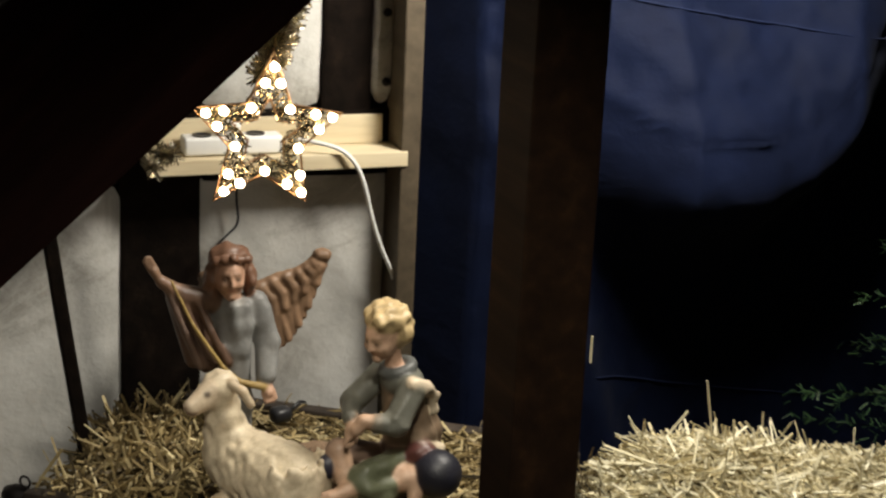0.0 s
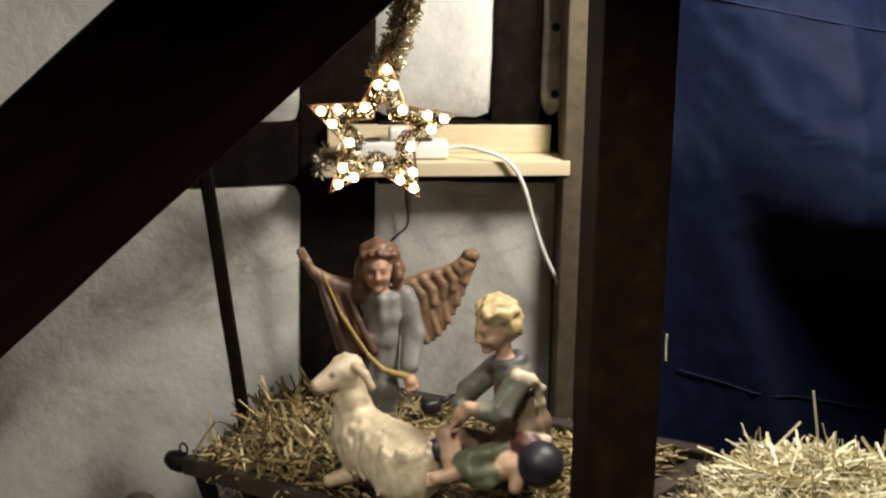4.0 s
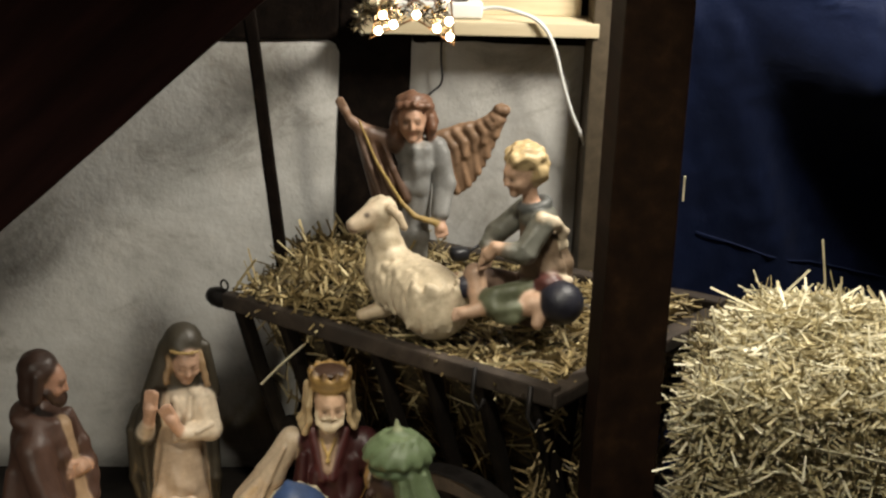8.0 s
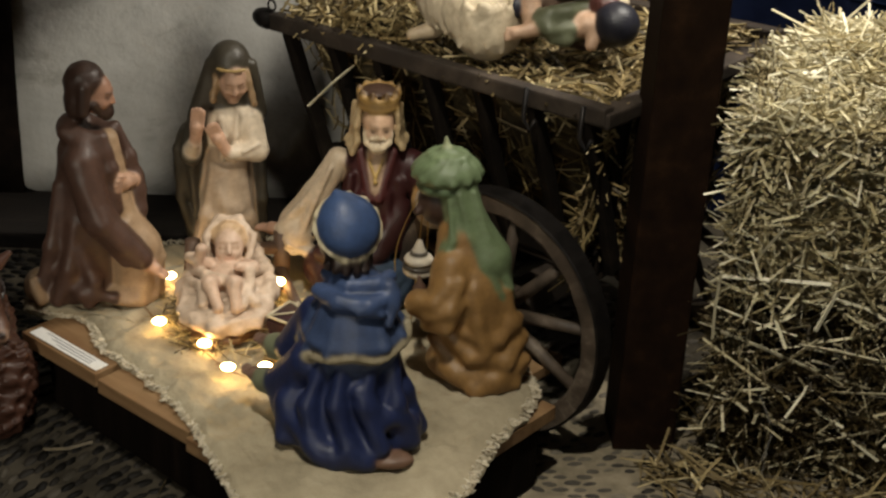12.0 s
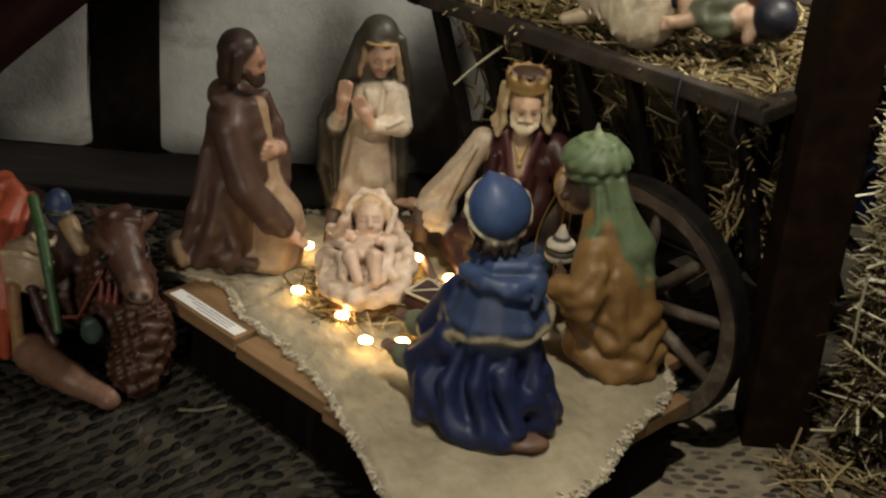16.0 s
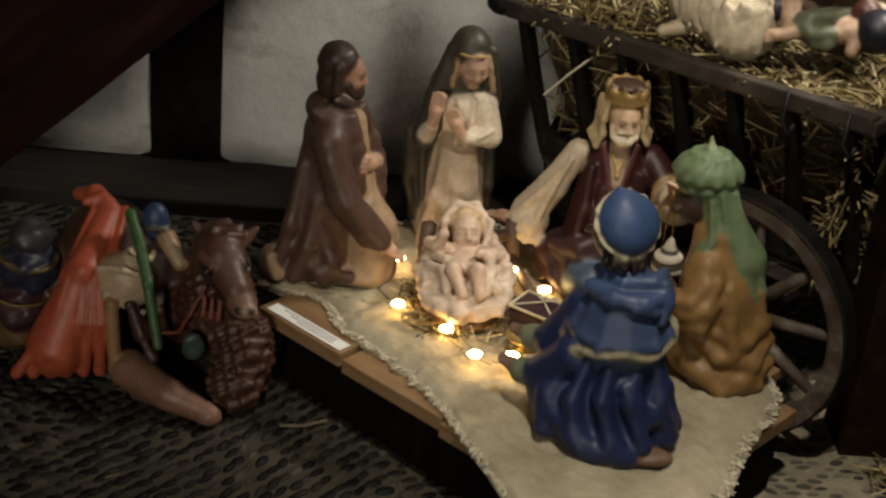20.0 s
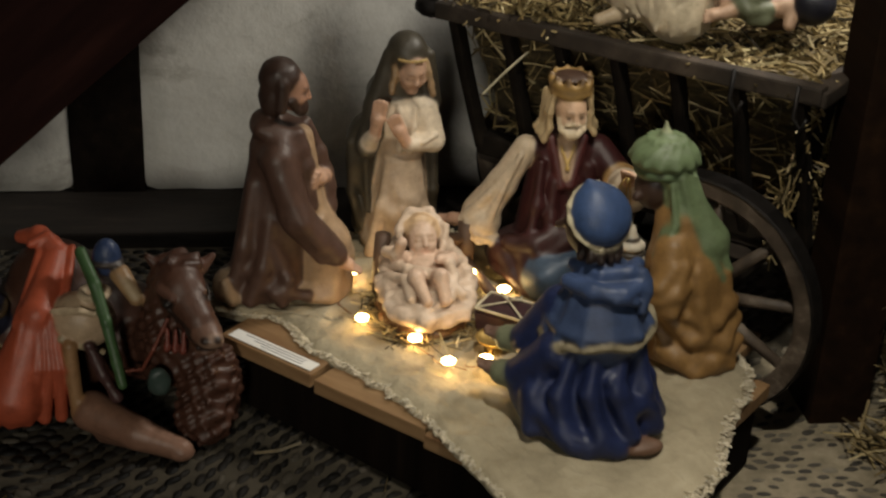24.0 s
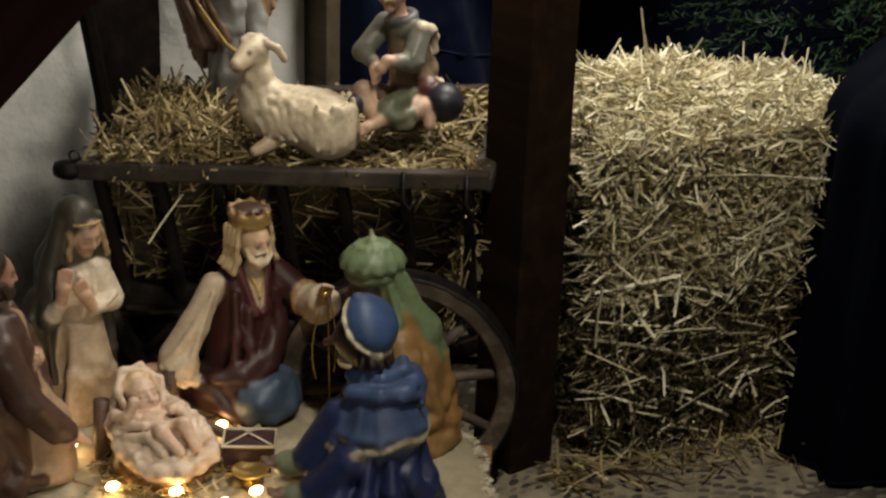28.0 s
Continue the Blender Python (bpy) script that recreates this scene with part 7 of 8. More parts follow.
statue("sheep_figure", [
    limb(tuple(SHOULDER), tuple(REAR), 0.046, 0.053, wool, 0.012),
    ball(tuple(REAR + Vector((0.004, -0.006, -0.012))), (0.052, 0.052, 0.05), wool, 0.012),
    *tufts,
    # neck, crown of curls and a smooth pale face
    limb((-0.042, 0.05, 0.075), (-0.054, 0.048, 0.15), 0.037, 0.025, wool, 0.014, curls=(260, 0.002)),
    ball((-0.055, 0.047, 0.172), (0.0265, 0.027, 0.026), wool, 0.006, curls=(300, 0.002)),
    limb((-0.07, 0.038, 0.172), (-0.102, 0.024, 0.156), 0.0185, 0.0115, (0.55, 0.45, 0.33), 0.006),
    limb((-0.074, 0.034, 0.16), (-0.1, 0.024, 0.15), 0.013, 0.009, (0.5, 0.4, 0.28), 0.006),
    ball((-0.107, 0.021, 0.157), (0.0055, 0.005, 0.004), (0.25, 0.16, 0.11), 0.003, over=0.001),
    limb((-0.11, 0.016, 0.15), (-0.098, 0.014, 0.147), 0.0016, 0.0012, (0.2, 0.13, 0.09), 0.001, over=0.002),
    *pleat([(-0.044, 0.026, 0.184), (-0.03, 0.014, 0.176), (-0.02, 0.008, 0.158)], 0.0075, 0.0065, (0.46, 0.37, 0.26), 0.004),
    *pleat([(-0.05, 0.072, 0.182), (-0.038, 0.086, 0.172), (-0.03, 0.092, 0.156)], 0.0075, 0.0065, (0.4, 0.31, 0.21), 0.004),
    ball((-0.08, 0.0215, 0.173), (0.0034, 0.003, 0.0028), (0.05, 0.03, 0.02), 0.002, over=0.002),
    limb((-0.05, 0.0, 0.02), (-0.085, -0.006, 0.012), 0.014, 0.01, (0.42, 0.33, 0.22), 0.008),
], pose(-0.352, 0.305, 0.57), "painted cream sheep figure lying on straw", "statue", 0.0026, -0.03)


# ---- lighted star, tinsel and wires ----
rng = random.Random(21)
STAR_AT = Matrix.Translation((-0.362, 0.28, 1.128)) @ Matrix.Rotation(radians(6), 4, "Z") @ Matrix.Rotation(radians(90), 4, "X") @ Matrix.Rotation(radians(-5), 4, "Z")
star = thing("lighted_star", "wire star with warm glowing bulbs and gold tinsel", "star light", STAR_AT)


BRIGHT_TINSEL = island("bright_gold_tinsel", [(0.0, (0.2, 0.15, 0.07)), (0.5, (0.5, 0.42, 0.26)), (1.0, (0.95, 0.9, 0.78))], 0.25, 40, bumps=0)
BRIGHT_TINSEL.node_tree.nodes["Principled BSDF"].inputs["Metallic"].default_value = 0.75


def star_ring(big, small):
    return [((big if k % 2 == 0 else small) * math.sin(k * math.pi / 5), (big if k % 2 == 0 else small) * math.cos(k * math.pi / 5), 0.0) for k in range(11)]


def smoothed(points, rounds=3):
    """Corners of a line cut off again and again until it bends softly."""
    pts = [Vector(p) for p in points]
    for _ in range(rounds):
        inner = [q for a, b in zip(pts, pts[1:]) for q in (a.lerp(b, 0.25), a.lerp(b, 0.75))]
        pts = [pts[0], *inner, pts[-1]]
    return pts


COPPER = noisy("copper_wire", [(0.3, (0.22, 0.12, 0.06)), (0.7, (0.36, 0.21, 0.11))], (40, 40, 40), 3, 0.3, 0.9, 0.0)
part("outer_frame", rod(star_ring(0.112, 0.053), 0.0022, 6), COPPER, star, "copper-coloured wire outline", True)
part("inner_frame", rod(star_ring(0.052, 0.026), 0.0016, 6), COPPER, star, "", True)
for k in range(5):
    a = k * math.tau / 5
    for r, off in ((0.094, 0.0), (0.073, 0.15), (0.073, -0.15), (0.047, 0.63)):
        bm = bmesh.new()
        bmesh.ops.create_uvsphere(bm, u_segments=12, v_segments=8, radius=0.006, matrix=Matrix.Diagonal((1, 1, 1.1, 1)))
        part("bulb", bm, WARM_BULB, star, "glowing warm bulb", True, pose(r * math.sin(a + off), r * math.cos(a + off), 0.008))


def on_star(g):
    k = g.randrange(10)
    a, b = star_ring(0.105, 0.05)[k], star_ring(0.105, 0.05)[k + 1]
    t, f = g.random(), g.uniform(0.5, 1.02)
    return ((a[0] + (b[0] - a[0]) * t) * f, (a[1] + (b[1] - a[1]) * t) * f, g.uniform(-0.012, 0.004)), (g.gauss(0, 1), g.gauss(0, 1), g.gauss(0, 1))


part("tinsel_fill", straws("tinsel_fill", rng, 1500, on_star, (0.005, 0.014), (0.0004, 0.0011), 0.6), TINSEL, star, "glittering gold tinsel")
part("hanger", rod([(0.0, 0.11, -0.002), (0.02, 0.2, -0.04), (0.04, 0.33, -0.08)], 0.0012, 5), COPPER, star)

GARLAND = [Vector(p) for p in ((-0.27, 0.24, 1.50), (-0.30, 0.27, 1.40), (-0.322, 0.29, 1.32), (-0.34, 0.30, 1.25), (-0.362, 0.31, 1.20))]


def on_garland(g):
    s = g.random() * (len(GARLAND) - 1)
    i = int(s)
    c = GARLAND[i].lerp(GARLAND[i + 1], s - i)
    w = Vector((g.gauss(0, 1), g.gauss(0, 1), g.gauss(0, 1))).normalized()
    return c + w * 0.016, w + Vector((0, 0, 0.2))


garland = thing("tinsel_garland", "gold tinsel garland draped behind the star", "garland", kind="stuff")
part("core_string", rod(GARLAND, 0.0015, 5), COPPER, garland)
TAIL = [Vector((-0.405, 0.72, 0.995)), Vector((-0.43, 0.70, 1.01)), Vector((-0.446, 0.685, 0.985)), Vector((-0.45, 0.69, 0.95))]


def on_tail(g):
    s = g.random() * 2.2
    i = int(s)
    w = Vector((g.gauss(0, 1), g.gauss(0, 1), g.gauss(0, 1))).normalized()
    return TAIL[i].lerp(TAIL[i + 1], s - i) + w * 0.012, w


part("tail_string", rod(smoothed(TAIL[:3]), 0.0012, 5), COPPER, garland)
part("tail_tinsel", straws("tail_tinsel", rng, 260, on_tail, (0.008, 0.024), (0.0005, 0.0012), 0.5), TINSEL, garland, "dull gold tinsel tail")
part("tinsel", straws("tinsel", rng, 2600, on_garland, (0.008, 0.024), (0.0005, 0.0014), 0.5), BRIGHT_TINSEL, garland)

wire = [(-0.285, 0.79, 0.955), (-0.287, 0.80, 0.90), (-0.279, 0.803, 0.852), (-0.30, 0.80, 0.835), (-0.328, 0.795, 0.81), (-0.345, 0.78, 0.76), (-0.34, 0.72, 0.66), (-0.32, 0.66, 0.57)]
place(part("star_wire", rod(smoothed(wire), 0.0022, 6), BLACK_PLASTIC, None, "", True), label="thin black wire hanging below the shelf", category="wire")

strip = thing("power_strip", "white plastic power strip lying on the pine shelf", "power strip", pose(-0.297, 0.788, 0.98))
part("body", box((0.165, 0.044, 0.03), (0, 0, 0.0155), 0.005), WHITE_PLASTIC, strip, "", True)
for k in range(3):
    part("socket", turned([(0.016, 0.0), (0.016, 0.002), (0.013, 0.002), (0.012, 0.0005)], 20), BLACK_PLASTIC, strip, "dark round socket", True, pose(-0.05 + 0.045 * k, 0, 0.0306))
part("plug", box((0.035, 0.03, 0.024), (-0.005, -0.002, 0.043), 0.006), WHITE_PLASTIC, strip, "", True)
path = [(-0.216, 0.785, 0.996), (-0.19, 0.775, 1.002), (-0.16, 0.755, 1.0), (-0.12, 0.742, 0.99), (-0.095, 0.738, 0.965), (-0.078, 0.74, 0.925), (-0.065, 0.75, 0.878), (-0.05, 0.757, 0.835), (-0.037, 0.762, 0.802), (-0.02, 0.77, 0.768), (-0.008, 0.778, 0.745), (0.004, 0.80, 0.70), (0.01, 0.83, 0.6)]
place(part("white_cable", rod(smoothed(path, 2), 0.0038, 8), WHITE_PLASTIC, None, "", True), label="white electric cable hanging from the power strip", category="cable")
adapter = thing("power_adapter", "small black plug adapter lying on the straw", "adapter", pose(-0.255, 0.60, 0.572, 4, 0, 20))
part("body", box((0.034, 0.028, 0.024), (0, 0, 0.012), 0.009), BLACK_PLASTIC, adapter, "", True)
part("lead", rod([(0.016, 0, 0.014), (0.045, 0.01, 0.02), (0.06, 0.02, 0.012), (0.07, 0.03, 0.004)], 0.003, 6), BLACK_PLASTIC, adapter, "", True)

SACKING = noisy("brown_sacking", [(0.3, (0.12, 0.075, 0.045)), (0.6, (0.2, 0.13, 0.08)), (0.8, (0.28, 0.19, 0.12))], (50, 50, 50), 6, 0.9, bumps=0.7, depth=0.004)
bm = bmesh.new()
bmesh.ops.create_icosphere(bm, subdivisions=3, radius=1, matrix=Matrix.Diagonal((0.058, 0.042, 0.038, 1)))
for v in bm.verts:
    v.co += noise.noise_vector(v.co * 30) * 0.008
bundle = thing("sack_bundle", "brown cloth bundle lying in the straw", "bundle", pose(-0.262, 0.375, 0.592, 0, 0, -25))
part("body", bm, SACKING, bundle, "", True)
part("tie", rod([(0.0, 0.041 * math.cos(a), 0.037 * math.sin(a)) for a in [k * math.tau / 16 for k in range(17)]], 0.003, 6), CART_WOOD, bundle, "", True)

# ---- on the fleece ----
MANGER_WOOD = noisy("brown_manger_wood", [(0.3, (0.05, 0.028, 0.018)), (0.55, (0.1, 0.058, 0.037)), (0.8, (0.17, 0.105, 0.068))], (20, 20, 20), 5, 0.6, bumps=0.4, depth=0.001)
manger = thing("manger", "small dark wooden manger with round posts", "manger", pose(-0.712, 0.215, BASE, 0, 0, 16))
for x, y, h in ((-0.073, 0.0, 0.105), (0.073, 0.0, 0.105), (-0.07, -0.17, 0.035), (0.07, -0.17, 0.035)):
    part("leg", rod([(x, y, 0.0), (x * 1.03, y, h * 0.5), (x * 1.0, y, h)], 0.015, 10, 0.013), MANGER_WOOD, manger, "", True)
part("rail", rod([(-0.075, 0.0, 0.075), (0.0, 0.004, 0.078), (0.075, 0.0, 0.075)], 0.011, 8), MANGER_WOOD, manger, "", True)
for x in (-0.07, 0.07):
    part("side_rail", rod([(x, 0.0, 0.04), (x * 1.05, -0.17, 0.026)], 0.009, 8), MANGER_WOOD, manger, "", True)


def on_bed(g):
    a, r = g.uniform(0, math.tau), math.sqrt(g.random())
    return (-0.722 + 0.105 * r * math.cos(a), 0.11 + 0.11 * r * math.sin(a), BASE + 0.004 + 0.02 * (1 - r) + g.random() * 0.012), (g.gauss(0, 1), g.gauss(0, 1), g.gauss(0, 0.3))


bed = thing("straw_bed", "thin wisps of straw on the fleece", "straw", kind="stuff")
part("wisps", straws("wisps", rng, 420, on_bed, (0.02, 0.06), (0.0006, 0.0012)), HAY, bed)

casket = thing("casket", "small dark casket tied with a pale ribbon", "casket", pose(-0.603, 0.04, BASE, 0, 0, -34))
body = bmesh.new()
for (w, dd), z in zip(((0.034, 0.024), (0.042, 0.03), (0.04, 0.028), (0.033, 0.022), (0.03, 0.02)), (0.0, 0.048, 0.048, 0.012, 0.012)):
    [body.verts.new((sx * w, sy * dd, z)) for sx, sy in ((-1, -1), (1, -1), (1, 1), (-1, 1))]
body.verts.ensure_lookup_table()
for r in range(4):
    for k in range(4):
        q = (k + 1) % 4
        body.faces.new([body.verts[i] for i in (r * 4 + k, r * 4 + q, r * 4 + 4 + q, r * 4 + 4 + k)])
body.faces.new([body.verts[i] for i in (3, 2, 1, 0)]), body.faces.new([body.verts[i] for i in (16, 17, 18, 19)])
CASKET = noisy("dark_red_lacquer", [(0.3, (0.02, 0.010, 0.014)), (0.7, (0.05, 0.02, 0.022))], (40, 40, 40), 4, 0.35, bumps=0.15)
part("box", body, CASKET, casket)
RIBBON = noisy("pale_gilt_ribbon", [(0.3, (0.42, 0.36, 0.24)), (0.7, (0.6, 0.53, 0.38))], (40, 40, 40), 4, 0.5, bumps=0.1)
part("lid", box((0.08, 0.056, 0.01), (0, 0, 0.05), 0.003), CASKET, casket, "dark lacquered lid", True)
part("rim", rod([(x * 0.041, y * 0.029, 0.0555) for x, y in ((-1, -1), (1, -1), (1, 1), (-1, 1), (-1, -1))], 0.0022, 6), RIBBON, casket, "pale gilt edging")
part("ribbon", rod([(-0.039, -0.027, 0.0565), (-0.002, 0.012, 0.058), (0.039, -0.027, 0.0565)], 0.002, 6), RIBBON, casket, "pale ribbon tied over the lid", True)
part("bow", rod([(-0.002, 0.012, 0.058), (-0.02, 0.022, 0.066), (-0.014, 0.008, 0.068), (-0.002, 0.012, 0.06), (0.014, 0.024, 0.066), (0.018, 0.01, 0.068), (-0.002, 0.012, 0.06)], 0.0016, 6), RIBBON, casket, "small ribbon bow", True)
part("foot_rim", rod([(x * 0.035, y * 0.025, 0.003) for x, y in ((-1, -1), (1, -1), (1, 1), (-1, 1), (-1, -1))], 0.003, 6), GOLD, casket, "gold foot moulding")
dish = thing("gold_dish", "small gold dish on a foot beside the casket", "dish", pose(-0.628, -0.005, BASE + 0.002))
part("bowl", turned([(0.012, 0.0), (0.014, 0.003), (0.007, 0.007), (0.008, 0.013), (0.024, 0.02), (0.029, 0.027), (0.027, 0.027), (0.02, 0.022), (0.004, 0.018)], 24), GOLD, dish, "", True)
chain = thing("incense_chain", "thin gold chain hanging from the crowned figure's hand", "chain")
for k, (dx, dy) in enumerate(((0.0, 0.0), (-0.012, 0.004), (0.006, 0.008))):
    pts = [Vector((-0.414, 0.108, 0.405)).lerp(Vector((-0.43 + dx * 2, 0.075 + dy, 0.165 + 0.09 * (k > 0))), t / 7) + Vector((dx * math.sin(t / 7 * 3.1) * 1.5, 0, -0.012 * math.sin(t / 7 * 3.1))) for t in range(8)]
    part("strand", rod(pts, 0.0011, 5), GOLD, chain, "", True)

LIGHTS = ((-0.825, 0.225, 0.175), (-0.861, 0.171, 0.167), (-0.824, 0.074, 0.174), (-0.748, 0.012, 0.172), (-0.706, -0.063, 0.176), (-0.65, -0.062, 0.178), (-0.642, 0.171, 0.198), (-0.585, 0.166, 0.168))
fairy = thing("fairy_lights", "string of warm glowing fairy lights on the fleece", "fairy lights")
order = (0, 1, 2, 3, 4, 5, 7, 6)
pts = []
for a, b in zip(order, order[1:]):
    for t in range(6):
        p = Vector(LIGHTS[a]).lerp(Vector(LIGHTS[b]), t / 6)
        pts.append(p + Vector((0.008 * math.sin(t * 1.9 + a), 0.008 * math.cos(t * 2.3 + b), -0.008 - 0.006 * math.sin(t / 6 * 3.1))))
pts = [Vector((p.x, p.y, max(p.z, BASE + 0.006))) for p in pts]
part("light_wire", rod(pts, 0.0011, 5), COPPER, fairy, "", True)
for p in LIGHTS:
    bm = bmesh.new()
    bmesh.ops.create_uvsphere(bm, u_segments=12, v_segments=8, radius=0.0075, matrix=Matrix.Diagonal((1.45, 0.95, 0.85, 1)))
    part("bulb", bm, SMALL_BULB, fairy, "tiny glowing warm bulb", True, Matrix.Translation(p))

# ---- right hand side: draped stand, fir tree, loose straw ----
PLAN = [(0.37, -0.33), (0.60, -0.52), (0.95, -0.78), (1.3, -0.75), (1.32, -0.4), (0.95, -0.14), (0.62, -0.06), (0.45, -0.12)]


def plan_point(s):
    i, t = int(s), s - int(s)
    p = [Vector(PLAN[(i + q) % len(PLAN)]) for q in (-1, 0, 1, 2)]
    return 0.5 * (2 * p[1] + (p[2] - p[0]) * t + (2 * p[0] - 5 * p[1] + 4 * p[2] - p[3]) * t * t + (3 * p[1] - p[0] - 3 * p[2] + p[3]) * t**3)


def hung_cloth(low, high, grow, seed):
    """A cloth hung over the stand from height `high` down to `low`, with soft folds and a rounded crown."""
    bm = bmesh.new()
    steps, levels = 160, 40
    centre = Vector((0.86, -0.43))
    rings = []
    for j in range(levels + 1):
        h = j / levels
        row = []
        for k in range(steps):
            c = plan_point(k / steps * len(PLAN))
            out = (c - centre).normalized()
            z = low + (high - low) * h
            up = z / high
            crown = math.sqrt(max(0.0, 1 - ((up - 0.72) / 0.28) ** 2)) if up > 0.72 else 1.0
            fold = (0.2 + 0.8 * (1 - up)) * 0.022 * math.sin(k * 0.55 + 0.6 * math.sin(k * 0.21) + seed) + 0.008 * noise.noise(Vector((c.x * 9, c.y * 9, up * 5 + seed)))
            q = centre + (c - centre) * max(0.02, crown * (1 - 0.1 * up)) + out * (fold * min(1, crown * 1.5) + grow)
            row.append(bm.verts.new((q.x, q.y, z)))
        rings.append(row)
    for a, b in zip(rings, rings[1:]):
        for k in range(steps):
            q = (k + 1) % steps
            bm.faces.new((a[k], a[q], b[q], b[k]))
    bm.faces.new(rings[-1])
    return bm


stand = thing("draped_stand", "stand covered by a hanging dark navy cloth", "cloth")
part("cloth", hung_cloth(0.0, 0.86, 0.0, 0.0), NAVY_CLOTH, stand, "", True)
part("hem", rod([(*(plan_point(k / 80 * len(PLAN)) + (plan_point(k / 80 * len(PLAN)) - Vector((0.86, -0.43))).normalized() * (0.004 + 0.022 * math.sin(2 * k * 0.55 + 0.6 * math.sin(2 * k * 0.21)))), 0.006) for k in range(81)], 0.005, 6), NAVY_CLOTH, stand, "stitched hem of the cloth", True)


def fir(at, height, spread):
    g = random.Random(33)
    tree = thing("fir_tree", "dark green fir tree behind the straw bales", "fir tree", Matrix.Translation(at))
    part("trunk", rod([(0.01 * math.sin(k), 0.01 * math.cos(k * 2), height * k / 8) for k in range(9)], 0.03, 10, 0.006), DARK_OAK, tree, "", True)
    twigs, limbs = [], []
    for level in range(15):
        z = 0.16 + level * (height - 0.25) / 15
        reach = spread * (1 - z / height) + 0.05
        for k in range(11):
            a = k * math.tau / 11 + level * 0.7 + g.uniform(-0.2, 0.2)
            out = Vector((math.cos(a), math.sin(a), g.uniform(-0.25, 0.05)))
            tip = Vector((0, 0, z)) + out * reach * g.uniform(0.75, 1.1)
            limbs.append((Vector((0, 0, z + 0.03)), tip))
            side = out.cross(Vector((0, 0, 1))).normalized()
            for t in (0.35, 0.5, 0.62, 0.74, 0.86, 1.0):
                c = Vector((0, 0, z + 0.03)).lerp(tip, t)
                for s in (-1, 1):
                    twigs.append((c, c + out * 0.07 * (1.3 - t * 0.5) + side * s * reach * 0.28 * (1.15 - t) + Vector((0, 0, -0.015))))
                twigs.append((c, c + out * 0.06))
    verts, faces = [], []
    for a, b in limbs:
        at0 = len(verts)
        for c, r in ((a, 0.006), (b, 0.0015)):
            verts.extend(c + Vector((math.cos(q * 2.09) * r, math.sin(q * 2.09) * r, r * 0.5 * q)) for q in range(3))
        faces.extend((at0 + q, at0 + (q + 1) % 3, at0 + 3 + (q + 1) % 3, at0 + 3 + q) for q in range(3))
    part("limbwood", mesh_data("limbwood", verts, faces), DARK_OAK, tree)

    def needle(q):
        a, b = twigs[q.randrange(len(twigs))]
        d = (b - a).normalized()
        w = Vector((q.gauss(0, 1), q.gauss(0, 1), q.gauss(0, 1))).normalized()
        way = d + w * 0.9
        return a.lerp(b, q.random()) + way.normalized() * 0.009, way

    part("crown", straws("crown", g, 17000, needle, (0.014, 0.024), (0.0006, 0.0011), 0.1), NEEDLES, tree)


fir((1.33, 0.42, 0), 1.9, 0.64)


def on_ground(g):
    x = g.uniform(-0.06, 0.62)
    y = -0.05 - 0.25 * (x - 0.04) - abs(g.gauss(0, 0.06))
    return (x, y, 0.006 + g.random() * 0.02), (g.gauss(0, 1), g.gauss(0, 1), g.gauss(0, 0.15))


def few(g):
    return (g.uniform(-1.4, -0.3), g.uniform(-0.6, -0.1), 0.006), (g.gauss(0, 1), g.gauss(0, 1), g.gauss(0, 0.03))


litter = thing("straw_litter", "loose straw scattered on the pavement", "straw", kind="stuff")
part("stalks", straws("stalks", rng, 240, on_ground, (0.03, 0.11), (0.0009, 0.0019)), HAY, litter)
part("single_stalks", straws("single_stalks", rng, 26, few, (0.02, 0.06), (0.0008, 0.0016)), STRAW, litter)
place(part("straw_stalk", straws("straw_stalk", random.Random(2), 1, lambda g: ((-0.958, -0.03, 0.006), (1, 0.3, 0.02)), (0.075, 0.076), (0.0018, 0.002)), STRAW), label="single pale straw stalk on the pavement", category="straw")

# ---- red-berried sprig in front of the fleece ----
LEAF = noisy("holly_leaf", [(0.3, (0.02, 0.05, 0.02)), (0.6, (0.04, 0.09, 0.035)), (0.8, (0.07, 0.13, 0.055))], (30, 30, 30), 4, 0.35, bumps=0.2)
BERRY = noisy("red_berry", [(0.3, (0.3, 0.02, 0.015)), (0.7, (0.45, 0.05, 0.03))], (60, 60, 60), 3, 0.3, bumps=0.0)
g = random.Random(15)
sprig = thing("holly_sprig", "low green holly sprig with red berries on the pavement", "plant", pose(-0.41, -0.395, 0.0))
leaf_bm = bmesh.new()
outline = [(0, 0), (0.012, 0.012), (0.022, 0.009), (0.03, 0.014), (0.04, 0.009), (0.052, 0.0)]
left_edge = [leaf_bm.verts.new((x, y, 0.004 + 0.3 * y)) for x, y in outline[1:-1]]
right_edge = [leaf_bm.verts.new((x, -y, 0.004 + 0.3 * y)) for x, y in outline[1:-1]]
mids = [leaf_bm.verts.new((x, 0, 0.004 * math.sin(x * 60))) for x, y in outline]
for side_verts, flip in ((left_edge, False), (right_edge, True)):
    for q in range(3):
        quad = [mids[q + 1], mids[q + 2], side_verts[q + 1], side_verts[q]]
        leaf_bm.faces.new(quad[::-1] if flip else quad)
    for tri_verts in ([mids[0], mids[1], side_verts[0]], [mids[4], mids[5], side_verts[3]]):
        leaf_bm.faces.new(tri_verts[::-1] if flip else tri_verts)
bmesh.ops.solidify(leaf_bm, geom=leaf_bm.faces[:], thickness=0.0008)
leaf_data = bpy.data.meshes.new("leaf")
leaf_bm.to_mesh(leaf_data)
leaf_bm.free()
leaf_data.materials.append(LEAF)
berry_bm = bmesh.new()
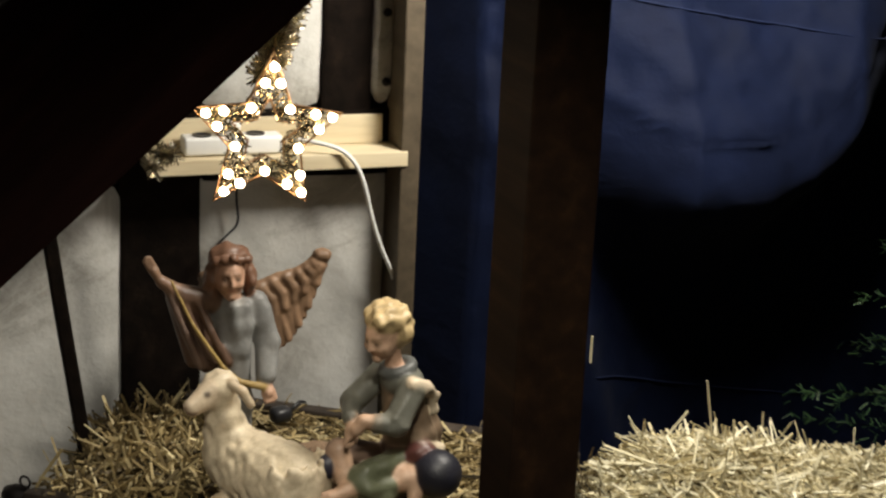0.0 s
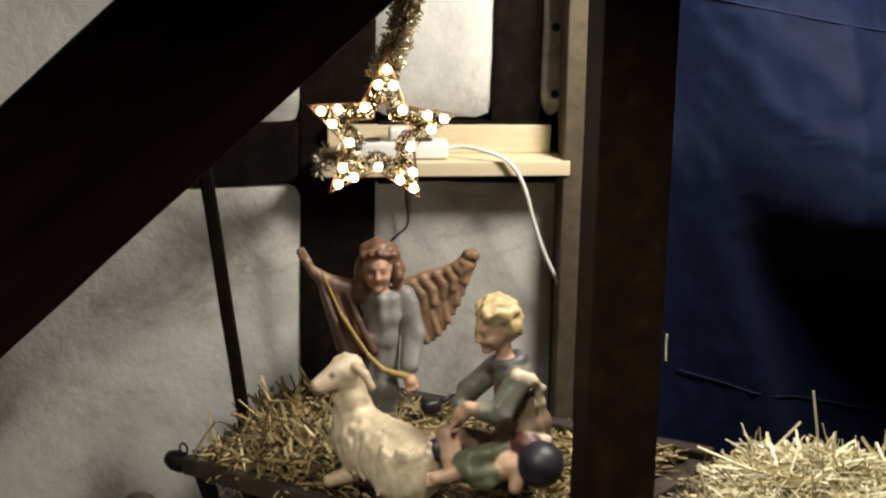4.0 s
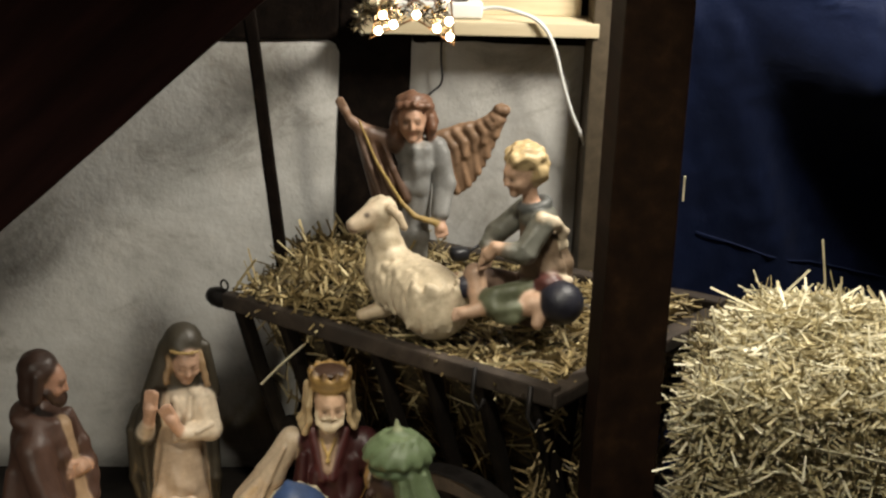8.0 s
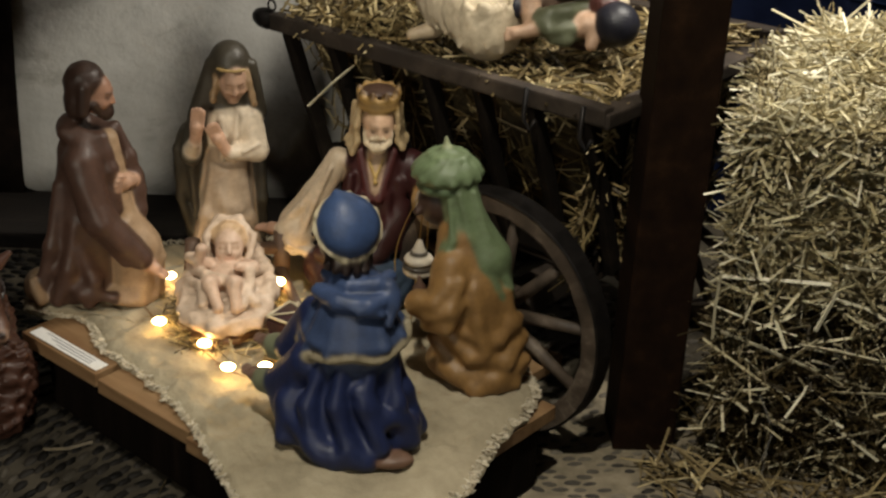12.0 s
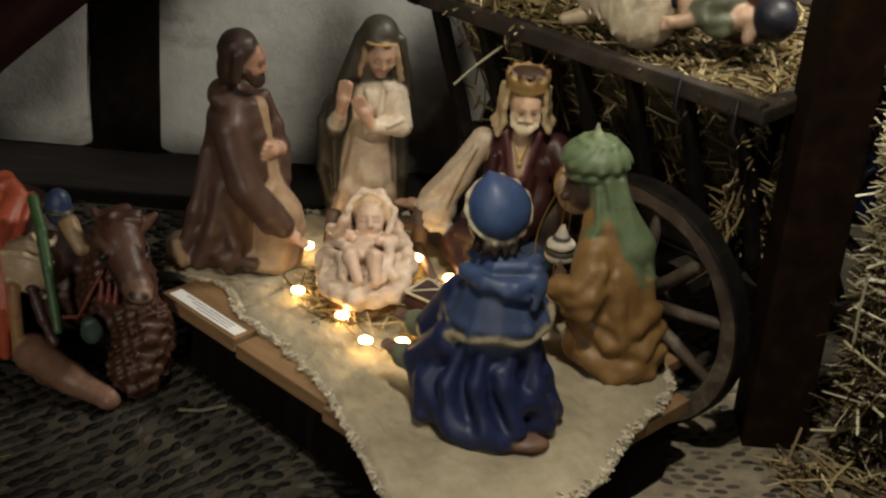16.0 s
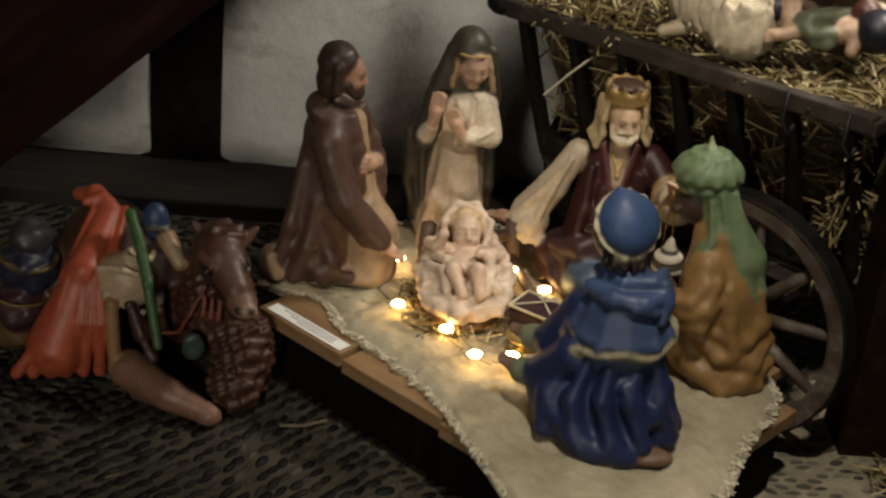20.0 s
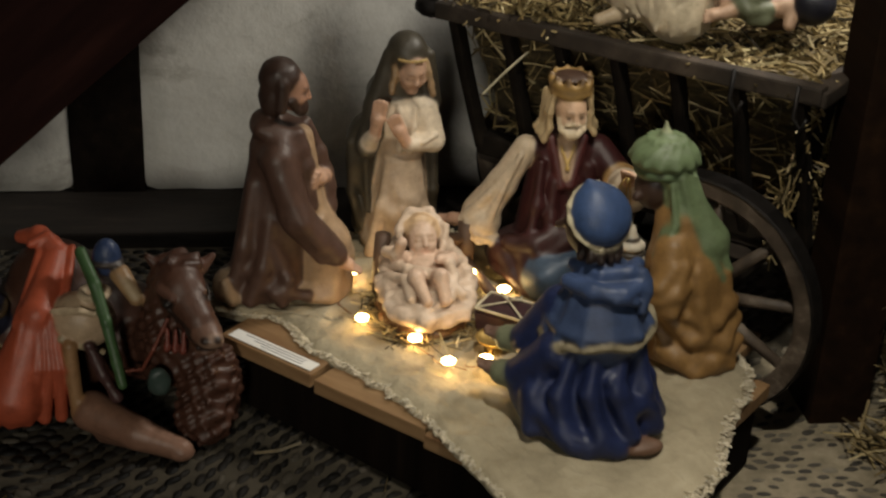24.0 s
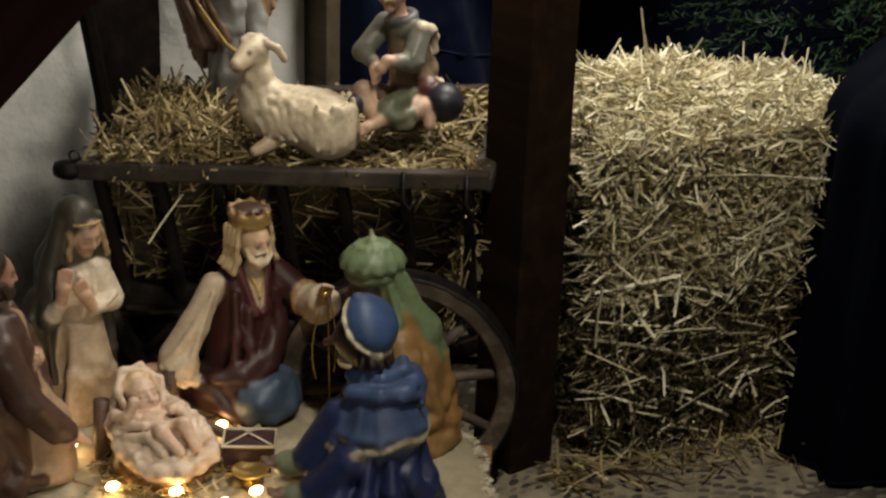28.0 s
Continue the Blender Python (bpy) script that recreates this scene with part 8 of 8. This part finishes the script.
bmesh.ops.create_icosphere(berry_bm, subdivisions=2, radius=0.006)
berry_data = bpy.data.meshes.new("berry")
berry_bm.to_mesh(berry_data)
berry_bm.free()
berry_data.materials.append(BERRY)
for k in range(9):
    a = k * math.tau / 9 + g.uniform(-0.3, 0.3)
    tip = Vector((math.cos(a) * g.uniform(0.07, 0.12), math.sin(a) * g.uniform(0.04, 0.07), g.uniform(0.05, 0.09)))
    stem = [Vector((math.cos(a) * 0.01, math.sin(a) * 0.01, 0.004)), tip * 0.5 + Vector((0, 0, 0.02)), tip]
    part("stem", rod(stem, 0.0022, 6, 0.0012), DARK_OAK, sprig, "", True)
    for t in (0.45, 0.7, 0.85, 1.0):
        c = stem[1].lerp(tip, max(0, t * 2 - 1)) if t > 0.5 else stem[0].lerp(stem[1], t * 2)
        part("leaf", leaf_data, None, sprig, "", False, Matrix.Translation(c) @ Euler((g.uniform(-0.5, 0.5), g.uniform(-0.5, 0.4), a + g.uniform(-1.2, 1.2))).to_matrix().to_4x4())
    for q in range(3):
        part("berry", berry_data, None, sprig, "", True, Matrix.Translation(tip + Vector((g.uniform(-0.009, 0.009), g.uniform(-0.009, 0.009), g.uniform(0.0, 0.008)))))

# ---- lamps out of the picture ----
shelter = thing("shelter_lamp", "plain reflector lamp hung over the straw", "lamp", Matrix.Translation(KEY_AT))
part("reflector", turned([(0.02, 0.14), (0.05, 0.13), (0.085, 0.08), (0.088, 0.078), (0.055, 0.125), (0.02, 0.135)], 24), IRON, shelter, "", True)
part("hanger", rod([(0, 0, 0.13), (0, 0, 1.01)], 0.004, 6), IRON, shelter)
wall_lamp = thing("wall_lamp", "plain wall lamp on the far side of the room", "lamp", Matrix.Translation(WALL_LAMP_AT))
part("back_plate", box((0.12, 0.012, 0.18), (0, -0.094, 0), 0.003), IRON, wall_lamp)
part("arm", rod([(0, -0.09, 0.0), (0, -0.06, -0.05), (0, -0.025, -0.06)], 0.006, 8), IRON, wall_lamp, "", True)
part("cup", turned([(0.03, -0.09), (0.06, -0.085), (0.075, -0.07), (0.07, -0.07), (0.03, -0.08)], 20), IRON, wall_lamp, "", True)
room = thing("room_lamp", "plain round room lamp under the ceiling", "lamp", Matrix.Translation(ROOM_LAMP_AT))
part("housing", turned([(0.02, 0.16), (0.09, 0.14), (0.12, 0.07), (0.12, 0.06), (0.08, 0.11), (0.02, 0.13)], 24), IRON, room, "", True)
part("hanger", rod([(0, 0, 0.14), (0, 0, 0.56)], 0.006, 6), IRON, room)

# ---- pebbles of the pavement ----
rng = random.Random(77)


def pebble_ring(length, width, height, g):
    verts = []
    for r, z in ((1.0, -0.3), (0.82, 0.62), (0.4, 1.0)):
        for k in range(8):
            a = k * math.tau / 8
            verts.append((math.cos(a) * r * length / 2 * g.uniform(0.82, 1.12), math.sin(a) * r * width / 2 * g.uniform(0.82, 1.12), z * height))
    faces = [(i * 8 + k, i * 8 + (k + 1) % 8, i * 8 + 8 + (k + 1) % 8, i * 8 + 8 + k) for i in (0, 1) for k in range(8)]
    faces.append(tuple(16 + k for k in range(8)))
    return verts, faces


shapes = []
for k in range(8):
    v, f = pebble_ring(0.035, 0.0168, 0.0058, rng)
    shapes.append(mesh_data("pebble", v, f, True))
    shapes[-1].materials.append(STONE_OB)


def flow(x, y):
    """The way in which the pebbles are laid: wide arcs that meet."""
    return 0.25 + 1.5 * noise.noise(Vector((x * 1.5 + 3, y * 1.5, 4))) + 0.5 * noise.noise(Vector((x * 4, y * 4, 9)))


verts, faces, singles = [], [], 0
sandy_verts, sandy_faces = [], []
for i in range(74):
    for j in range(86):
        x = -1.80 + i * 0.0335 + (0.016 if j % 2 else 0) + rng.uniform(-0.005, 0.005)
        y = -0.80 + j * 0.0172 + rng.uniform(-0.0025, 0.0025)
        if y > 0.66 or (x > 0.1 and y > -0.02 - 0.25 * x) or rng.random() < (0.3 if x > -0.4 else 0.04):
            continue
        a = flow(x, y) * 0.8 + rng.gauss(0, 0.16)
        size = rng.uniform(0.75, 1.12) * (0.8 if x > -0.4 else 1.0)
        z = -0.004 + noise.noise(Vector((x, y, 0)) * 1.3) * 0.004
        m = Matrix.Translation((x, y, z)) @ Matrix.Rotation(a, 4, "Z") @ Matrix.Diagonal((size, size * rng.uniform(0.8, 1.1), rng.uniform(0.6, 1.0), 1))
        if singles < 300 and -1.0 < x < -0.6 and -0.52 < y < -0.08:
            ob = new("pebble", shapes[rng.randrange(8)])
            ob.parent, ob.matrix_local = floor_ob, m
            singles += 1
            continue
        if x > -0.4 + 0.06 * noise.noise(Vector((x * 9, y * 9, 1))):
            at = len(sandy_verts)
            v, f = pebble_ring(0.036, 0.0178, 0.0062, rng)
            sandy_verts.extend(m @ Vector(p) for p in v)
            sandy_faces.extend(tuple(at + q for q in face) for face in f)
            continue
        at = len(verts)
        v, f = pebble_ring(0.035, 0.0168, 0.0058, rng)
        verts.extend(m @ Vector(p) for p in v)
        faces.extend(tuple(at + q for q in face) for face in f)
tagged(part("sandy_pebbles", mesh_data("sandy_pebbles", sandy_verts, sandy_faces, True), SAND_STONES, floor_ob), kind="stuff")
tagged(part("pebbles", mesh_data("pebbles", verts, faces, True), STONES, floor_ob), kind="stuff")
